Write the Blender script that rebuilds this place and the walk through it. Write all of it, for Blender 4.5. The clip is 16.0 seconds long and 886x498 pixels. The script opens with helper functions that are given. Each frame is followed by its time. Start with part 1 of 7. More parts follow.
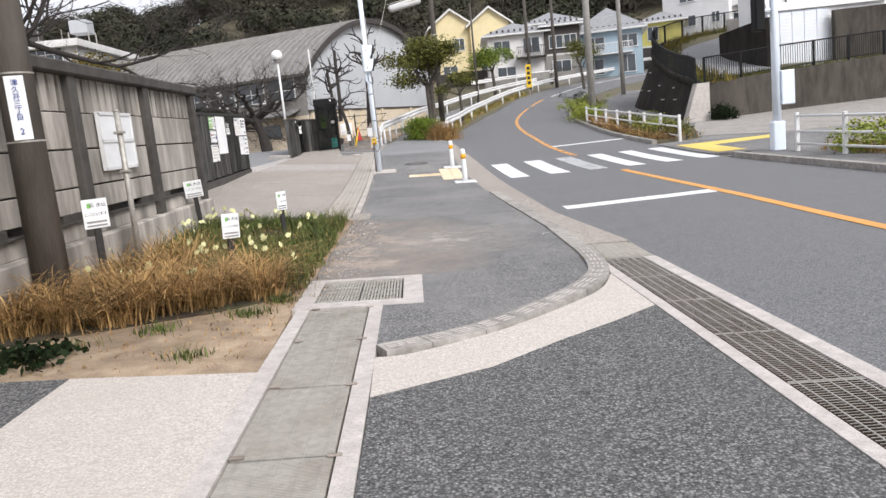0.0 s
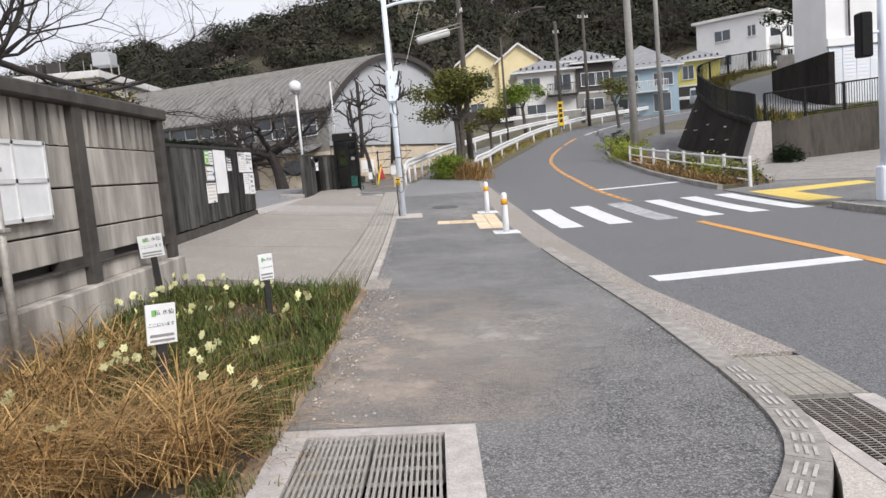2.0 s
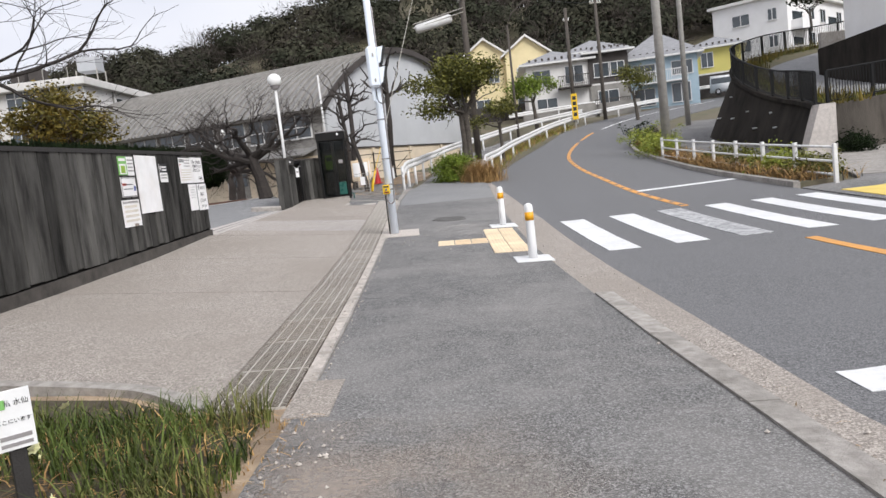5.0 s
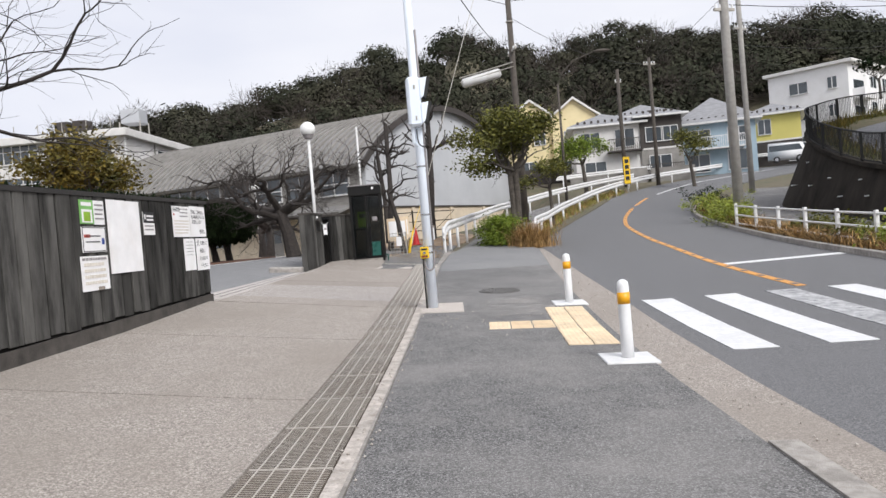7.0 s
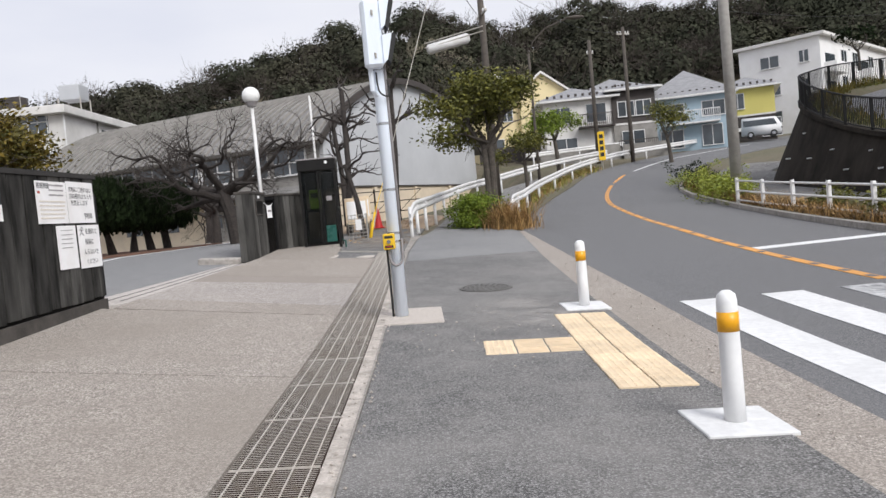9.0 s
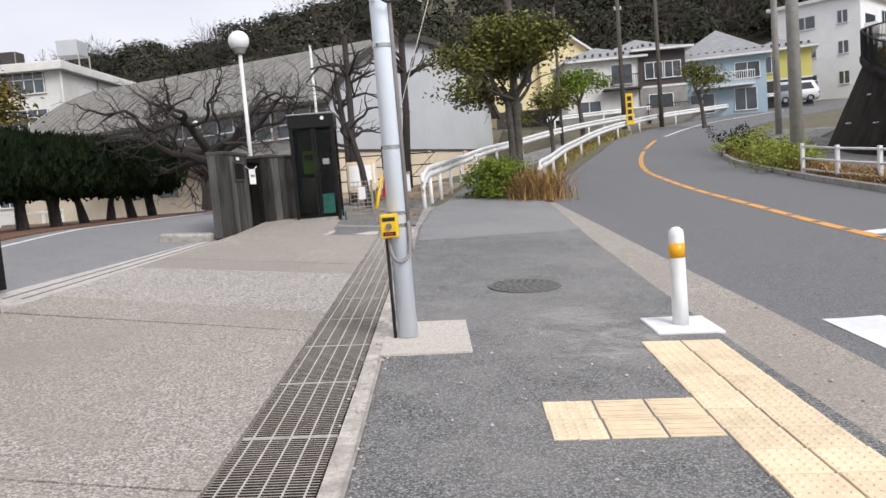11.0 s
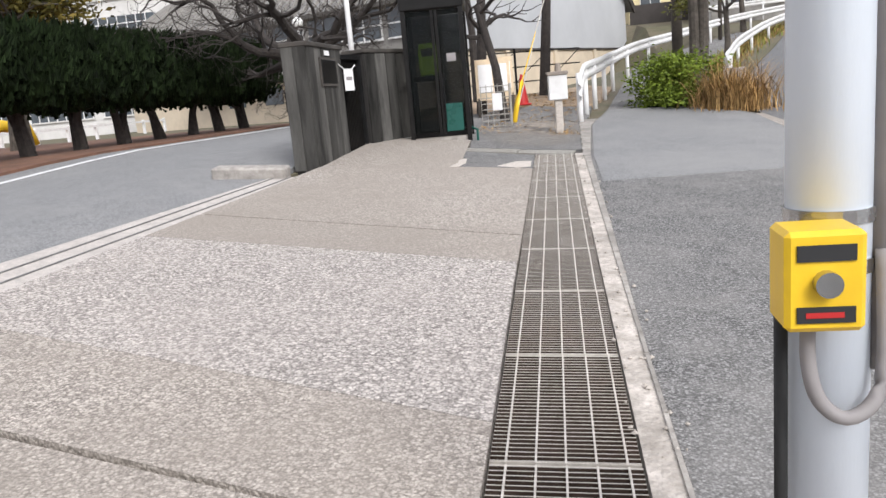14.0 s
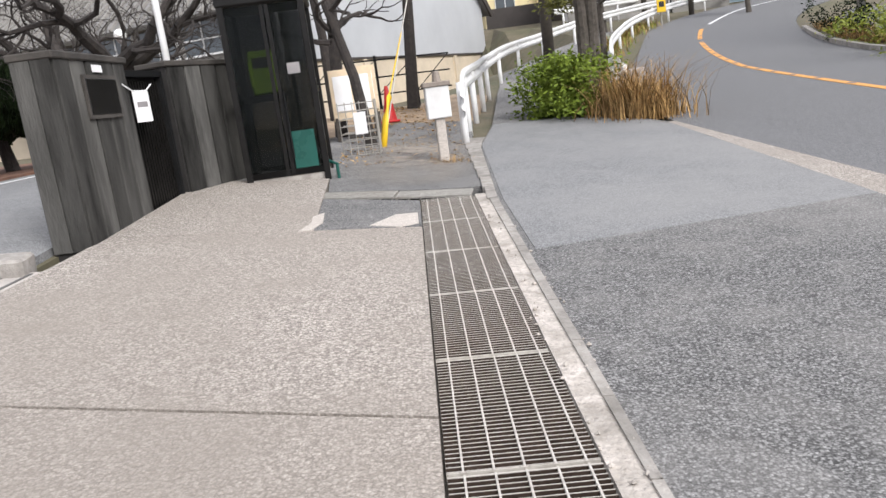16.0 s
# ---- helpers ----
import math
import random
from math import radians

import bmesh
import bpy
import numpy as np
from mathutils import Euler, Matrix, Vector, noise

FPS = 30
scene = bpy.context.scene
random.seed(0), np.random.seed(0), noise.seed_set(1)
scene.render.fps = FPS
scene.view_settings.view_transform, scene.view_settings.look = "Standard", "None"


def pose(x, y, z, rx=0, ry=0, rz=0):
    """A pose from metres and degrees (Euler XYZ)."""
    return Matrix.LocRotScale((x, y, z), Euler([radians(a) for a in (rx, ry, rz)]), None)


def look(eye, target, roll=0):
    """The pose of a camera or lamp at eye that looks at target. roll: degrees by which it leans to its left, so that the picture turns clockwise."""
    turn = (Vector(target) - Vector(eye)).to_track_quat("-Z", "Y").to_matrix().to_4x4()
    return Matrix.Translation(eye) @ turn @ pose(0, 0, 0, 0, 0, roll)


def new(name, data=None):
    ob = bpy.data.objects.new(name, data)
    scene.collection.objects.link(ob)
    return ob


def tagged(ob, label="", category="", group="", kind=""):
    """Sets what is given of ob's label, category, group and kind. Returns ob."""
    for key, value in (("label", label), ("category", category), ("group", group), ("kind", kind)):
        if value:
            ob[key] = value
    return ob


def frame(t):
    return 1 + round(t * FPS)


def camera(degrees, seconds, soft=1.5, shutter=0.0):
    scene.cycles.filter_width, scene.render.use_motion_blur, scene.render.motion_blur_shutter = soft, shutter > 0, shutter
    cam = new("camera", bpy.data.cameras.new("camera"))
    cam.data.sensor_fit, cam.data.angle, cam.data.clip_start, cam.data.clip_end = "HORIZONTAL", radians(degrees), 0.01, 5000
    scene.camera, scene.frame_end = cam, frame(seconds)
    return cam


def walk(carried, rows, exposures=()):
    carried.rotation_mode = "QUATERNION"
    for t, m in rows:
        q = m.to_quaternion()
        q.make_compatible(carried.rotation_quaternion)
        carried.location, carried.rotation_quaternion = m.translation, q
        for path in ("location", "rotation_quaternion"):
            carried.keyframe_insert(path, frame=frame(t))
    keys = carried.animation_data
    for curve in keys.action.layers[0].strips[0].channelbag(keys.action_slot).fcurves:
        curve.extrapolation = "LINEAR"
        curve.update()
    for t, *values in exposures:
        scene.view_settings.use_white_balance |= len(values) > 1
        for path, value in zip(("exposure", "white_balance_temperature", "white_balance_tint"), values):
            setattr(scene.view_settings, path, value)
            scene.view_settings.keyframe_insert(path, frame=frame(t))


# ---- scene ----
cam = camera(60.5, 16.0)
PATH = [
    (0, (-0.022, 0.092, 1.403), (0.028, 2.067, 1.089), -5.9),
    (0.5, (0.016, 0.825, 1.442), (-0.029, 2.804, 1.151), -6.6),
    (1, (-0.051, 1.671, 1.438), (-0.156, 3.648, 1.149), -7.2),
    (1.5, (-0.068, 2.585, 1.433), (-0.136, 4.566, 1.165), -6.7),
    (2, (-0.175, 3.382, 1.457), (-0.172, 5.371, 1.245), -5.0),
    (2.5, (-0.094, 4.136, 1.479), (-0.087, 6.126, 1.282), -3.6),
    (3, (-0.033, 4.888, 1.481), (-0.066, 6.876, 1.264), -3.3),
    (3.2, (0.009, 5.145, 1.475), (-0.034, 7.131, 1.248), -3.3),
    (5.3, (0.009, 8.391, 1.476), (-0.011, 10.381, 1.278), -6.8),
    (5.5, (-0.038, 8.665, 1.475), (-0.064, 10.656, 1.287), -6.6),
    (6, (-0.099, 9.514, 1.469), (-0.164, 11.508, 1.328), -6.0),
    (6.5, (-0.193, 10.304, 1.482), (-0.297, 12.299, 1.385), -5.2),
    (7, (-0.218, 11.108, 1.453), (-0.323, 13.105, 1.418), -4.8),
    (7.5, (-0.384, 11.984, 1.489), (-0.603, 13.971, 1.547), -4.3),
    (8, (-0.342, 12.753, 1.459), (-0.45, 14.75, 1.49), -4.7),
    (8.5, (-0.495, 13.58, 1.461), (-0.508, 15.58, 1.438), -5.0),
    (9, (-0.478, 14.416, 1.475), (-0.492, 16.414, 1.382), -5.4),
    (9.2, (-0.501, 14.7, 1.478), (-0.516, 16.697, 1.368), -5.5),
    (11.3, (-0.644, 18.007, 1.549), (-0.718, 19.997, 1.36), -4.3),
    (11.5, (-0.679, 18.307, 1.571), (-0.8, 20.294, 1.375), -4.3),
    (12, (-0.833, 19.059, 1.581), (-1.098, 21.029, 1.354), -4.1),
    (12.5, (-1.04, 19.83, 1.556), (-1.405, 21.777, 1.278), -4.1),
    (13, (-1.23, 20.605, 1.585), (-1.639, 22.537, 1.266), -4.2),
    (13.1, (-1.303, 20.758, 1.578), (-1.709, 22.688, 1.246), -4.2),
    (13.5, (-1.427, 21.367, 1.575), (-1.814, 23.296, 1.212), -4.2),
    (14, (-1.612, 22.09, 1.592), (-1.968, 24.018, 1.195), -5.2),
    (14.5, (-1.829, 22.84, 1.609), (-2.138, 24.772, 1.194), -7.1),
    (15, (-1.978, 23.603, 1.665), (-2.207, 25.546, 1.251), -8.5),
    (15.5, (-1.935, 24.393, 1.679), (-2.045, 26.347, 1.27), -8.6),
    (16, (-1.92, 25.133, 1.709), (-1.939, 27.09, 1.297), -7.6),
]
walk(cam, [(t, look(eye, target, roll)) for t, eye, target, roll in PATH], [(0.0, 0.72), (2.0, 0.5), (6.0, 0.54), (9.0, 0.44), (11.5, 0.56), (14.0, 0.78), (16.0, 0.84)])

# ---- world and sun: a bright overcast sky ----
world = bpy.data.worlds.new("overcast_sky")
scene.world = world
world.use_nodes = True
wt = world.node_tree
wt.nodes.clear()
w_out = wt.nodes.new("ShaderNodeOutputWorld")
w_bg = wt.nodes.new("ShaderNodeBackground")
w_sky = wt.nodes.new("ShaderNodeTexSky")
w_sky.sky_type = "NISHITA"
w_sky.sun_disc = False
w_sky.sun_elevation, w_sky.sun_rotation = radians(40), radians(144)
w_sky.dust_density, w_sky.air_density = 4.0, 1.0
w_hsv = wt.nodes.new("ShaderNodeHueSaturation")
w_hsv.inputs["Saturation"].default_value = 0.12
w_hsv.inputs["Value"].default_value = 1.0
w_co = wt.nodes.new("ShaderNodeTexCoord")
w_map = wt.nodes.new("ShaderNodeMapping")
w_map.inputs["Scale"].default_value = (1.0, 1.0, 3.0)
w_no = wt.nodes.new("ShaderNodeTexNoise")
w_no.inputs["Scale"].default_value, w_no.inputs["Detail"].default_value = 2.2, 5.0
w_ra = wt.nodes.new("ShaderNodeValToRGB")
w_ra.color_ramp.elements[0].position, w_ra.color_ramp.elements[0].color = 0.3, (7.5, 7.8, 9.0, 1)
w_ra.color_ramp.elements[1].position, w_ra.color_ramp.elements[1].color = 0.68, (9.2, 9.3, 10.0, 1)
w_mix = wt.nodes.new("ShaderNodeMixRGB")
w_mix.inputs[0].default_value = 0.85
wt.links.new(w_co.outputs["Generated"], w_map.inputs[0])
wt.links.new(w_map.outputs[0], w_no.inputs["Vector"])
wt.links.new(w_no.outputs[0], w_ra.inputs[0])
wt.links.new(w_sky.outputs[0], w_hsv.inputs["Color"])
wt.links.new(w_hsv.outputs[0], w_mix.inputs[1])
wt.links.new(w_ra.outputs[0], w_mix.inputs[2])
wt.links.new(w_mix.outputs[0], w_bg.inputs[0])
w_bg.inputs[1].default_value = 0.078
wt.links.new(w_bg.outputs[0], w_out.inputs[0])
sun_data = bpy.data.lights.new("sun", "SUN")
sun_data.energy, sun_data.angle, sun_data.color = 2.0, radians(28), (1.0, 0.985, 0.965)
sun = new("sun", sun_data)
sun.matrix_world = look((0, 0, 60), (-42, 58, 0))


# ---- materials ----
def mat(name, c, c2=None, scale=6.0, rough=0.85, bump=0.15, fine=90.0, metal=0.0, stain=0.0, stain_scale=0.5, stain_c=None,
        speck=0.0, speck_scale=140.0, speck_c=(0.6, 0.58, 0.55), vary=0.0, stretch=(1, 1, 1), island=0.0, spec=0.5, hard=0.17):
    """A procedural surface: two-colour grain, larger stains, stone specks and fine relief, in metres of the world."""
    m = bpy.data.materials.new(name)
    m.use_nodes = True
    n, l = m.node_tree.nodes, m.node_tree.links
    b = n["Principled BSDF"]
    geo = n.new("ShaderNodeNewGeometry")
    mp = n.new("ShaderNodeMapping")
    mp.inputs["Scale"].default_value = stretch
    l.new(geo.outputs["Position"], mp.inputs[0])
    c2 = c2 or tuple(v * 0.78 for v in c)
    grain = n.new("ShaderNodeTexNoise")
    grain.inputs["Scale"].default_value, grain.inputs["Detail"].default_value, grain.inputs["Roughness"].default_value = scale, 8.0, 0.62
    l.new(mp.outputs[0], grain.inputs["Vector"])
    ramp = n.new("ShaderNodeValToRGB")
    ramp.color_ramp.elements[0].position, ramp.color_ramp.elements[0].color = 0.5 - hard, (*c2, 1)
    ramp.color_ramp.elements[1].position, ramp.color_ramp.elements[1].color = 0.5 + hard, (*c, 1)
    l.new(grain.outputs[0], ramp.inputs[0])
    col = ramp.outputs[0]
    if speck:
        vo = n.new("ShaderNodeTexVoronoi")
        vo.inputs["Scale"].default_value = speck_scale
        l.new(geo.outputs["Position"], vo.inputs["Vector"])
        sr = n.new("ShaderNodeValToRGB")
        sr.color_ramp.elements[0].position, sr.color_ramp.elements[1].position = 0.45, 0.9
        sp = n.new("ShaderNodeSeparateColor")
        l.new(vo.outputs["Color"], sp.inputs[0])
        l.new(sp.outputs[0], sr.inputs[0])
        mul = n.new("ShaderNodeMath")
        mul.operation = "MULTIPLY"
        mul.inputs[1].default_value = speck
        l.new(sr.outputs[0], mul.inputs[0])
        mx = n.new("ShaderNodeMixRGB")
        mx.inputs[2].default_value = (*speck_c, 1)
        l.new(mul.outputs[0], mx.inputs[0])
        l.new(col, mx.inputs[1])
        col = mx.outputs[0]
    if stain:
        st = n.new("ShaderNodeTexNoise")
        st.inputs["Scale"].default_value, st.inputs["Detail"].default_value = stain_scale, 5.0
        l.new(mp.outputs[0], st.inputs["Vector"])
        rr = n.new("ShaderNodeValToRGB")
        rr.color_ramp.elements[0].position, rr.color_ramp.elements[1].position = 0.45, 0.72
        l.new(st.outputs[0], rr.inputs[0])
        mul = n.new("ShaderNodeMath")
        mul.operation = "MULTIPLY"
        mul.inputs[1].default_value = stain
        l.new(rr.outputs[0], mul.inputs[0])
        mx = n.new("ShaderNodeMixRGB")
        mx.inputs[2].default_value = (*(stain_c or tuple(v * 0.5 for v in c)), 1)
        l.new(mul.outputs[0], mx.inputs[0])
        l.new(col, mx.inputs[1])
        col = mx.outputs[0]
    if vary or island:
        src = n.new("ShaderNodeObjectInfo").outputs["Random"] if vary else geo.outputs["Random Per Island"]
        hs = n.new("ShaderNodeHueSaturation")
        mr = n.new("ShaderNodeMapRange")
        mr.inputs["To Min"].default_value, mr.inputs["To Max"].default_value = 1 - (vary or island), 1 + (vary or island)
        l.new(src, mr.inputs[0])
        l.new(mr.outputs[0], hs.inputs["Value"])
        l.new(col, hs.inputs["Color"])
        col = hs.outputs[0]
    l.new(col, b.inputs["Base Color"])
    b.inputs["Metallic"].default_value = metal
    b.inputs["Specular IOR Level"].default_value = spec
    rm = n.new("ShaderNodeMapRange")
    rm.inputs["To Min"].default_value, rm.inputs["To Max"].default_value = max(rough - 0.12, 0.03), min(rough + 0.12, 1.0)
    l.new(grain.outputs[0], rm.inputs[0])
    l.new(rm.outputs[0], b.inputs["Roughness"])
    if bump:
        fn = n.new("ShaderNodeTexNoise")
        fn.inputs["Scale"].default_value, fn.inputs["Detail"].default_value = fine, 3.0
        l.new(mp.outputs[0], fn.inputs["Vector"])
        bp = n.new("ShaderNodeBump")
        bp.inputs["Strength"].default_value, bp.inputs["Distance"].default_value = bump, 0.02
        l.new(fn.outputs[0], bp.inputs["Height"])
        l.new(bp.outputs[0], b.inputs["Normal"])
    return m


def glass(name, c=(0.9, 0.95, 0.95), rough=0.02, alpha=0.25):
    m = bpy.data.materials.new(name)
    m.use_nodes = True
    b = m.node_tree.nodes["Principled BSDF"]
    b.inputs["Base Color"].default_value = (*c, 1)
    b.inputs["Roughness"].default_value = rough
    b.inputs["Alpha"].default_value = alpha
    b.inputs["Specular IOR Level"].default_value = 0.12
    return m


def stony(name, dark, light, cell, gap=0.35, fine=2.6, rough=0.9, bump=0.8, stain=0.4, stain_scale=0.6, stain_c=(0.2, 0.18, 0.16), contrast=1.0):
    """Stones of two sizes bedded in a darker binder, with broad stains; cell is the number of stones along a metre."""
    m = bpy.data.materials.new(name)
    m.use_nodes = True
    n, l = m.node_tree.nodes, m.node_tree.links
    b = n["Principled BSDF"]
    geo = n.new("ShaderNodeNewGeometry")
    wob = n.new("ShaderNodeTexNoise")
    wob.inputs["Scale"].default_value, wob.inputs["Detail"].default_value = cell * 0.7, 2.0
    l.new(geo.outputs["Position"], wob.inputs["Vector"])
    shift = n.new("ShaderNodeVectorMath")
    shift.operation = "MULTIPLY_ADD"
    shift.inputs[1].default_value = (0.9 / cell,) * 3
    l.new(wob.outputs["Color"], shift.inputs[0])
    l.new(geo.outputs["Position"], shift.inputs[2])
    col = None
    height = None
    for k, sc in enumerate((cell, cell * fine)):
        vo = n.new("ShaderNodeTexVoronoi")
        vo.inputs["Scale"].default_value = sc
        l.new(shift.outputs[0], vo.inputs["Vector"])
        sp = n.new("ShaderNodeSeparateColor")
        l.new(vo.outputs["Color"], sp.inputs[0])
        tone = n.new("ShaderNodeMixRGB")
        tone.inputs[1].default_value = (*tuple(d + (w - d) * (0.5 - 0.5 * contrast) for d, w in zip(dark, light)), 1)
        tone.inputs[2].default_value = (*light, 1)
        l.new(sp.outputs[0], tone.inputs[0])
        edge = n.new("ShaderNodeMapRange")
        edge.inputs["From Min"].default_value, edge.inputs["From Max"].default_value = gap, gap + 0.3
        edge.inputs["To Min"].default_value, edge.inputs["To Max"].default_value = 0.0, 0.85
        l.new(vo.outputs["Distance"], edge.inputs[0])
        bind = n.new("ShaderNodeMixRGB")
        bind.inputs[2].default_value = (*dark, 1)
        l.new(edge.outputs[0], bind.inputs[0])
        l.new(tone.outputs[0], bind.inputs[1])
        if col is None:
            col, height = bind.outputs[0], vo.outputs["Distance"]
        else:
            mx = n.new("ShaderNodeMixRGB")
            mx.inputs[0].default_value = 0.42
            l.new(col, mx.inputs[1])
            l.new(bind.outputs[0], mx.inputs[2])
            col = mx.outputs[0]
    for sc, part_ in ((stain_scale, stain), (stain_scale * 6.5, stain * 0.6)):
        st = n.new("ShaderNodeTexNoise")
        st.inputs["Scale"].default_value, st.inputs["Detail"].default_value = sc, 6.0
        l.new(geo.outputs["Position"], st.inputs["Vector"])
        mr = n.new("ShaderNodeMapRange")
        mr.inputs["From Min"].default_value, mr.inputs["From Max"].default_value = 0.44, 0.7
        mr.inputs["To Max"].default_value = part_
        l.new(st.outputs[0], mr.inputs[0])
        mx = n.new("ShaderNodeMixRGB")
        mx.inputs[2].default_value = (*stain_c, 1)
        l.new(mr.outputs[0], mx.inputs[0])
        l.new(col, mx.inputs[1])
        col = mx.outputs[0]
    l.new(col, b.inputs["Base Color"])
    b.inputs["Roughness"].default_value = rough
    b.inputs["Specular IOR Level"].default_value = 0.35
    bp = n.new("ShaderNodeBump")
    bp.invert = True
    bp.inputs["Strength"].default_value, bp.inputs["Distance"].default_value = bump, 0.35 / cell
    l.new(height, bp.inputs["Height"])
    l.new(bp.outputs[0], b.inputs["Normal"])
    return m


M = {}
M["asphalt_road"] = stony("asphalt_road", (0.065, 0.065, 0.068), (0.33, 0.328, 0.332), 72, 0.38, 2.1, 0.88, 0.5, 0.5, 0.3, (0.16, 0.159, 0.163), 0.8)
M["asphalt_walk"] = stony("asphalt_walk", (0.032, 0.031, 0.031), (0.45, 0.442, 0.435), 72, 0.36, 1.8, 0.88, 0.8, 0.5, 0.5, (0.285, 0.272, 0.26), 0.95)
M["asphalt_pale"] = stony("asphalt_pale", (0.1, 0.1, 0.102), (0.4, 0.4, 0.405), 80, 0.4, 1.9, 0.88, 0.5, 0.55, 0.5, (0.28, 0.275, 0.27), 0.7)
# soil colour darkened for the shade at the foot of the plants
M["bed_soil"] = mat("bed_soil", (0.09, 0.07, 0.045), (0.04, 0.03, 0.02), 9, 0.95, 0.8, 40, stain=0.4, stain_scale=2.0, stain_c=(0.06, 0.075, 0.025))
M["asphalt_rough"] = stony("asphalt_rough", (0.022, 0.022, 0.023), (0.44, 0.43, 0.42), 58, 0.31, 2.0, 0.9, 1.0, 0.3, 0.8, (0.1, 0.098, 0.095), 1.0)
M["aggregate"] = stony("aggregate", (0.125, 0.109, 0.095), (0.71, 0.64, 0.577), 62, 0.42, 1.9, 0.9, 0.9, 0.75, 0.35, (0.285, 0.25, 0.216), 0.75)
M["washed"] = stony("washed", (0.1, 0.088, 0.08), (0.78, 0.715, 0.665), 50, 0.42, 1.8, 0.88, 1.0, 0.35, 0.6, (0.42, 0.375, 0.345), 0.6)
M["turf"] = mat("turf", (0.09, 0.09, 0.04), (0.15, 0.12, 0.075), 3, 0.95, 0.8, 25, stain=0.5, stain_scale=0.7, stain_c=(0.06, 0.065, 0.03))
M["white_paintwork"] = mat("white_paintwork", (0.84, 0.83, 0.83), (0.76, 0.75, 0.74), 0.7, 0.7, 0.05, 30, stain=0.2, stain_scale=0.3, stain_c=(0.62, 0.6, 0.58))
M["concrete"] = mat("concrete", (0.6, 0.55, 0.515), (0.42, 0.385, 0.36), 9, 0.88, 0.4, 80, stain=0.4, stain_scale=1.2, stain_c=(0.36, 0.32, 0.295), speck=0.4, speck_scale=90, speck_c=(0.3, 0.28, 0.26))
M["concrete_white"] = stony("concrete_white", (0.34, 0.305, 0.272), (0.74, 0.675, 0.62), 70, 0.45, 2.0, 0.9, 0.5, 0.4, 0.8, (0.45, 0.4, 0.36), 0.6)
M["concrete_kerb"] = mat("concrete_kerb", (0.42, 0.39, 0.36), (0.24, 0.22, 0.2), 10, 0.9, 0.5, 80, stain=0.5, stain_scale=2.0, stain_c=(0.15, 0.14, 0.12), vary=0.12)
M["soil"] = mat("soil", (0.48, 0.365, 0.25), (0.28, 0.2, 0.135), 5, 0.95, 0.8, 60, stain=0.7, stain_scale=1.1, stain_c=(0.13, 0.095, 0.065))
M["earth"] = mat("earth", (0.16, 0.13, 0.09), (0.09, 0.085, 0.05), 1.5, 0.95, 0.6, 20, stain=0.5, stain_scale=0.2, stain_c=(0.08, 0.09, 0.04))
M["forest_floor"] = mat("forest_floor", (0.05, 0.045, 0.03), (0.025, 0.03, 0.018), 0.3, 0.95, 0.4, 6)
M["white_paint"] = mat("white_paint", (0.78, 0.78, 0.78), (0.66, 0.66, 0.66), 14, 0.7, 0.25, 120, stain=0.35, stain_scale=2.2, stain_c=(0.48, 0.48, 0.48))
M["worn_paint"] = mat("worn_paint", (0.62, 0.62, 0.62), (0.2, 0.2, 0.21), 9, 0.75, 0.25, 120, stain=0.5, stain_scale=2.5, stain_c=(0.16, 0.16, 0.165))
M["orange_paint"] = mat("orange_paint", (0.75, 0.36, 0.09), (0.6, 0.28, 0.07), 12, 0.75, 0.25, 120, stain=0.4, stain_scale=2.0, stain_c=(0.42, 0.24, 0.1))
M["tactile"] = mat("tactile", (0.82, 0.66, 0.46), (0.7, 0.55, 0.375), 8, 0.75, 0.3, 120, stain=0.45, stain_scale=3.5, stain_c=(0.5, 0.41, 0.3), vary=0.09)
M["tactile_yellow"] = mat("tactile_yellow", (0.78, 0.58, 0.14), (0.66, 0.48, 0.12), 8, 0.75, 0.2, 100, stain=0.3, stain_scale=2.0)
M["galv"] = mat("galv", (0.5, 0.48, 0.44), (0.34, 0.32, 0.29), 18, 0.55, 0.1, 120, metal=0.45, stain=0.4, stain_scale=2.5, stain_c=(0.22, 0.18, 0.13))
M["rust"] = mat("rust", (0.4, 0.35, 0.305), (0.24, 0.2, 0.17), 14, 0.75, 0.2, 120, metal=0.2, stain=0.35, stain_scale=2.0, stain_c=(0.2, 0.15, 0.115), vary=0.12, spec=0.3)
M["iron"] = mat("iron", (0.2, 0.195, 0.185), (0.12, 0.115, 0.11), 20, 0.65, 0.2, 90, metal=0.4, stain=0.4, stain_scale=4)
M["rod"] = mat("rod", (0.66, 0.62, 0.57), (0.44, 0.405, 0.365), 25, 0.55, 0.1, 120, metal=0.2, stain=0.3, stain_scale=3, stain_c=(0.36, 0.29, 0.22))
# near-black colour that paints shade into the gaps between boards
M["dark_void"] = mat("dark_void", (0.012, 0.011, 0.01), None, 5, 0.95, 0.2, spec=0.1)
M["wall_concrete"] = mat("wall_concrete", (0.48, 0.438, 0.39), (0.24, 0.215, 0.188), 4.0, 0.9, 0.35, 60, stain=0.85, stain_scale=1.9, stain_c=(0.085, 0.076, 0.066), vary=0.12, stretch=(1, 1, 0.22), hard=0.13)
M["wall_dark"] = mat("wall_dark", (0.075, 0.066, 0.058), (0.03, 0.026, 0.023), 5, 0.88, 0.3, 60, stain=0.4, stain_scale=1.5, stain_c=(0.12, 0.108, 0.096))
M["board"] = mat("board", (0.085, 0.082, 0.077), (0.02, 0.0192, 0.018), 6.0, 0.92, 0.6, 60, stain=0.55, stain_scale=1.7, stain_c=(0.16, 0.154, 0.143), vary=0.5, stretch=(1, 1, 0.2), hard=0.15, spec=0.12)
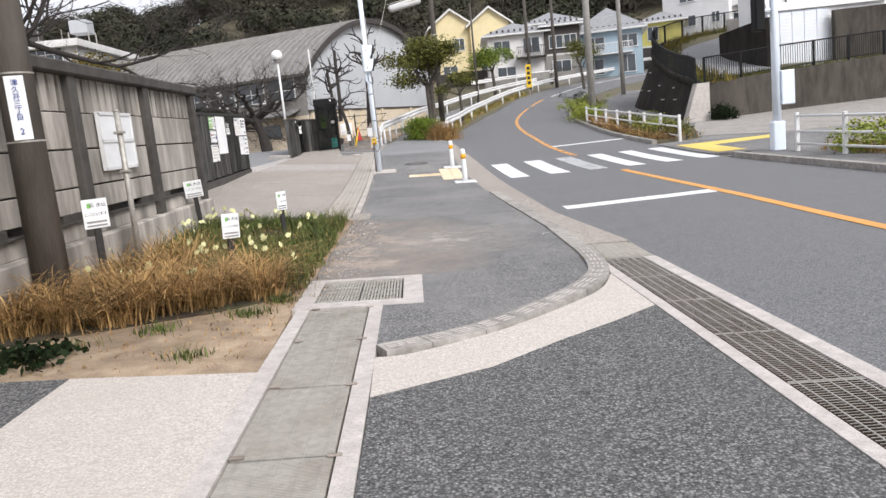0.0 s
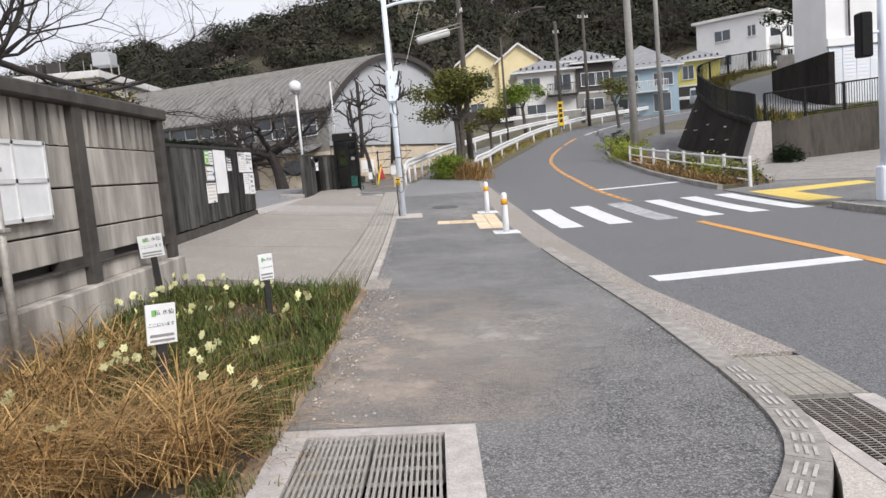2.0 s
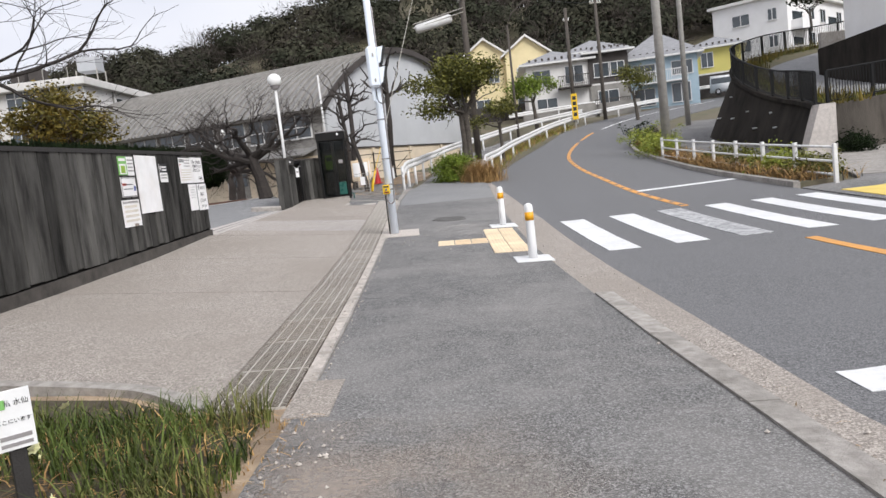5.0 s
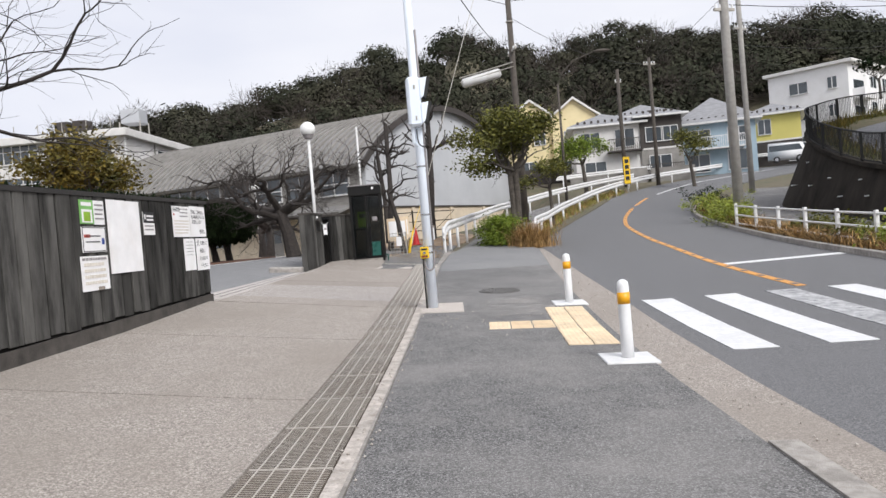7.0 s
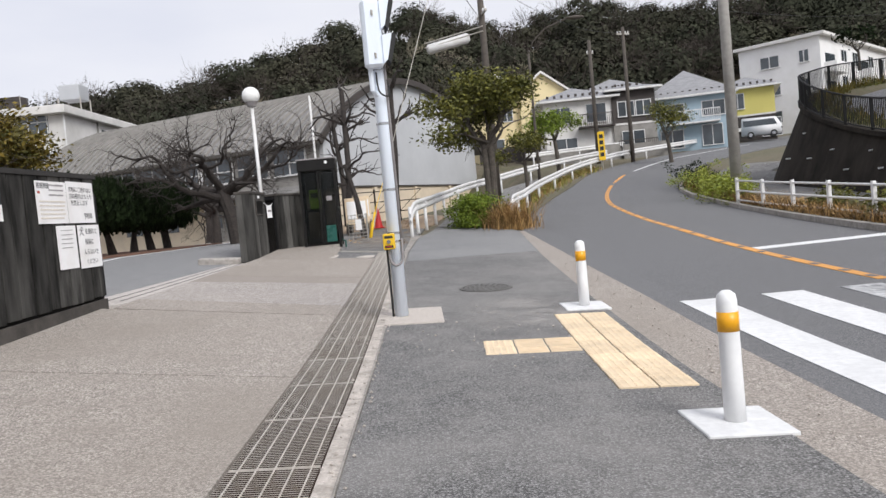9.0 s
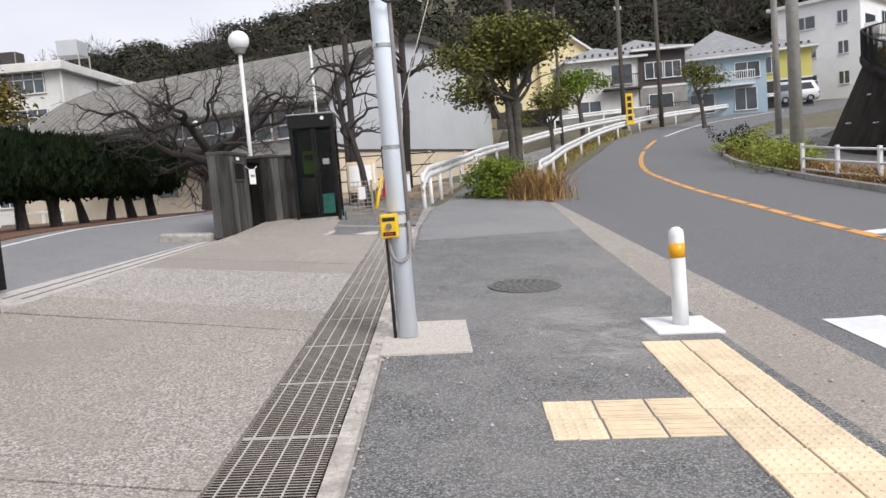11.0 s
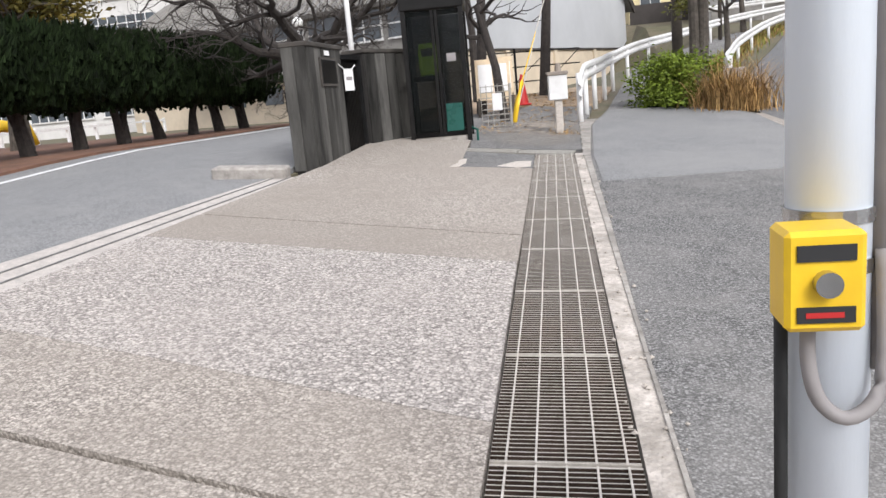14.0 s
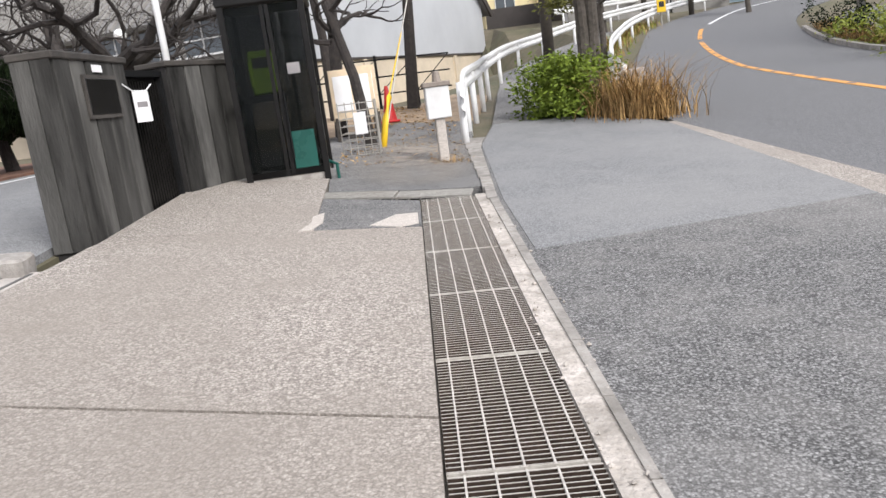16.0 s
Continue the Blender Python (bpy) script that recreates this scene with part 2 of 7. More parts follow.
M["coping"] = mat("coping", (0.035, 0.032, 0.03), (0.02, 0.018, 0.017), 6, 0.8, 0.3)
M["retaining"] = mat("retaining", (0.034, 0.029, 0.025), (0.01, 0.009, 0.008), 2.0, 0.95, 0.6, 30, stain=0.5, stain_scale=0.8, stain_c=(0.06, 0.051, 0.043), stretch=(1, 1, 0.35), spec=0.1)
M["retaining_light"] = mat("retaining_light", (0.1, 0.088, 0.075), (0.042, 0.036, 0.03), 2.4, 0.92, 0.5, 30, stain=0.6, stain_scale=1.2, stain_c=(0.05, 0.044, 0.038), stretch=(1, 1, 0.3), spec=0.2)
M["white_metal"] = mat("white_metal", (0.75, 0.75, 0.75), (0.64, 0.63, 0.62), 5, 0.45, 0.05, 60, stain=0.25, stain_scale=2.0, stain_c=(0.42, 0.38, 0.33))
M["pole_white"] = mat("pole_white", (0.79, 0.85, 0.93), (0.72, 0.78, 0.86), 4, 0.42, 0.05, 60, stain=0.25, stain_scale=1.3, stain_c=(0.52, 0.55, 0.58), stretch=(1, 1, 0.3))
M["pole_concrete"] = mat("pole_concrete", (0.36, 0.345, 0.32), (0.27, 0.255, 0.235), 5, 0.88, 0.25, 70, stain=0.4, stain_scale=0.8)
M["pole_dark"] = mat("pole_dark", (0.1, 0.085, 0.07), (0.06, 0.05, 0.043), 5, 0.8, 0.2, 60)
M["black_metal"] = mat("black_metal", (0.014, 0.014, 0.015), (0.008, 0.008, 0.008), 8, 0.6, 0.05, spec=0.15)
M["bronze_black"] = mat("bronze_black", (0.012, 0.011, 0.0105), (0.007, 0.0065, 0.006), 6, 0.4, 0.04, spec=0.25)
M["yellow"] = mat("yellow", (0.85, 0.55, 0.02), (0.75, 0.47, 0.02), 9, 0.4, 0.04, stain=0.2, stain_scale=4)
M["orange_band"] = mat("orange_band", (0.9, 0.42, 0.01), None, 9, 0.35, 0.0)
M["post_white"] = mat("post_white", (0.82, 0.82, 0.82), (0.74, 0.74, 0.74), 7, 0.5, 0.04, stain=0.15, stain_scale=4)
M["paper"] = mat("paper", (0.88, 0.87, 0.87), (0.8, 0.79, 0.79), 4, 0.75, 0.05, stain=0.25, stain_scale=3, stain_c=(0.62, 0.56, 0.5))
M["paper_cream"] = mat("paper_cream", (0.72, 0.66, 0.58), (0.6, 0.55, 0.48), 6, 0.8, 0.05, stain=0.3, stain_scale=4)
M["ink"] = mat("ink", (0.02, 0.02, 0.022), None, 5, 0.7, 0.0)
M["ink_red"] = mat("ink_red", (0.45, 0.06, 0.04), None, 5, 0.7, 0.0)
M["ink_blue"] = mat("ink_blue", (0.03, 0.07, 0.3), None, 5, 0.7, 0.0)
M["ink_grey"] = mat("ink_grey", (0.3, 0.28, 0.28), None, 5, 0.7, 0.0)
M["green_paper"] = mat("green_paper", (0.22, 0.5, 0.14), None, 5, 0.7, 0.0)
M["green_phone"] = mat("green_phone", (0.3, 0.5, 0.05), None, 5, 0.4, 0.0)
M["red"] = mat("red", (0.5, 0.02, 0.02), None, 5, 0.5, 0.0)
M["rubber"] = mat("rubber", (0.015, 0.015, 0.015), None, 9, 0.7, 0.1)
M["chrome"] = mat("chrome", (0.55, 0.55, 0.55), None, 9, 0.25, 0.0, metal=1.0)
M["roof_metal"] = mat("roof_metal", (0.3, 0.29, 0.28), (0.2, 0.193, 0.186), 0.8, 0.55, 0.1, 20, metal=0.25, stain=0.4, stain_scale=0.3, stain_c=(0.14, 0.135, 0.13))
M["gable_panel"] = mat("gable_panel", (0.5, 0.51, 0.53), (0.44, 0.45, 0.47), 0.5, 0.6, 0.04, 20, stain=0.15, stain_scale=0.2)
M["cream_wall"] = mat("cream_wall", (0.66, 0.56, 0.43), (0.57, 0.48, 0.37), 1.5, 0.85, 0.15, 30, stain=0.3, stain_scale=0.5)
M["grey_wall"] = mat("grey_wall", (0.3, 0.285, 0.265), (0.2, 0.19, 0.175), 1.5, 0.85, 0.15, 30, stain=0.5, stain_scale=0.5)
M["white_wall"] = mat("white_wall", (0.72, 0.7, 0.68), (0.6, 0.585, 0.565), 0.9, 0.8, 0.1, 30, stain=0.35, stain_scale=0.35, stain_c=(0.48, 0.46, 0.43), vary=0.05)
M["yellow_wall"] = mat("yellow_wall", (0.76, 0.64, 0.38), (0.68, 0.57, 0.33), 1.0, 0.8, 0.1, 30, stain=0.2, stain_scale=0.4)
M["lemon_wall"] = mat("lemon_wall", (0.62, 0.55, 0.17), (0.55, 0.485, 0.145), 1.0, 0.8, 0.1, 30, stain=0.25, stain_scale=0.5)
M["blue_wall"] = mat("blue_wall", (0.36, 0.46, 0.53), (0.3, 0.4, 0.47), 1.0, 0.8, 0.1, 30, stain=0.2, stain_scale=0.4)
M["dark_wall"] = mat("dark_wall", (0.06, 0.05, 0.047), (0.04, 0.034, 0.03), 1.5, 0.75, 0.1, 30)
M["roof_tile"] = mat("roof_tile", (0.3, 0.3, 0.31), (0.2, 0.2, 0.21), 2.0, 0.7, 0.3, 12, stretch=(1, 1, 4))
M["window_glass"] = mat("window_glass", (0.07, 0.085, 0.095), (0.035, 0.042, 0.05), 0.6, 0.08, 0.0, spec=0.8)
M["bark"] = mat("bark", (0.1, 0.085, 0.07), (0.045, 0.038, 0.032), 12, 0.95, 0.7, 50, stain=0.4, stain_scale=3, stain_c=(0.16, 0.14, 0.12))
M["bark_dark"] = mat("bark_dark", (0.055, 0.045, 0.04), (0.025, 0.021, 0.019), 12, 0.95, 0.7, 50)
M["leaf"] = mat("leaf", (0.17, 0.16, 0.03), (0.045, 0.055, 0.013), 5, 0.6, 0.0, island=0.55, spec=0.3)
M["leaf_yellow"] = mat("leaf_yellow", (0.3, 0.31, 0.03), (0.14, 0.2, 0.025), 5, 0.6, 0.0, island=0.35)
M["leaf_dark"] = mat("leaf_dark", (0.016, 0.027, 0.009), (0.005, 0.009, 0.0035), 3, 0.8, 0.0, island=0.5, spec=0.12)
M["leaf_olive"] = mat("leaf_olive", (0.18, 0.125, 0.022), (0.055, 0.058, 0.013), 1.2, 0.65, 0.0, island=0.45, spec=0.25)
M["wood_far"] = mat("wood_far", (0.06, 0.063, 0.042), (0.021, 0.024, 0.017), 0.1, 0.95, 0.0, island=0.35, stain=0.5, stain_scale=0.05, stain_c=(0.062, 0.05, 0.038), spec=0.05)
M["twig_far"] = mat("twig_far", (0.1, 0.085, 0.075), (0.05, 0.042, 0.037), 0.3, 0.95, 0.0, island=0.3, spec=0.05)
M["grass_dry"] = mat("grass_dry", (0.56, 0.36, 0.15), (0.18, 0.1, 0.042), 6, 0.85, 0.0, island=0.7, stain=0.5, stain_scale=2.6, stain_c=(0.13, 0.09, 0.052), spec=0.12)
M["grass_green"] = mat("grass_green", (0.11, 0.145, 0.034), (0.035, 0.055, 0.014), 4, 0.65, 0.0, island=0.7, stain=0.55, stain_scale=2.2, stain_c=(0.19, 0.15, 0.06), spec=0.2)
M["petal"] = mat("petal", (0.82, 0.8, 0.44), None, 5, 0.7, 0.0)
M["globe"] = mat("globe", (0.82, 0.82, 0.8), (0.75, 0.75, 0.73), 3, 0.35, 0.0)
M["teal"] = mat("teal", (0.012, 0.1, 0.08), (0.008, 0.07, 0.055), 3, 0.3, 0.0)
M["pane"] = glass("pane", (0.004, 0.005, 0.005), 0.03, 0.6)
M["car_white"] = mat("car_white", (0.75, 0.75, 0.76), (0.7, 0.7, 0.71), 2, 0.25, 0.0)
M["fillet"] = mat("fillet", (0.66, 0.6, 0.55), (0.36, 0.32, 0.28), 9, 0.92, 0.9, 35, stain=0.6, stain_scale=3.0, stain_c=(0.2, 0.18, 0.155), speck=0.4, speck_scale=60, speck_c=(0.3, 0.27, 0.24))
M["pole_weathered"] = mat("pole_weathered", (0.145, 0.125, 0.108), (0.08, 0.068, 0.058), 5, 0.9, 0.3, 50, stain=0.4, stain_scale=1.5, stain_c=(0.05, 0.043, 0.037), stretch=(1, 1, 0.25))
# rust of the bar bodies, darkened to hold the shade between bars
M["rust_dark"] = mat("rust_dark", (0.065, 0.046, 0.036), (0.03, 0.021, 0.017), 14, 0.9, 0.2, 120, stain=0.3, stain_scale=2.0, stain_c=(0.1, 0.075, 0.06), vary=0.15, spec=0.15)
M["leaf_shrub"] = mat("leaf_shrub", (0.19, 0.25, 0.03), (0.08, 0.12, 0.018), 6, 0.65, 0.0, island=0.4, spec=0.2)
M["rust_mid"] = mat("rust_mid", (0.17, 0.14, 0.115), (0.09, 0.072, 0.058), 14, 0.85, 0.2, 120, metal=0.1, stain=0.3, stain_scale=2.0, stain_c=(0.24, 0.21, 0.18), vary=0.15, spec=0.2)
M["red_soil"] = mat("red_soil", (0.22, 0.11, 0.07), (0.12, 0.065, 0.045), 3, 0.95, 0.6, 25)



def dusty(name, c, scale, cover, middle, reach):
    """Loose dust in patches round a middle, thinning out with distance."""
    m = mat(name, c, tuple(v * 0.7 for v in c), 30, 0.95, 0.3, 80)
    n, l = m.node_tree.nodes, m.node_tree.links
    geo = n.new("ShaderNodeNewGeometry")
    no = n.new("ShaderNodeTexNoise")
    no.inputs["Scale"].default_value, no.inputs["Detail"].default_value, no.inputs["Roughness"].default_value = scale, 9.0, 0.7
    l.new(geo.outputs["Position"], no.inputs["Vector"])
    ra = n.new("ShaderNodeMapRange")
    ra.inputs["From Min"].default_value, ra.inputs["From Max"].default_value, ra.inputs["To Max"].default_value = cover, cover + 0.3, 0.85
    l.new(no.outputs[0], ra.inputs[0])
    off = n.new("ShaderNodeVectorMath")
    off.operation = "SUBTRACT"
    off.inputs[1].default_value = (*middle, 0)
    l.new(geo.outputs["Position"], off.inputs[0])
    fit = n.new("ShaderNodeVectorMath")
    fit.operation = "DIVIDE"
    fit.inputs[1].default_value = (*reach, 50)
    l.new(off.outputs[0], fit.inputs[0])
    far = n.new("ShaderNodeVectorMath")
    far.operation = "LENGTH"
    l.new(fit.outputs[0], far.inputs[0])
    fade = n.new("ShaderNodeMapRange")
    fade.inputs["From Min"].default_value, fade.inputs["From Max"].default_value = 0.25, 1.0
    fade.inputs["To Min"].default_value, fade.inputs["To Max"].default_value = 1.0, 0.0
    l.new(far.outputs["Value"], fade.inputs[0])
    both = n.new("ShaderNodeMath")
    both.operation = "MULTIPLY"
    l.new(ra.outputs[0], both.inputs[0])
    l.new(fade.outputs[0], both.inputs[1])
    l.new(both.outputs[0], n["Principled BSDF"].inputs["Alpha"])
    return m


M["dust"] = dusty("dust", (0.52, 0.43, 0.36), 1.6, 0.33, (-0.55, 9.6), (1.5, 3.6))
M["dust_pale"] = dusty("dust_pale", (0.5, 0.46, 0.42), 2.2, 0.36, (0.4, 10.0), (1.2, 1.7))
M["dust_path"] = dusty("dust_path", (0.46, 0.4, 0.34), 1.6, 0.3, (-2.2, 35.2), (0.95, 2.4))
M["dust_footing"] = dusty("dust_footing", (0.56, 0.53, 0.5), 2.4, 0.38, (0.42, 23.6), (1.0, 1.6))


# ---- mesh helpers ----
def part(name, bm, material, parent=None, label=""):
    me = bpy.data.meshes.new(name)
    if isinstance(bm, tuple):
        me.from_pydata(bm[0], [], bm[1])
    else:
        bmesh.ops.recalc_face_normals(bm, faces=bm.faces)
        bm.to_mesh(me)
        bm.free()
    me.materials.append(M[material])
    ob = new(name, me)
    if parent:
        ob.parent = parent
    if label:
        ob["label"] = label
    return ob


def thing(name, label, category, m=None, group="", kind=""):
    ob = new(name)
    ob.empty_display_size = 0.1
    if m is not None:
        ob.matrix_basis = m
    return tagged(ob, label, category, group, kind)


def smooth(ob):
    for f in ob.data.polygons:
        f.use_smooth = True
    return ob


def again(ob, parent, m=None):
    """One more object on the same mesh."""
    o = new(ob.name.split(".")[0], ob.data)
    if parent:
        o.parent = parent
    if m is not None:
        o.matrix_basis = m
    return o


def B(x0, x1, y0, y1, z0, z1, bevel=0.0, bm=None):
    own = bmesh.new()
    bmesh.ops.create_cube(own, size=1.0, matrix=Matrix.LocRotScale(((x0 + x1) / 2, (y0 + y1) / 2, (z0 + z1) / 2), None, (abs(x1 - x0), abs(y1 - y0), abs(z1 - z0))))
    if bevel:
        bmesh.ops.bevel(own, geom=own.edges[:], offset=bevel, segments=1, affect="EDGES")
    return merge(bm, own)


def merge(bm, own):
    if bm is None:
        return own
    me = bpy.data.meshes.new("temp")
    own.to_mesh(me)
    own.free()
    bm.from_mesh(me)
    bpy.data.meshes.remove(me)
    return bm


def tube(points, radii, n=8, bm=None, caps=True):
    """A round bar along points, its radius given for each."""
    own = bmesh.new()
    rings = []
    pts = [Vector(p) for p in points]
    if not isinstance(radii, (list, tuple)):
        radii = [radii] * len(pts)
    for i, p in enumerate(pts):
        d = (pts[min(i + 1, len(pts) - 1)] - pts[max(i - 1, 0)]).normalized()
        u = d.cross(Vector((0, 0, 1)) if abs(d.z) < 0.9 else Vector((1, 0, 0))).normalized()
        v = d.cross(u)
        rings.append([own.verts.new(p + radii[i] * (math.cos(a) * u + math.sin(a) * v)) for a in (2 * math.pi * k / n for k in range(n))])
    for a, b in zip(rings, rings[1:]):
        for k in range(n):
            own.faces.new((a[k], a[(k + 1) % n], b[(k + 1) % n], b[k]))
    if caps:
        own.faces.new(rings[0][::-1])
        own.faces.new(rings[-1])
    return merge(bm, own)


def ball(c, r, bm=None, n=3):
    own = bmesh.new()
    bmesh.ops.create_icosphere(own, subdivisions=n, radius=1.0, matrix=Matrix.LocRotScale(c, None, (r, r, r) if isinstance(r, (int, float)) else r))
    return merge(bm, own)


def prism(outline, axis, a, b, bm=None):
    """An outline of 2D points pushed along x, y or z from a to b."""
    own = bmesh.new()
    put3 = {"x": lambda p, v: (v, p[0], p[1]), "y": lambda p, v: (p[0], v, p[1]), "z": lambda p, v: (p[0], p[1], v)}[axis]
    lo, hi = [own.verts.new(put3(p, a)) for p in outline], [own.verts.new(put3(p, b)) for p in outline]
    own.faces.new(lo)
    own.faces.new(hi[::-1])
    for k in range(len(outline)):
        own.faces.new((lo[k], lo[(k + 1) % len(lo)], hi[(k + 1) % len(lo)], hi[k]))
    return merge(bm, own)


def lettering(words, size, m, material, parent, depth=0.002, name="lettering", align="CENTER"):
    cu = bpy.data.curves.new("words", "FONT")
    cu.body, cu.size, cu.align_x, cu.align_y, cu.extrude = words, size, align, "CENTER", depth
    ob = new("words", cu)
    me = bpy.data.meshes.new_from_object(ob.evaluated_get(bpy.context.evaluated_depsgraph_get()))
    bpy.data.objects.remove(ob)
    me.materials.clear()
    me.materials.append(M[material])
    o = new(name, me)
    o.matrix_basis = m
    o.parent = parent
    return o


# ---- lie of the land ----
RISE = ((-60, -0.8), (0, -0.06), (8, -0.06), (12, 0), (18, 0.04), (21.5, 0.11), (25.75, 0.28), (30, 0.47), (33, 0.62), (37, 0.82), (45, 1.35), (55, 2.3), (70, 4.0), (100, 7.0), (400, 9.0))
RY, RZ = [a for a, _ in RISE], [b for _, b in RISE]


PATH_Y, PATH_X = (42, 45, 51, 58, 65.5, 75, 90), (-0.5, -0.2, 0.6, 3.0, 7.0, 6.0, 3.0)


def rise(y):
    return float(np.interp(y, RY, RZ))


def H(x, y):
    """Height of the paving at a place."""
    k = float(np.interp(y, (9, 15), (0.045, 0.085)))
    up = rise(y)
    if y > 42 and x < 60:
        low = min(max((float(np.interp(y, PATH_Y, PATH_X)) - 0.8 - x) / 3.0, 0.0), 1.0)
        up += low * (min(up, 1.15) - up) * min((y - 42) / 3.0, 1.0) * float(np.interp(y, (84, 96), (1, 0)))
    if x < -2:
        yard = float(np.interp(x, (-6.5, -4.5), (1, 0)))
        return yard * min(up, rise(min(y, 34))) + (1 - yard) * up + 0.09 + k * (-2 - max(x, -6)) * (1 if y < 46 else 0.3)
    return up - 0.045 * min(x, 2.5)


CREST_A = (-75, -50, -36, -28, -23.4, -21, -19, -17, -14, -11.6, -8, -5.6, -1.3, 1.7, 5, 7.2, 11.3, 15.2, 19, 24.3, 28.1, 38, 60, 90)
CREST_Z = (4, 6, 18, 30, 34, 34.5, 32.5, 35, 38, 40, 43, 44, 42.5, 38.5, 34, 36, 37, 35, 33.5, 33.5, 30, 29, 26, 20)


def hill(x, y):
    far, side = math.hypot(x, y - 11), math.degrees(math.atan2(x, y - 11))
    if y < 40:
        return 0.0
    t = min(max((far - 96) / 85, 0), 1)
    back = min(max((far - 195) / 160, 0), 1)
    return (t * t * (3 - 2 * t)) * (float(np.interp(side, CREST_A, CREST_Z)) - 7) * (1 - back)


def land(x, y):
    low = 0.42 if -5.0 < x < 2.7 and -9 < y < 33.6 else 0.06
    return H(x, y) - low + hill(x, y)


def drape(name, outline, material, dz=0.0, thick=0.12, parent=None, cell=1.5, label=""):
    """A sheet of paving with the given outline that follows the land, with a rim of its thickness."""
    bm = bmesh.new()
    f = bm.faces.new([bm.verts.new((x, y, 0)) for x, y in outline])
    bmesh.ops.triangulate(bm, faces=[f])
    xs, ys = [p[0] for p in outline], [p[1] for p in outline]
    cuts = [((v, 0, 0), (1, 0, 0)) for v in (-6.5, -6, -5.25, -4.5, -2, 2.5) if min(xs) < v < max(xs)]
    yy = math.ceil(min(ys) / cell) * cell
    while yy < max(ys):
        cuts.append(((0, yy, 0), (0, 1, 0)))
        yy += cell if yy < 45 else 4
    for co, no in cuts:
        bmesh.ops.bisect_plane(bm, geom=bm.verts[:] + bm.edges[:] + bm.faces[:], plane_co=co, plane_no=no, dist=1e-5)
    for v in bm.verts:
        v.co.z = H(v.co.x, v.co.y) + dz
    rim = [e for e in bm.edges if len(e.link_faces) == 1]
    got = bmesh.ops.extrude_edge_only(bm, edges=rim)
    for v in got["geom"]:
        if isinstance(v, bmesh.types.BMVert):
            v.co.z -= thick
    return part(name, bm, material, parent, label)


def ribbon(centre, width, z=0.0, step=1.0):
    """Left and right outline of a band along a centre line."""
    left, right = [], []
    pts = [Vector(p) for p in centre]
    for i, p in enumerate(pts):
        d = (pts[min(i + 1, len(pts) - 1)] - pts[max(i - 1, 0)]).normalized()
        s = Vector((-d.y, d.x)) * width / 2
        left.append(tuple(p + s))
        right.append(tuple(p - s))
    return left + right[::-1]


def curve_pts(pts, n=6):
    """A smooth line through points (Catmull-Rom)."""
    out = []
    p = [Vector(q) for q in pts]
    for i in range(len(p) - 1):
        a, b, c, d = p[max(i - 1, 0)], p[i], p[i + 1], p[min(i + 2, len(p) - 1)]
        for k in range(n):
            t = k / n
            out.append(tuple(0.5 * ((2 * b) + (c - a) * t + (2 * a - 5 * b + 4 * c - d) * t * t + (3 * b - a - 3 * c + d) * t ** 3)))
    return out + [tuple(p[-1])]


def on_land(x, y, yaw=0.0, dz=0.0, lean=True):
    """A pose on the paving, tilted with it."""
    sx = (H(x + 0.2, y) - H(x - 0.2, y)) / 0.4 if lean else 0
    sy = (H(x, y + 0.2) - H(x, y - 0.2)) / 0.4 if lean else 0
    up = Vector((-sx, -sy, 1)).normalized()
    ahead = Vector((-math.sin(radians(yaw)), math.cos(radians(yaw)), 0))
    right = ahead.cross(up).normalized()
    ahead = up.cross(right)
    m = Matrix((right, ahead, up)).transposed().to_4x4()
    m.translation = (x, y, H(x, y) + dz)
    return m


# ---- ground and paving ----
gx = [-420, -300, -220, -160, -120, -90, -70, -55, -45, -36, -28, -22, -17, -13, -10, -8, -6.5, -5.6, -5.0, -4.99, -3, -2, 0, 2.5, 2.69, 2.71, 4, 6, 8, 10, 12, 14, 17, 20, 24, 29, 35, 42, 50, 60, 72, 86, 105, 130, 165, 210, 300, 420]
gy = [-120, -60, -30, -15, -9.01, -8.99, -4, 0, 4, 8, 12, 15, 18, 21.5, 25.75, 30, 33, 33.59, 33.61, 37, 41, 45, 50, 55, 60, 65, 70, 76, 82, 90, 98, 106, 114, 122, 130, 140, 150, 160, 172, 186, 200, 220, 250, 290, 340, 420]
g_verts = [(x, y, land(x, y)) for y in gy for x in gx]
g_faces = [(j * len(gx) + i, j * len(gx) + i + 1, (j + 1) * len(gx) + i + 1, (j + 1) * len(gx) + i) for j in range(len(gy) - 1) for i in range(len(gx) - 1)]
ground = part("ground", (g_verts, g_faces), "earth")
tagged(ground, "brown earth ground rising to a wooded hill", "ground", kind="structure")

ROAD_L = [(2.42, -60), (2.42, 8.9), (2.1, 12), (2.07, 18), (2.07, 24.5), (1.95, 31), (1.8, 37), (2.2, 41), (3.06, 44.7), (4.7, 51), (7.3, 59), (10.4, 65.5), (14.6, 71.8), (24, 82), (42, 97)]
ROAD_R = [(8.0, -60), (7.9, 19), (7.9, 25.3), (7.95, 29), (8.12, 33), (8.4, 36), (8.95, 42), (9.9, 48), (12, 54), (15, 60.5), (20, 67.5), (30, 77), (47, 91)]
road = drape("road", curve_pts(ROAD_L[1:], 3)[::-1] + [(2.42, -60)] + [(8.0, -60)] + curve_pts(ROAD_R[1:], 3), "asphalt_road", 0.0, 0.1)
tagged(road, "grey asphalt road curving uphill between kerbs", "road", kind="structure")

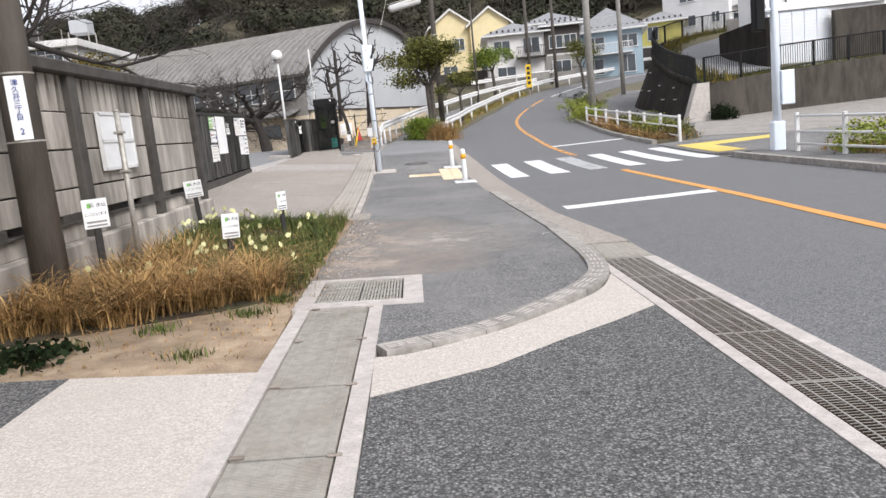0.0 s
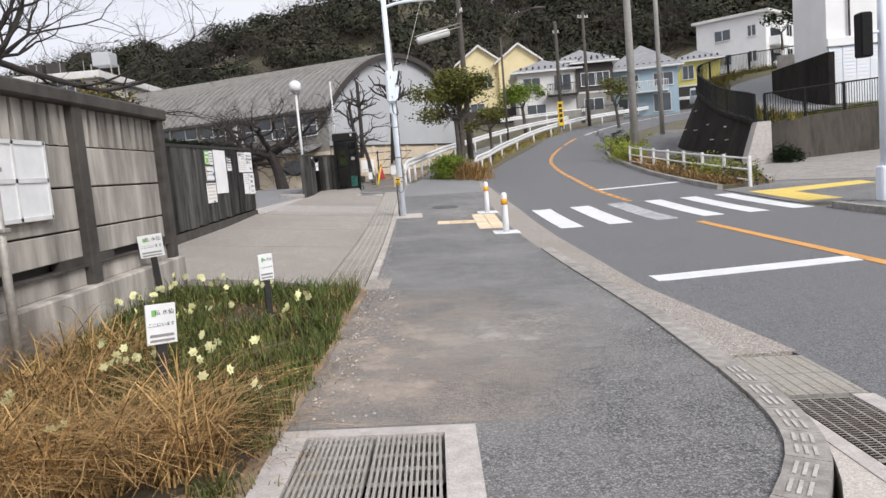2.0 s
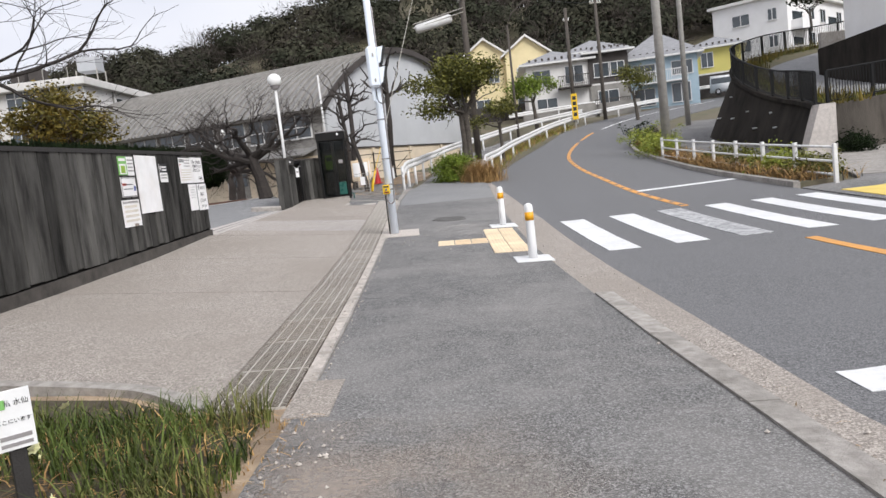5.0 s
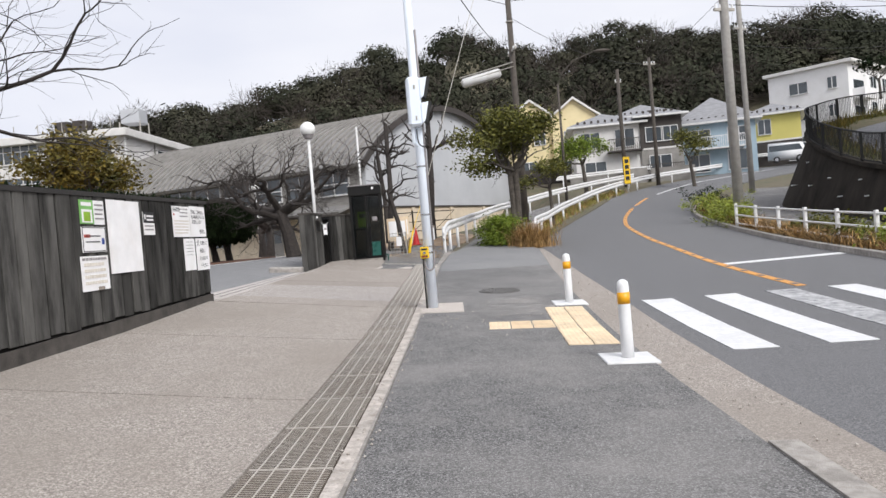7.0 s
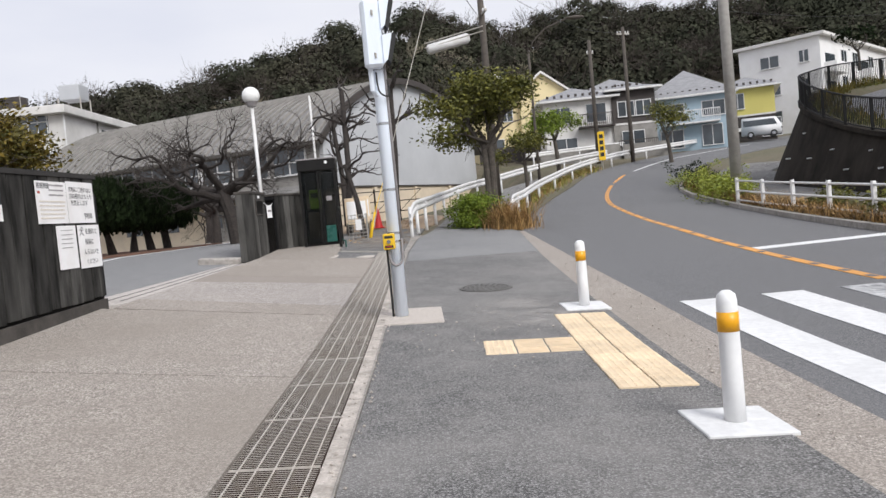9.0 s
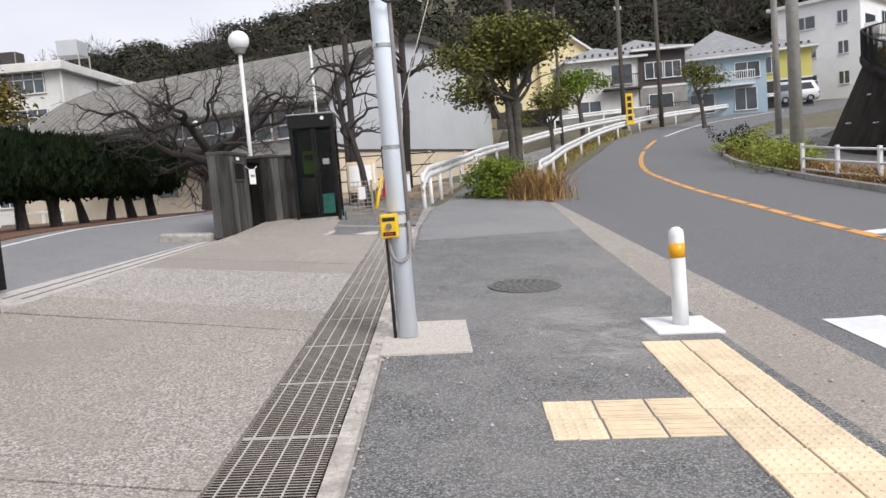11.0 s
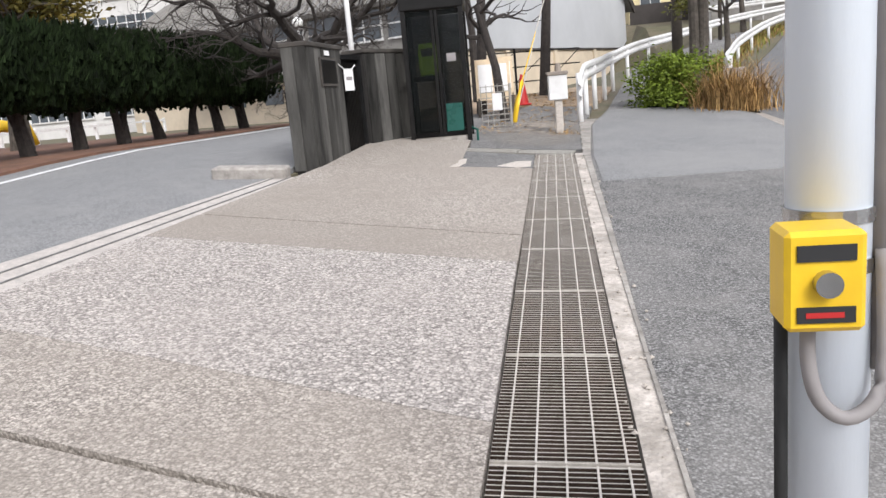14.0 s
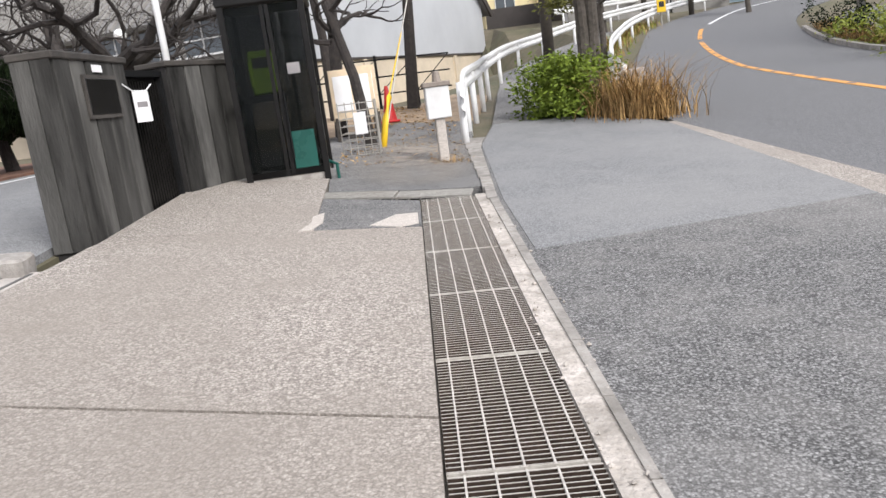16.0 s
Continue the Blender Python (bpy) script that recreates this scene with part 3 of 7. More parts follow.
CURVE_IN = curve_pts([(-0.42, 5.14), (0.24, 5.5), (0.85, 6.13), (1.42, 6.98), (1.62, 7.7), (1.68, 8.6)], 4)
WALK_R = [(1.68, 8.6), (1.68, 10.65), (1.54, 13.3), (1.45, 17.2), (1.38, 20.4), (1.37, 24), (1.45, 30), (1.66, 37)]
WALK_L = [(-1.05, 13.0), (-1.08, 15.2), (-1.17, 18.5), (-1.23, 21.4), (-1.33, 25.7), (-1.36, 28.4), (-1.42, 32), (-1.3, 36), (-0.9, 38.6), (-0.2, 45), (0.6, 51), (3, 58), (7, 65.5)]
walk_far = [(9.0, 65), (5.4, 58), (2.9, 51), (1.5, 45), (0.75, 40.5), (0.6, 38.9), (1.5, 37.6)]
pavement = drape("pavement", WALK_L + walk_far + WALK_R[::-1][0:] + CURVE_IN[::-1] + [(-0.42, 6.42), (-0.07, 6.42), (-0.07, 7.68), (-1.18, 7.68), (-1.16, 9.5), (-1.12, 12.0)], "asphalt_walk", 0.012, 0.2)
tagged(pavement, "grey patched asphalt pavement with pale worn areas", "pavement", kind="structure")
gutter = drape("gutter", WALK_R + [(1.8, 37)] + [p for p in ROAD_L[::-1] if 8.9 < p[1] < 37] + [(2.44, 9.0), (1.9, 8.95), (1.86, 8.6)], "aggregate", 0.006, 0.2)
tagged(gutter, "pale exposed-aggregate concrete gutter strip along the road", "gutter", kind="structure")
OUT = curve_pts([(-0.42, 4.94), (-0.15, 4.99), (0.46, 5.42), (1.03, 5.98), (1.48, 6.55), (1.74, 7.2)], 4)
APRON_OUT = [(1.74, 5.86), (1.3, 5.45), (0.87, 5.09), (0.32, 4.58), (-0.41, 4.18)]
apron = drape("driveway_apron", OUT + [(1.74, 7.4)] + APRON_OUT, "concrete_white", 0.004, 0.2)
tagged(apron, "pale worn concrete apron along the curved kerb", "pavement", kind="structure")
lot = drape("driveway", [(-0.41, -14)] + [(-0.41, 4.18)] + APRON_OUT[::-1][1:] + [(1.74, -14)], "asphalt_rough", 0.002, 0.2)
tagged(lot, "coarse dark asphalt driveway with pale stones showing", "driveway", kind="structure")
slab = drape("concrete_slab", [(-2.5, -8), (-2.38, 4.9), (-1.15, 4.77), (-1.12, -8)], "concrete_white", 0.008, 0.2)
tagged(slab, "pale rough concrete slab beside the drain cover", "slab", kind="structure")
verge = drape("verge", [(-7, -8), (-7, 5.2), (-2.38, 4.92), (-2.5, -8)], "asphalt_rough", 0.0, 0.2)
tagged(verge, "dark gravelly asphalt verge", "verge", kind="structure")
soil = drape("soil", [(-3.6, 5.0), (-2.38, 4.9), (-1.15, 4.77), (-1.19, 6.4), (-1.19, 7.68), (-1.16, 9.5), (-1.12, 12.0), (-1.05, 13.0), (-1.75, 12.9), (-2.4, 13.3), (-3.6, 13.4)], "soil", -0.005, 0.2)
tagged(soil, "bare tan soil with dark damp patches", "soil", kind="structure")
kerb_rim = drape("drain_edging", [(-1.15, -8), (-1.15, 6.42), (-1.04, 6.42), (-1.0, -8)], "concrete", 0.012, 0.3)
tagged(kerb_rim, "narrow pale concrete edging beside a drain cover", "edging", kind="structure")
kerb_rim2 = drape("drain_edging", [(-0.49, -8), (-0.53, 6.42), (-0.42, 6.42), (-0.4, -8)], "concrete", 0.012, 0.3)
tagged(kerb_rim2, "narrow pale concrete edging beside a drain cover", "edging", kind="structure")
# frame round the square grating, in four strips
sq = thing("drain_frame", "pale concrete frame round a square drain grating", "drain frame", kind="structure")
for o in ([(-1.19, 7.56), (-1.19, 7.68), (-0.07, 7.68), (-0.07, 7.56)], [(-1.19, 6.42), (-1.19, 6.62), (-0.07, 6.62), (-0.07, 6.42)], [(-1.19, 6.62), (-1.19, 7.56), (-1.03, 7.56), (-1.03, 6.62)], [(-0.25, 6.62), (-0.25, 7.56), (-0.07, 7.56), (-0.07, 6.62)]):
    drape("frame_strip", o, "concrete", 0.02, 0.3, sq)
# edging of the roadside drain
edge_l = drape("drain_edging", [(1.74, -14), (1.74, 7.95), (1.84, 7.95), (1.84, -14)], "concrete", 0.01, 0.3)
tagged(edge_l, "narrow pale concrete edging beside a drain cover", "edging", kind="structure")
edge_r = drape("drain_edging", [(2.28, -14), (2.28, 7.95), (2.42, 7.95), (2.42, -14)], "concrete", 0.01, 0.3)
tagged(edge_r, "narrow pale concrete edging beside a drain cover", "edging", kind="structure")
# the school's paved forecourt, in slabs with open joints
GL = lambda y: float(np.interp(y, (12.6, 32.5), (-1.70, -2.13)))
GR = lambda y: float(np.interp(y, (12.6, 32.5), (-1.17, -1.63)))
fore = thing("forecourt", "exposed-aggregate concrete forecourt in slabs with open joints", "forecourt", kind="structure")
joints = [(13.0, 13.35), (17.6, 17.95), (20.9, 21.3), (24.05, 24.75), (27.86, 28.32), (31.2, 31.3)]
for n, ((r0, l0), (r1, l1)) in enumerate(zip(joints, joints[1:])):
    far_l, near_l = {3: (-4.92, -5.12), 4: (-4.7, -4.92)}.get(n, (-5.3, -5.3))
    right = [(GL(r0) - 0.02, r0 + 0.012)] if n else [(GL(12.75) - 0.02, 12.75)]
    left = [(near_l, l0 + 0.012)] if n else [(near_l, 13.7), (-3.55, 13.62), (-2.9, 13.5), (-2.3, 13.32), (-1.85, 12.98)]
    if n == 3:
        drape("slab", right + [(GL(24.8) - 0.02, 24.8), (near_l, 25.6)] + left, "aggregate", 0.012, 0.25, fore)
        drape("slab", [(GL(24.8) - 0.02, 24.806), (GL(27.4) - 0.02, 27.1), (-4.98, 27.5), (near_l, 25.606)], "washed", 0.012, 0.25, fore, label="coarser washed pebble slab")
        drape("slab", [(GL(27.2) - 0.02, 27.106), (GL(r1) - 0.02, r1 - 0.012), (far_l, l1 - 0.012), (-4.98, 27.506)], "aggregate", 0.012, 0.25, fore)
    else:
        drape("slab", right + [(GL(r1) - 0.02, r1 - 0.012), (far_l, l1 - 0.012)] + left, "aggregate", 0.012, 0.25, fore)
drape("slab", [(GL(31.2) - 0.02, 31.212), (GL(32.3) - 0.02, 32.3), (-3.1, 32.6), (-3.0, 31.22)], "asphalt_walk", 0.012, 0.25, fore, label="dark asphalt patch")
drape("slab", [(-3.006, 31.22), (-3.106, 32.6), (-3.2, 34.0), (-4.7, 34.0), (-4.7, 31.31)], "aggregate", 0.012, 0.25, fore)
for gx in (0.0, 0.2):
    gv = drape("rail_groove", ribbon([(-5.5 + gx, 25.4), (-4.98 + gx * 0.8, 30.3)], 0.025), "iron", 0.015, 0.01)
    tagged(gv, "thin dark gate rail set in the sill", "gate rail", kind="structure")
sill = drape("gate_sill", [(-5.35, 24.8), (-5.12, 25.3), (-4.72, 30.35), (-5.02, 30.35), (-5.75, 25.4), (-5.75, 24.8)], "concrete", 0.01, 0.25)
tagged(sill, "smooth concrete gate sill with a rail groove", "gate sill", kind="structure")
yard = drape("school_road", [(-5.756, 24.8), (-5.756, 25.4), (-5.03, 30.35), (-5.2, 36), (-6.9, 38), (-9.5, 52), (-13.5, 52), (-10.8, 33), (-9.6, 28), (-9.6, 24.8)], "asphalt_pale", 0.006, 0.15)
tagged(yard, "grey asphalt road inside the school gate", "road", kind="structure")
side_walk = drape("side_pavement", [(7.95, -30), (7.92, 19.2), (8.9, 19.8), (7.95, 20.4), (7.95, 25), (9.6, 25.6), (11.5, 31), (11.2, 40), (11.6, 47), (14, 55), (17, 60), (20, 59), (16.6, 54), (15, 46), (14.6, 40), (15.5, 34), (26, 36), (40, 34), (40, -30)], "asphalt_walk", 0.016, 0.12)
tagged(side_walk, "grey asphalt side pavement and lane mouth", "pavement", kind="structure")


# ---- road markings ----
def marking(name, outline, material, label, category="road marking", dz=0.008):
    o = drape(name, outline, material, dz, 0.006)
    return tagged(o, label, category, kind="structure")


CENTRE = curve_pts([(5.08, 24.2), (5.06, 28.4), (5.35, 34), (5.75, 41), (6.4, 46.5), (7.7, 52), (9.4, 57.3), (11.5, 62), (16.8, 70.4), (26, 80)], 5)
marking("centre_line", ribbon(CENTRE[:34], 0.17), "orange_paint", "solid orange no-overtaking centre line on the curve")
marking("centre_line", ribbon(CENTRE[35:], 0.15), "white_paint", "white centre line further up the hill")
marking("centre_line", ribbon([(5.05, -40), (5.05, 0), (5.05, 10), (5.05, 18.6)], 0.17), "orange_paint", "solid orange no-overtaking centre line on the road")
marking("stop_line", [(2.36, 12.3), (2.36, 12.72), (4.95, 12.95), (4.95, 12.55)], "white_paint", "thick white stop line across one lane")
marking("stop_line", [(5.16, 28.25), (5.16, 28.6), (7.9, 28.95), (7.9, 28.62)], "white_paint", "white stop line across the far lane")
for i, (a, b) in enumerate(((2.34, 2.84), (3.37, 3.89), (4.36, 4.87), (5.38, 5.84), (6.35, 6.8), (7.3, 7.75))):
    o = marking("crossing_stripe", [(a + 0.05, 19.45), (a, 23.9), (b, 23.9), (b + 0.03, 19.42)], "worn_paint" if i == 2 else "white_paint", "worn white crossing stripe with dark diamonds" if i == 2 else "broad white crossing stripe")
    o["group"] = "zebra crossing stripes"
patch = drape("pavement_patch", [(-1.34, 30.2), (-1.38, 32), (-1.28, 36), (-0.88, 38.5), (0.55, 38.7), (1.4, 37.5), (1.62, 36.5), (1.56, 34.4), (1.47, 31.0)], "asphalt_pale", 0.018, 0.01)
tagged(patch, "smoother paler asphalt patch in the pavement", "pavement", kind="structure")

lm = drape("lane_mouth", [(9.9, 26.4), (11.6, 31.5), (12.5, 33.2), (17, 35.0), (26, 36.5), (26, 25), (12, 24.6)], "concrete_kerb", 0.03, 0.03)
tagged(lm, "worn pinkish concrete at the mouth of the side lane", "lane", kind="structure")
for i in range(0, 30, 1):
    a, b = Vector(CENTRE[i]), Vector(CENTRE[i + 1])
    c = (a + b) / 2
    d = (b - a).normalized()
    o = drape("line_gap", ribbon([tuple(c - d * 0.09), tuple(c + d * 0.09)], 0.1), "asphalt_road", 0.013, 0.004)
    tagged(o, "dark worn gap across the orange line", "road marking", "gaps in the centre line", "structure")


# ---- drains, kerbs and fittings in the paving ----
def grating_mesh(w, l, pitch, rods, bar, rod):
    """A steel grating panel: bearing bars across, rods along, and its rim. Its top is at z 0."""
    bm = bmesh.new()
    n = int(l / pitch)
    for i in range(n + 1):
        y = -l / 2 + 0.012 + (l - 0.024) * i / n
        B(-w / 2, w / 2, y - bar / 2, y + bar / 2, -0.035, -0.003, bm=bm)
    return bm


def rods_mesh(w, l, rods, rod, pitch, bar):
    """The welded rods and the bars' worn upper edges, coloured apart to look lit."""
    bm = bmesh.new()
    n = int(l / pitch)
    for i in range(n + 1):
        y = -l / 2 + 0.012 + (l - 0.024) * i / n
        B(-w / 2, w / 2, y - bar * 0.28, y + bar * 0.28, -0.0035, -0.0005, bm=bm)
    for i in range(rods):
        x = -w / 2 + w * (i + 0.55) / rods
        B(x - rod / 2, x + rod / 2, -l / 2, l / 2, -0.02, 0.0, bm=bm)
    for y in (-l / 2 + 0.006, l / 2 - 0.006):
        B(-w / 2, w / 2, y - 0.002, y + 0.002, -0.03, -0.002, bm=bm)
    return bm


def drain_row(name, label, line, panel, width, pitch, rods, bar, rod, mats, dz=0.012, rod_mat="rod"):
    """Panels end to end along a straight line ((x0, y0), (x1, y1))."""
    a, b = Vector(line[0]), Vector(line[1])
    n = max(1, round((b - a).length / panel))
    step = (b - a) / n
    yaw = math.degrees(math.atan2(-step.x, step.y))
    base = thing(name, label, "drain cover", on_land(a.x, a.y), kind="structure")
    made = {}
    inv = base.matrix_basis.inverted()
    rnd = random.Random(5)
    for i in range(n):
        c = a + step * (i + 0.5)
        mt = mats[0] if c.y > 17.4 or rnd.random() < 0.5 else mats[-1]
        m = inv @ on_land(c.x, c.y, yaw, dz)
        if mt not in made:
            made[mt] = part("grating_panel", grating_mesh(width, step.length - 0.012, pitch, rods, bar, rod), mt, base)
            made[mt].matrix_basis = m
            made[mt, "rod"] = part("rod_set", rods_mesh(width, step.length - 0.012, rods, rod, pitch, bar), rod_mat, made[mt])
        else:
            again(made[mt, "rod"], again(made[mt], base, m))
    return base


# pale bar tops over dark rusty bodies: light and shade put into the colours
drain_row("drain_grating", "long steel drain grating, partly rusted, beside the forecourt", ((-1.44, 12.75), (-1.88, 32.35)), 1.0, 0.52, 0.031, 5, 0.0048, 0.0075, ("rust_dark", "rust_mid"))
drain_row("drain_grating", "rusty roadside drain grating between concrete edgings", ((2.06, -13.9), (2.06, 7.9)), 1.0, 0.42, 0.033, 5, 0.0058, 0.008, ("rust_dark",), 0.012, "galv")
drain_row("drain_cover", "fine-mesh galvanised drain cover with clips", ((-0.745, -7.5), (-0.785, 6.4)), 1.0, 0.48, 0.0145, 5, 0.0075, 0.004, ("rod",), 0.008, "galv")
drain_row("square_grating", "square galvanised drain grating of two panels in a concrete frame", ((-1.02, 7.09), (-0.26, 7.09)), 0.38, 0.92, 0.03, 5, 0.013, 0.005, ("rod",), 0.016, "galv")
drain_row("gully_grating", "small galvanised gully grating at the kerb corner", ((2.16, 7.97), (2.16, 8.88)), 0.45, 0.5, 0.03, 6, 0.011, 0.005, ("rod",), 0.01, "galv")
drain_row("cross_grating", "rusty cross drain grating in front of the booth", ((-3.15, 32.86), (-1.62, 32.66)), 0.75, 0.34, 0.12, 8, 0.012, 0.024, ("galv",), 0.002, "galv")
# steel clips on the fine cover
for i in range(8):
    for x in (-0.985, -0.53):
        y = -0.55 + i * 0.99
        o = part("clip", B(-0.035, 0.035, -0.015, 0.015, 0, 0.012, 0.004), "rust")
        o.matrix_basis = on_land(x, y + (0.04 if x < -0.6 else 0), 0, 0.008)
        tagged(o, "small rusty steel clip on the drain cover", "clip", "drain clips")

# concrete edge between grating and pavement: rough fillet and kerb stones
fillet = drape("drain_fillet", [(GR(y) + 0.01, y) for y in (12.6, 17, 22, 27, 32.4)] + [(GR(y) + 0.125, y) for y in (32.4, 29, 24, 18.3, 12.6)], "fillet", 0.014, 0.25)
tagged(fillet, "rough crumbling concrete fillet beside the grating", "edging", kind="structure")
kerb_row = thing("kerb", "row of weathered concrete kerb stones along the pavement", "kerb", kind="structure")
yk = 12.9
while yk < 36.5:
    y1 = yk + 0.6
    x0a, x0b = (GR(yk) + 0.12, GR(y1) + 0.12) if y1 < 32.6 else (-1.52, -1.5)
    x1a, x1b = [float(np.interp(v, [p[1] for p in WALK_L], [p[0] for p in WALK_L])) - 0.004 for v in (yk, y1)]
    drape("kerb_stone", [(x0a, yk + 0.005), (x1a, yk + 0.005), (x1b, y1 - 0.005), (x0b, y1 - 0.005)], "concrete_kerb", 0.024, 0.2, kerb_row)
    yk = y1
curb = thing("curved_kerb", "curved low kerb of slotted concrete blocks", "kerb", kind="structure")
outer = curve_pts([(-0.34, 4.96), (0.36, 5.32), (1.0, 5.98), (1.6, 6.86), (1.82, 7.64), (1.88, 8.6)], 4)
for i in range(0, len(CURVE_IN) - 1, 2):
    j = min(i + 2, len(CURVE_IN) - 1)
    q = CURVE_IN[i:j + 1] + outer[i:j + 1][::-1]
    c = [sum(p[k] for p in q) / len(q) for k in (0, 1)]
    q = [(c[0] + (p[0] - c[0]) * 0.985, c[1] + (p[1] - c[1]) * 0.985) for p in q]
    drape("kerb_block", q, "concrete_kerb", 0.035, 0.2, curb)
    for u in (0.3, 0.5, 0.7):
        a = [CURVE_IN[i][k] * (1 - u) + outer[i][k] * u for k in (0, 1)]
        b = [CURVE_IN[j][k] * (1 - u) + outer[j][k] * u for k in (0, 1)]
        for s0, s1 in ((0.12, 0.42), (0.55, 0.86)):
            drape("slot", ribbon([(a[0] + (b[0] - a[0]) * s0, a[1] + (b[1] - a[1]) * s0), (a[0] + (b[0] - a[0]) * s1, a[1] + (b[1] - a[1]) * s1)], 0.018), "concrete", 0.041, 0.004, curb)
for k, (y0, y1) in enumerate(((8.6, 10.4), (10.4, 12.2), (12.2, 14.0), (14.0, 16.0))):
    x0, x1 = [float(np.interp(v, [p[1] for p in WALK_R], [p[0] for p in WALK_R])) for v in (y0, y1)]
    drape("kerb_block", [(x0, y0 + 0.008), (x1, y1 - 0.008), (x1 + 0.19, y1 - 0.008), (x0 + 0.19, y0 + 0.008)], "concrete_kerb", 0.03, 0.2, curb)

# manhole
mh = thing("manhole_cover", "round patterned iron manhole cover set in the pavement", "manhole cover", on_land(0.03, 25.85, 0, 0.012))
bm = bmesh.new()
bmesh.ops.create_cone(bm, segments=40, radius1=0.4, radius2=0.4, depth=0.03, cap_ends=True)
part("rim", bm, "iron", mh)
bm = bmesh.new()
bmesh.ops.create_cone(bm, segments=40, radius1=0.36, radius2=0.36, depth=0.012, cap_ends=True, matrix=Matrix.Translation((0, 0, 0.012)))
part("plate", bm, "iron", mh)
stud = part("stud", B(-0.017, 0.017, -0.022, 0.022, 0.018, 0.025, 0.003), "iron", mh)
stud.matrix_basis = pose(0.06, 0, 0)
for r in (0.06, 0.13, 0.2, 0.27, 0.33):
    for i in range(int(r * 70)):
        again(stud, mh, Matrix.Rotation(2 * math.pi * i / int(r * 70), 4, "Z") @ Matrix.Translation((r, 0, 0)))


# tactile paving
def tile_mesh(kind):
    bm = B(-0.1445, 0.1445, -0.1445, 0.1445, -0.03, 0.014, 0.003)
    if kind == "dots":
        for i in range(5):
            for j in range(5):
                own = bmesh.new()
                bmesh.ops.create_cone(own, segments=6, radius1=0.016, radius2=0.01, depth=0.006, cap_ends=True, matrix=Matrix.Translation((-0.116 + i * 0.058, -0.116 + j * 0.058, 0.017)))
                merge(bm, own)
    else:
        for j in range(4):
            B(-0.13, 0.13, -0.122 + j * 0.075, -0.1 + j * 0.075, 0.014, 0.02, 0.003, bm)
    return bm


tp = thing("tactile_paving", "cream-yellow tactile paving tiles before the crossing", "tactile paving", on_land(0.7, 21.6), kind="structure")
inv = tp.matrix_basis.inverted()
tiles = {}
for i in range(2):
    for j in range(11):
        tiles.setdefault("dots", []).append((0.83 + 0.302 * i, 20.12 + 0.302 * j))
tiles["bars"] = [(0.53 - 0.302 * i, 21.53 + 0.302 * j) for i in range(2) for j in range(2)]
tiles["dots"] += [(-0.074, 21.53 + 0.302 * j) for j in range(2)]
for kind, places in tiles.items():
    first = None
    for x, y in places:
        m = inv @ on_land(x, y, -1.0, 0.012)
        if first is None:
            first = part("tile", tile_mesh(kind), "tactile", tp)
            first.matrix_basis = m
        else:
            again(first, tp, m)
tp2 = drape("tactile_paving", [(8.2, 20.6), (8.2, 23.8), (8.9, 23.8), (11.4, 24.2), (11.4, 23.4), (9.0, 22.9), (9.0, 20.6)], "tactile_yellow", 0.028, 0.02)
tagged(tp2, "bright yellow tactile paving on the far pavement", "tactile paving", kind="structure")


# ---- bollards ----
def bollard(x, y):
    t = thing("bollard", "white rubber bollard post with an orange band on a painted plate", "bollard", on_land(x, y, 1.5, 0.012, False), "bollards at the crossing")
    o = part("base_plate", B(-0.27, 0.27, -0.28, 0.28, -0.06, 0.018, 0.006), "white_paint", t)
    o.matrix_basis = pose(0, 0, 0) @ on_land(x, y, 0).to_3x3().to_4x4()
    smooth(part("post", tube([(0, 0, 0), (0, 0, 0.3), (0, 0, 0.76), (0, 0, 0.8), (0, 0, 0.825)], [0.066, 0.064, 0.062, 0.055, 0.025], 20), "post_white", t))
    smooth(part("band", tube([(0, 0, 0.575), (0, 0, 0.695)], 0.0655, 20), "orange_band", t, "reflective orange band"))
    return t


bollard(1.19, 19.06)
bollard(1.14, 23.8)

# ---- pedestrian signal pole with push button ----
pad = drape("pole_footing", [(-1.3, 23.14), (-1.32, 24.22), (-0.64, 24.24), (-0.6, 23.18)], "concrete_white", 0.026, 0.05)
tagged(pad, "pale square concrete footing round a signal pole", "footing", kind="structure")
sp = thing("signal_pole", "pale grey steel pedestrian signal pole with a conduit", "signal pole", on_land(-1.12, 23.7, 0, 0.026, False))
smooth(part("pole", tube([(0, 0, 0), (0, 0, 3), (-0.02, 0, 7.2)], [0.083, 0.076, 0.064], 20), "pole_white", sp))
smooth(part("conduit", tube(curve_pts([(0.085, -0.05, 0.95), (0.085, -0.07, 0.75), (0.06, -0.1, 0.66), (0.0, -0.12, 0.63), (-0.05, -0.12, 0.67), (-0.07, -0.12, 0.75), (-0.07, -0.12, 0.84)], 4), 0.015, 8), "ink_grey", sp, "looped grey cable conduit"))
smooth(part("conduit", tube([(0.085, -0.03, 0.7), (0.08, -0.03, 2.8), (0.075, -0.03, 4.6)], 0.018, 8), "ink_grey", sp, "grey vertical conduit"))
smooth(part("conduit", tube([(-0.1, -0.04, 0.0), (-0.1, -0.04, 0.85)], 0.014, 8), "rubber", sp, "black ground cable"))
for z in (0.92, 1.02, 1.55, 2.35, 3.0):
    part("strap", tube([(0, 0, z - 0.014), (0, 0, z + 0.014)], 0.086, 20), "chrome", sp, "steel strap")
bb = part("button_box", B(-0.13, 0.01, -0.19, -0.07, 0.83, 1.02, 0.01), "yellow", sp, "yellow push-button box")
part("button", tube([(-0.06, -0.19, 0.925), (-0.06, -0.212, 0.925)], 0.024, 14), "chrome", bb)
part("display", B(-0.11, -0.01, -0.194, -0.188, 0.965, 0.995), "ink", bb, "dark display strip")
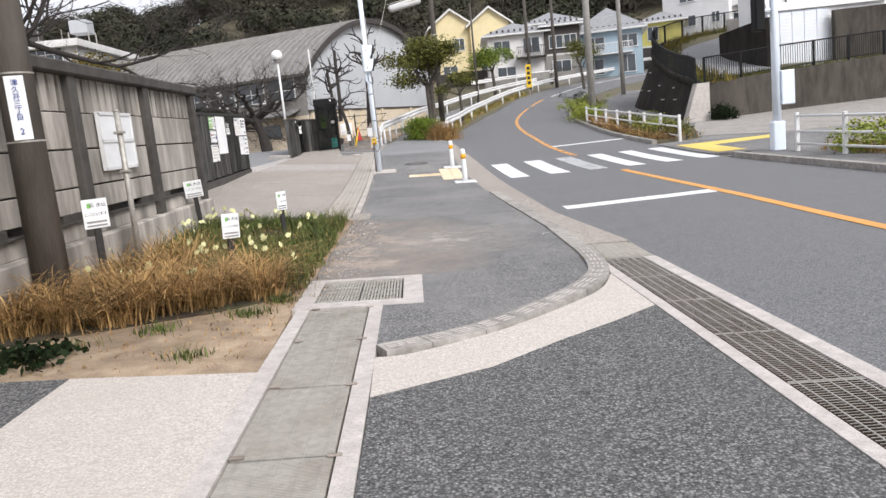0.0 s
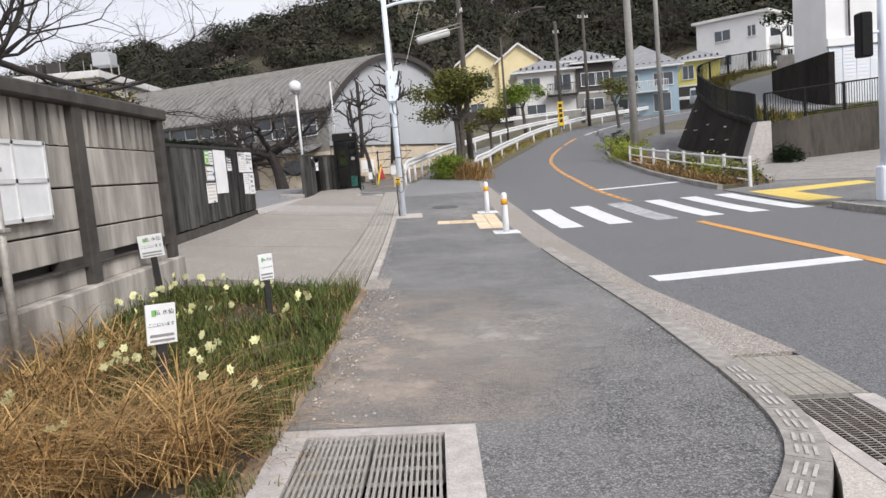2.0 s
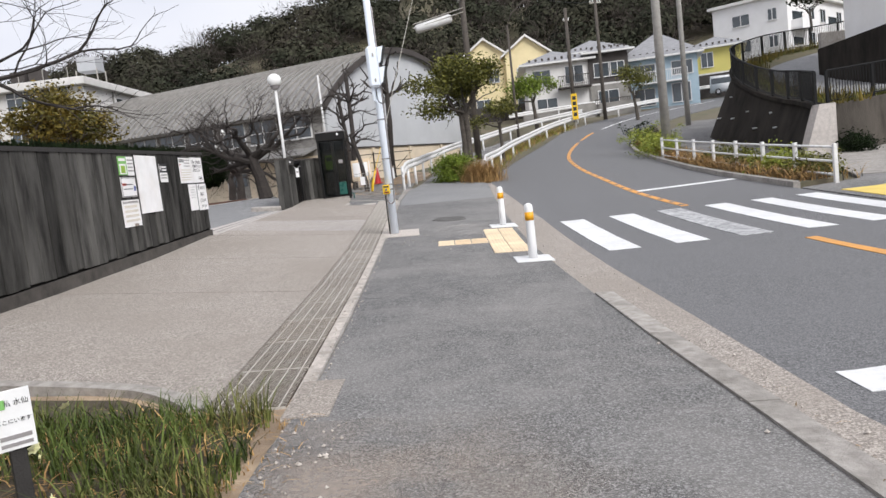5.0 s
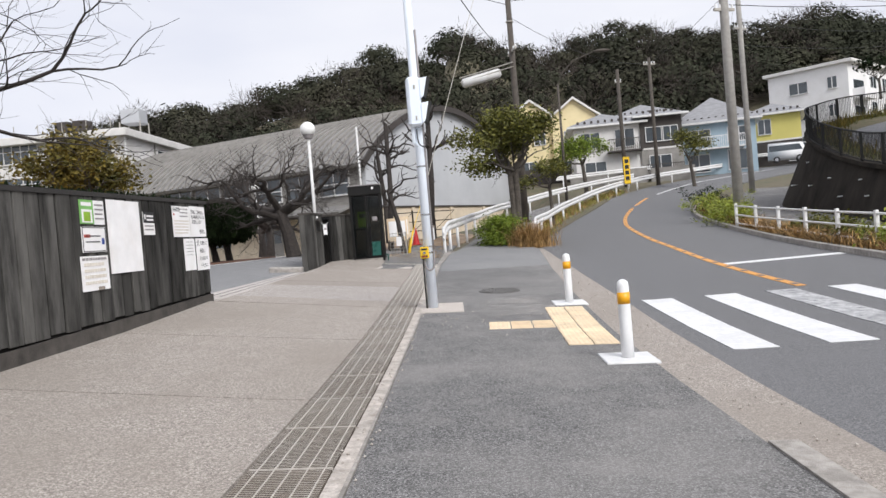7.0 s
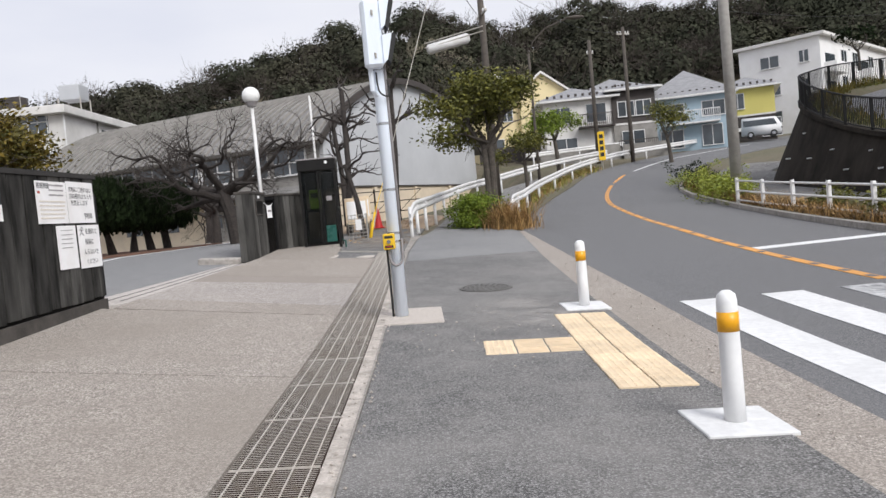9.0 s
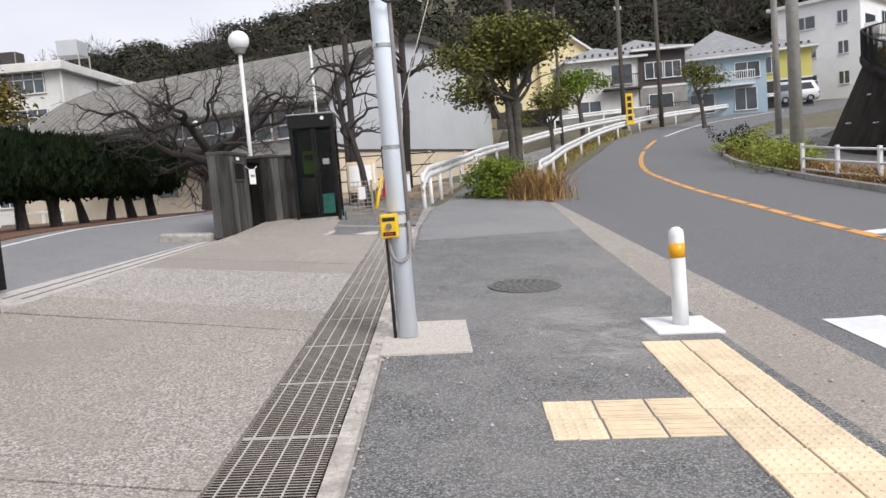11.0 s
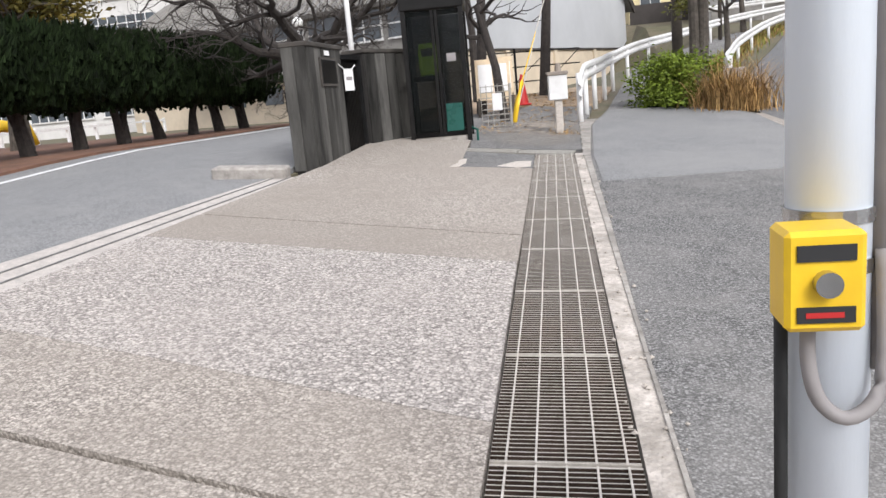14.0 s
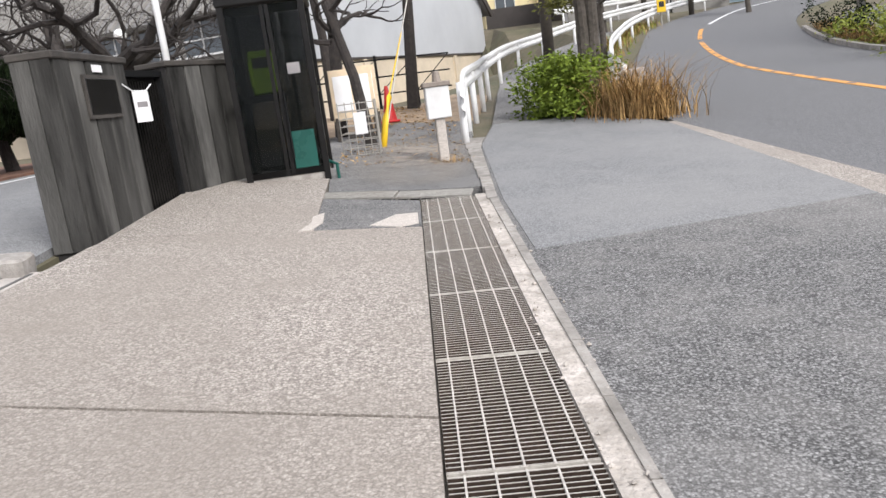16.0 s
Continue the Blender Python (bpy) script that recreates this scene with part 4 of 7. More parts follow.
part("display", B(-0.11, -0.01, -0.194, -0.188, 0.85, 0.88), "ink", bb, "dark display strip with red writing")
part("display_writing", B(-0.095, -0.03, -0.1955, -0.193, 0.86, 0.87), "red", bb, "dim red writing")
sg = part("signal_head", B(-0.17, 0.05, -0.26, -0.07, 2.99, 3.79, 0.035), "pole_white", sp, "pale grey signal housing seen from behind")
sg.matrix_basis = pose(0, 0, 0, 0, 0, 12)
for z in (3.38, 3.78):
    part("hood", prism([(0.045, z - 0.35), (0.045, z - 0.02), (0.17, z), (0.1, z - 0.3)], "y", -0.255, -0.075), "pole_white", sg)
    part("visor", prism([(0.165, z - 0.005), (0.2, z + 0.005), (0.215, z - 0.04), (0.13, z - 0.36), (0.095, z - 0.31)], "y", -0.26, -0.07), "rubber", sg, "black visor opening")
for z in (3.12, 3.62):
    part("hinge", tube([(-0.05, -0.265, z - 0.03), (-0.05, -0.265, z + 0.03)], 0.014, 8), "galv", sg)
smooth(part("signal_cable", tube(curve_pts([(-0.02, -0.14, 2.95), (0.0, -0.16, 2.72), (0.1, -0.12, 2.66), (0.11, -0.05, 2.78), (0.08, -0.03, 2.9)], 5), 0.011, 6), "rubber", sp, "black looped signal cable"))
smooth(part("mast_arm", tube(curve_pts([(0, 0, 5.44), (0.5, 0, 5.54), (1.8, 0, 5.57), (3.7, 0, 5.59)], 4), [0.038] * 13, 10), "pole_white", sp, "horizontal signal arm over the pavement"))
part("bracket", tube([(0, 0, 2.66), (-0.08, -0.12, 2.74), (-0.08, -0.15, 3.0)], 0.03, 8), "pole_white", sp)


# ---- concrete wall round the school ----
wall_w = thing("wall_street", "weathered precast concrete fence wall with slotted top and dark posts", "wall", kind="structure")
WX = -3.65
posts = [13.15, 10.9, 8.6, 6.3, 4.0, 1.7, -0.6]
for y in posts:
    part("post", B(WX - 0.16, WX + 0.06, y - 0.1, y + 0.1, 0.05, 2.4, 0.012), "wall_dark", wall_w, "dark brown concrete post")
part("coping", B(WX - 0.2, WX + 0.1, -0.8, 13.3, 2.36, 2.5, 0.02), "wall_dark", wall_w, "dark coping beam")
part("plinth", B(WX - 0.2, WX + 0.12, -0.8, 13.3, -0.3, 0.62, 0.02), "wall_concrete", wall_w)
for y1, y0 in zip(posts, posts[1:]):
    a, b = y0 + 0.102, y1 - 0.102
    for z0, z1 in ((0.9, 1.17), (1.175, 1.58), (1.585, 1.98)):
        part("panel", B(WX - 0.1, WX - 0.02, a, b, z0, z1 - 0.012, 0.008), "wall_concrete", wall_w)
    part("panel", B(WX - 0.1, WX - 0.02, a, b, 0.62, 0.8, 0.008), "wall_concrete", wall_w)
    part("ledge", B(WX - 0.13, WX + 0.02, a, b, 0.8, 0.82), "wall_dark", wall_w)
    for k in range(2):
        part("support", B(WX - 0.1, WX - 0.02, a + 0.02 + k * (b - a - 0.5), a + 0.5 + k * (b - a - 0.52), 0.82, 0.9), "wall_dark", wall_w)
    n = 10
    for k in range(n + 1):
        y = a + (b - a) * k / n
        part("baluster", prism([(y - 0.055, 1.985), (y + 0.055, 1.985), (y + 0.08, 2.36), (y - 0.08, 2.36)], "x", WX - 0.1, WX - 0.025), "wall_concrete", wall_w)
    # thin dark sheet added behind the panels to paint the slots' shade
    part("slot_back", B(WX - 0.16, WX - 0.14, a, b, 0.62, 2.36), "wall_dark", wall_w, "dark sheet standing in for the shade in the slots")

# notice frame on that wall
nb = thing("notice_board", "white framed notice board of four blank panels on the wall", "notice board", pose(WX + 0.03, 9.68, 1.65))
for z in (-0.325, 0, 0.325):
    part("rail", B(-0.02, 0.02, -0.52, 0.52, z - 0.018, z + 0.018), "white_metal", nb)
for y in (-0.51, 0, 0.51):
    part("stile", B(-0.02, 0.02, y - 0.018, y + 0.018, -0.34, 0.34), "white_metal", nb)
for y in (-0.255, 0.255):
    for z in (-0.165, 0.165):
        part("panel", B(-0.015, 0.008, y - 0.24, y + 0.24, z - 0.145, z + 0.145), "post_white", nb)
# bare sign post in front
ps = thing("sign_post", "bare galvanised steel sign post standing in the flower bed", "sign post", on_land(-3.2, 8.63, 0, -0.02, False))
smooth(part("pipe", tube([(0, 0, 0), (0.01, 0, 1.86)], 0.032, 12), "galv", ps))
smooth(part("cap", tube([(0.01, 0, 1.86), (0.01, 0, 1.885)], [0.036, 0.02], 12), "galv", ps))
for z in (1.2, 1.62):
    part("clamp", B(-0.045, 0.055, -0.045, 0.045, z, z + 0.03, 0.004), "galv", ps)

# utility pole by the wall with an address plate
up = thing("utility_pole", "dark weathered concrete utility pole with a white address plate", "utility pole", on_land(-3.38, 6.95, 0, -0.05, False))
smooth(part("pole", tube([(0, 0, 0), (0, 0, 4), (0, 0, 10)], [0.16, 0.145, 0.115], 20), "pole_weathered", up))
pl = part("address_plate", B(-0.075, 0.075, -0.165, -0.155, 1.62, 2.16, 0.004), "post_white", up, "white address plate with blue lettering")
pl.matrix_basis = pose(0, 0, 0, 0, 0, 22)
for i, ch in enumerate("津久井三丁目"):
    lettering(ch, 0.062, pose(0, -0.168, 2.1 - i * 0.058, 90, 0, 0), "ink_blue", pl)
lettering("2", 0.075, pose(0, -0.168, 1.69, 90, 0, 0), "ink_blue", pl)
for z in (1.6, 2.18):
    part("strap", tube([(0, 0, z), (0, 0, z + 0.015)], 0.158, 20), "galv", up)

# ---- board wall at the gate ----
wall_b = thing("wall_gate", "dark weathered board-marked wall with a coping and pasted notices", "wall", kind="structure")
BX, BY0, BY1 = -5.3, 13.4, 24.96
# core coloured near-black, so the open board gaps look shaded
part("core", B(BX - 0.2, BX - 0.02, BY0, BY1, 0.0, 2.34), "dark_void", wall_b)
part("coping", prism([(BY0, 2.27), (BY1 + 0.03, 2.4), (BY1 + 0.03, 2.46), (BY0, 2.33)], "x", BX - 0.24, BX + 0.03), "coping", wall_b, "black coping")
plinth = prism([(BY0, 0.1), (BY1, 0.5), (BY1, 0.74), (BY0, 0.5)], "x", BX - 0.22, BX + 0.03)
part("plinth", plinth, "wall_dark", wall_b)
rb = random.Random(3)
y = BY0
while y < BY1 - 0.05:
    w = min(rb.choice((0.22, 0.28, 0.3, 0.33)), BY1 - y)
    z0 = float(np.interp(y, (BY0, BY1), (0.5, 0.74)))
    z1 = float(np.interp(y, (BY0, BY1), (2.28, 2.4)))
    part("board", B(BX - 0.015, BX + 0.012 + rb.uniform(-0.01, 0.008), y + 0.016, y + w - 0.016, z0 + rb.uniform(0.02, 0.05), z1, 0.006), "board", wall_b)
    y += w


def notice(label, y0, y1, z0, z1, lines=(), material="paper", words=(), frame_mat=None):
    """A flat notice on the board wall; lines: bars (u0, u1, v0, v1, ink) in parts of its width and height from top left."""
    t = thing("notice", label, "notice", pose(BX + 0.022, (y0 + y1) / 2, (z0 + z1) / 2), "notices on the gate wall")
    w, h = y1 - y0, z1 - z0
    part("sheet", B(0, 0.008, -w / 2, w / 2, -h / 2, h / 2), material, t)
    for k, (u0, u1, v0, v1, ink) in enumerate(lines):
        part("print", B(0.0082, 0.0095 + 0.0008 * min(k, 5), -w / 2 + u0 * w, -w / 2 + u1 * w, h / 2 - v1 * h, h / 2 - v0 * h), ink, t)
    for text, u, v, size, ink in words:
        lettering(text, size, pose(0.0092, -w / 2 + u * w, h / 2 - v * h, 90, 0, 90), ink, t, 0.001)
    return t


def rows(n, ink, u0=0.1, u1=0.9, v0=0.15, v1=0.9, seed=1, thick=0.35):
    r = random.Random(seed)
    out = []
    for i in range(n):
        v = v0 + (v1 - v0) * i / n
        u = u0
        while u < u1 - 0.04:
            e = min(u + r.uniform(0.03, 0.12), u1 - r.uniform(0, 0.1))
            if e > u + 0.01:
                out.append((u, e, v, v + (v1 - v0) / n * thick, ink))
            u = e + 0.025
    return out


notice("green printed poster beside a white sheet", 20.5, 20.84, 1.99, 2.3, [(0.12, 0.88, 0.1, 0.25, "paper"), (0.12, 0.88, 0.4, 0.95, "paper"), (0.25, 0.75, 0.5, 0.9, "green_phone")], "green_paper")
notice("white sheet with faded grey print", 20.85, 21.12, 1.98, 2.3, rows(4, "ink_grey", seed=4))
notice("white sheet with a few lines of handwriting", 20.5, 21.12, 1.62, 1.95, [(0.02, 0.98, 0.02, 0.05, "ink"), (0.02, 0.98, 0.95, 0.98, "ink"), (0.02, 0.04, 0.05, 0.95, "ink"), (0.96, 0.98, 0.05, 0.95, "ink"), (0.08, 0.32, 0.3, 0.42, "ink_red"), (0.8, 0.9, 0.45, 0.7, "ink_blue")] + rows(2, "ink", 0.15, 0.75, 0.34, 0.8, 5, 0.2))
notice("yellowed sheet with faint print and a torn corner", 20.42, 21.12, 1.12, 1.57, rows(1, "ink_grey", 0.05, 0.95, 0.05, 0.2, 6, 0.5) + rows(4, "paper_cream", 0.1, 0.92, 0.2, 0.9, 16, 0.5) + [(0.55, 0.78, 0.9, 1.0, "rust")])
notice("large blank white poster sheet", 21.2, 22.18, 1.31, 2.33)
notice("small notice with a black heading", 22.3, 22.68, 1.84, 2.19, [(0.0, 1.0, 0.0, 0.48, "ink"), (0.1, 0.22, 0.1, 0.32, "paper"), (0.3, 0.9, 0.14, 0.22, "paper"), (0.3, 0.9, 0.3, 0.38, "paper")] + rows(2, "ink_grey", v0=0.58, seed=7))
notice("white notice about opening the schoolyard, small print", 23.4, 24.12, 1.8, 2.32, [(0.05, 0.12, 0.24, 0.3, "ink_red")] + rows(3, "ink_grey", 0.42, 0.95, 0.07, 0.42, 8, 0.3) + rows(5, "paper_cream", 0.08, 0.95, 0.46, 0.95, 18, 0.35), "paper", (("校庭開放", 0.24, 0.12, 0.075, "ink"),))
notice("white notice in bold black print barring entry to the school", 24.14, 24.86, 1.8, 2.34, (), "paper", (("学校にご用のない", 0.5, 0.2, 0.078, "ink"), ("方の校内立ち入り", 0.5, 0.36, 0.078, "ink"), ("を禁止します", 0.43, 0.52, 0.078, "ink"), ("学校長", 0.72, 0.84, 0.08, "ink")))
notice("white sheet with faint blue print", 23.78, 24.26, 1.22, 1.77, rows(5, "ink_grey", 0.2, 0.8, 0.1, 0.6, 10, 0.15))
notice("handwritten notice asking not to bring dogs into the schoolyard", 24.32, 24.92, 1.2, 1.77, (), "paper", (("犬", 0.15, 0.16, 0.13, "ink"), ("を連れて", 0.6, 0.16, 0.085, "ink"), ("校庭に", 0.48, 0.4, 0.085, "ink"), ("入らないで", 0.52, 0.64, 0.085, "ink"), ("ください", 0.52, 0.86, 0.08, "ink")))

# sliding gate, pushed back behind the wall
gate = thing("sliding_gate", "black steel bar gate slid open behind the board wall", "gate", pose(-5.62, 24.94, 0.76))
for z in (0.03, 1.42):
    part("rail", B(-0.03, 0.03, -2.2, 0.68, z - 0.05, z + 0.05, 0.006), "black_metal", gate)
for y in (-2.17, 0.65):
    part("stile", B(-0.035, 0.035, y - 0.04, y + 0.04, -0.02, 1.47, 0.006), "black_metal", gate)
first = part("bar", B(-0.012, 0.012, -0.012, 0.012, 0.08, 1.37), "black_metal", gate)
first.matrix_basis = pose(0, 0.56, 0)
for i in range(1, 24):
    again(first, gate, pose(0, 0.56 - i * 0.11, 0))

# ---- gate pillar wall and wicket by the booth ----
pw = thing("gate_pillar", "dark board-marked concrete gate wall with a bronze name plate", "gate wall", kind="structure")
za, zb = 0.72, 2.32
# coping colour on the core paints the board gaps as shaded
part("core", B(-5.02, -4.72, 31.05, 32.42, 0.5, zb - 0.01), "coping", pw)
part("coping", B(-5.04, -4.68, 31.02, 32.46, zb - 0.015, zb + 0.045, 0.01), "wall_dark", pw)
for i in range(5):
    a, b = 31.06 + i * 0.275, 31.06 + (i + 1) * 0.275
    part("board", B(-4.73, -4.7 + rb.uniform(-0.005, 0.005), a + 0.012, min(b, 32.42) - 0.012, za + 0.1, zb - 0.012, 0.006), "board", pw)
for i in range(2):
    part("board", B(-5.02 + i * 0.155, -4.87 + i * 0.155, 31.03, 31.06, za + 0.1, zb - 0.012, 0.005), "board", pw)
part("name_plate", B(-4.695, -4.675, 31.5, 32.1, 1.86, 2.16, 0.006), "bronze_black", pw, "dark bronze name plate")
part("name_plate_rim", B(-4.7, -4.68, 31.47, 32.13, 1.83, 2.19), "wall_dark", pw)
part("tag", B(-4.695, -4.685, 31.7, 31.88, 2.215, 2.275), "paper", pw, "small white tag")
stone = thing("sill_stone", "rough concrete stop block at the end of the gate rail", "concrete block", on_land(-5.25, 30.3, 8, 0.0))
part("block", B(-0.45, 0.4, -0.12, 0.14, -0.1, 0.13, 0.02), "concrete_kerb", stone)
wk = thing("wicket_door", "dark slatted wicket door recessed between wall panels", "door", pose(-4.76, 32.88, 0.8, 0, 0, -6))
for yy in (-0.44, 0.4):
    part("frame", B(-0.06, 0.04, yy, yy + 0.05, -0.1, 1.45), "black_metal", wk)
part("frame", B(-0.06, 0.04, -0.44, 0.45, 1.4, 1.46), "black_metal", wk)
part("back", B(-0.06, -0.03, -0.4, 0.4, -0.1, 1.4), "bronze_black", wk)
for i in range(14):
    part("slat", B(-0.03, 0.0, -0.37 + i * 0.056, -0.34 + i * 0.056, 0.0, 1.36), "bronze_black", wk)
tagp = thing("paper_notice", "white paper notice tied to the gate wall with string", "notice", pose(-4.64, 32.52, 1.95, 0, 0, 76))
part("sheet", B(-0.12, 0.12, -0.004, 0.004, -0.19, 0.1), "paper", tagp)
part("print", B(-0.08, 0.08, -0.006, -0.0042, -0.05, 0.0), "ink_grey", tagp)
part("string", tube([(-0.25, 0, 0.17), (-0.1, 0, 0.1), (0.1, 0, 0.1), (0.2, 0, 0.16)], 0.008, 5), "post_white", tagp)
pw2 = thing("gate_wall_return", "dark board-marked concrete wall beside the telephone booth", "gate wall", pose(-4.62, 33.36, 0.7, 0, 0, -24), kind="structure")
# dark core again, shade painted between the boards
part("core", B(-0.4, -0.02, 0, 1.3, -0.2, 1.6), "coping", pw2)
part("coping", B(-0.42, 0.02, -0.03, 1.3, 1.6, 1.66, 0.01), "wall_dark", pw2)
for i in range(5):
    part("board", B(-0.025, rb.uniform(-0.004, 0.005), 0.012 + i * 0.26, 0.248 + i * 0.26, 0.05, 1.6, 0.006), "board", pw2)

# ---- telephone booth ----
tb = thing("telephone_booth", "black-framed glass telephone booth with a green telephone inside", "telephone booth", pose(-3.68, 34.3, 0.9, 0, 0, 5))
W2, HH = 0.44, 2.28
for x in (-W2, W2):
    for yy in (-W2, W2):
        part("corner_post", B(x - 0.035, x + 0.035, yy - 0.035, yy + 0.035, -0.1, HH - 0.05, 0.006), "bronze_black", tb)
part("roof", B(-W2 - 0.05, W2 + 0.05, -W2 - 0.05, W2 + 0.05, HH - 0.32, HH - 0.03, 0.02), "bronze_black", tb, "deep black roof band")
part("roof_top", B(-W2 - 0.06, W2 + 0.06, -W2 - 0.06, W2 + 0.06, HH - 0.035, HH, 0.01), "ink_grey", tb)
part("floor", B(-W2, W2, -W2, W2, -0.1, 0.06), "concrete_kerb", tb)
for (x0, x1, y0, y1) in ((-W2, W2, -W2 - 0.01, -W2 + 0.01), (-W2, W2, W2 - 0.01, W2 + 0.01), (-W2 - 0.01, -W2 + 0.01, -W2, W2), (W2 - 0.01, W2 + 0.01, -W2, W2)):
    g = part("pane", B(x0 + 0.012, x1 - 0.012, y0 + 0.006, y1 - 0.006, 0.12, HH - 0.33), "pane", tb)
    g.visible_shadow = False
    for z in (0.09, 1.0 if x1 - x0 < 0.1 else 0.09):
        part("rail", B(x0, x1, y0, y1, z - 0.035, z + 0.035), "bronze_black", tb)
for x in (0.0, 0.06):
    part("door_stile", B(x - 0.02, x + 0.02, -W2 - 0.018, -W2 + 0.018, 0.06, HH - 0.33), "bronze_black", tb)
part("handle", tube([(0.1, -W2 - 0.06, 0.25), (0.1, -W2 - 0.06, 1.0)], 0.012, 8), "black_metal", tb)
part("sticker", B(0.1, 0.36, -W2 - 0.016, -W2 - 0.012, 0.13, 0.55), "teal", tb, "teal film at the foot of the door")
part("sticker", B(0.18, 0.32, -W2 - 0.016, -W2 - 0.012, 1.18, 1.3), "ink_grey", tb)
ph = part("telephone", B(-0.28, 0.0, -0.1, 0.12, 1.0, 1.5, 0.02), "green_phone", tb, "lime green public telephone")
part("telephone_panel", B(-0.24, -0.06, -0.106, -0.1, 1.3, 1.42), "ink", ph)
part("handset", tube([(-0.26, -0.13, 1.1), (-0.26, -0.13, 1.38)], 0.025, 8), "green_phone", ph)
part("shelf", B(-0.4, 0.05, -0.1, 0.4, 0.92, 0.99), "bronze_black", tb)
part("emblem", tube([(0.25, -W2 - 0.052, HH - 0.12), (0.25, -W2 - 0.058, HH - 0.12)], 0.04, 16), "post_white", tb, "small round white emblem")
part("pipe", tube([(W2 + 0.12, -W2, -0.1), (W2 + 0.12, -W2, 0.12), (W2 + 0.02, -W2 + 0.1, 0.16)], 0.02, 8), "teal", tb, "green bent pipe at the foot")

# rusty box on a post
rbx = thing("meter_box", "white meter box with a rusty top on a concrete post", "meter box", on_land(-1.84, 34.8, 6, 0, False))
part("post", B(-0.06, 0.06, -0.06, 0.06, -0.1, 0.55, 0.01), "concrete_white", rbx)
part("box", B(-0.15, 0.15, -0.1, 0.1, 0.55, 0.98, 0.012), "white_metal", rbx)
part("lid", B(-0.17, 0.17, -0.12, 0.12, 0.94, 1.0, 0.01), "rust", rbx, "rusty lid")
part("lamp_cap", tube([(0.02, 0, 1.0), (0.02, 0, 1.13)], [0.06, 0.04], 10), "rust", rbx)


# ---- guard rails ----
def guardrail(name, label, line, h=0.75, drop_end=False, post_step=4):
    """A white corrugated beam on posts along a line of (x, y)."""
    pts = curve_pts(line, 6)
    t = thing(name, label, "guard rail", on_land(*pts[0], 0, 0, False))
    o = Vector(t.matrix_basis.translation)
    prof = [(0.0, -0.17), (0.05, -0.12), (0.05, -0.07), (0.0, -0.02), (0.0, 0.02), (0.05, 0.07), (0.05, 0.12), (0.0, 0.17)]
    v, f = [], []
    for i, p in enumerate(pts):
        q, r = Vector(pts[max(i - 1, 0)]), Vector(pts[min(i + 1, len(pts) - 1)])
        d = (r - q).normalized()
        side = Vector((d.y, -d.x))
        zz = H(*p) + h
        if drop_end and i < 5:
            zz -= (5 - i) ** 2 * 0.012
        for s, z in prof:
            v.append((p[0] + side.x * s - o.x, p[1] + side.y * s - o.y, zz + z - o.z))
        if i:
            k = len(prof)
            f += [((i - 1) * k + j, (i - 1) * k + j + 1, i * k + j + 1, i * k + j) for j in range(k - 1)]
    beam = part("beam", (v, f), "white_metal", t)
    so = beam.modifiers.new("thick", "SOLIDIFY")
    so.thickness = 0.006
    first = None
    for i in range(1, len(pts), post_step):
        p = pts[i]
        m = pose(p[0] - o.x, p[1] - o.y, H(*p) - o.z)
        if first is None:
            first = smooth(part("post", tube([(0, 0, -0.3), (0, 0, h + 0.05)], 0.055, 10), "white_metal", t))
            first.matrix_basis = m
        else:
            again(first, t, m)
    return t


guardrail("guard_rail", "white corrugated guard rail along the footpath, its end bent down", [(-1.5, 36.2), (-1.3, 38.3), (-0.9, 41), (-0.35, 45), (0.9, 50.5), (3.2, 57), (7, 64.5), (12, 71.5)], 0.85, True)
guardrail("guard_rail", "white corrugated guard rail along the road edge", [(1.75, 39.6), (2.0, 41.5), (2.75, 45), (4.3, 51), (6.8, 58.5), (9.8, 65), (14, 71.5), (23.3, 82)], 0.72, True)
guardrail("guard_rail", "white corrugated guard rail higher up the slope", [(6, 72), (12, 77), (20, 82), (30, 88)], 1.1)


# ---- plants: branches and leaves ----
def add_tube(V, F, pts, rads, n):
    base = len(V)
    for i, p in enumerate(pts):
        d = (pts[min(i + 1, len(pts) - 1)] - pts[max(i - 1, 0)]).normalized()
        u = d.cross(Vector((0, 0, 1)) if abs(d.z) < 0.9 else Vector((1, 0, 0))).normalized()
        v = d.cross(u)
        V += [tuple(p + rads[i] * (math.cos(a) * u + math.sin(a) * v)) for a in (2 * math.pi * k / n for k in range(n))]
        if i:
            a, b = base + (i - 1) * n, base + i * n
            F += [(a + k, a + (k + 1) % n, b + (k + 1) % n, b + k) for k in range(n)]


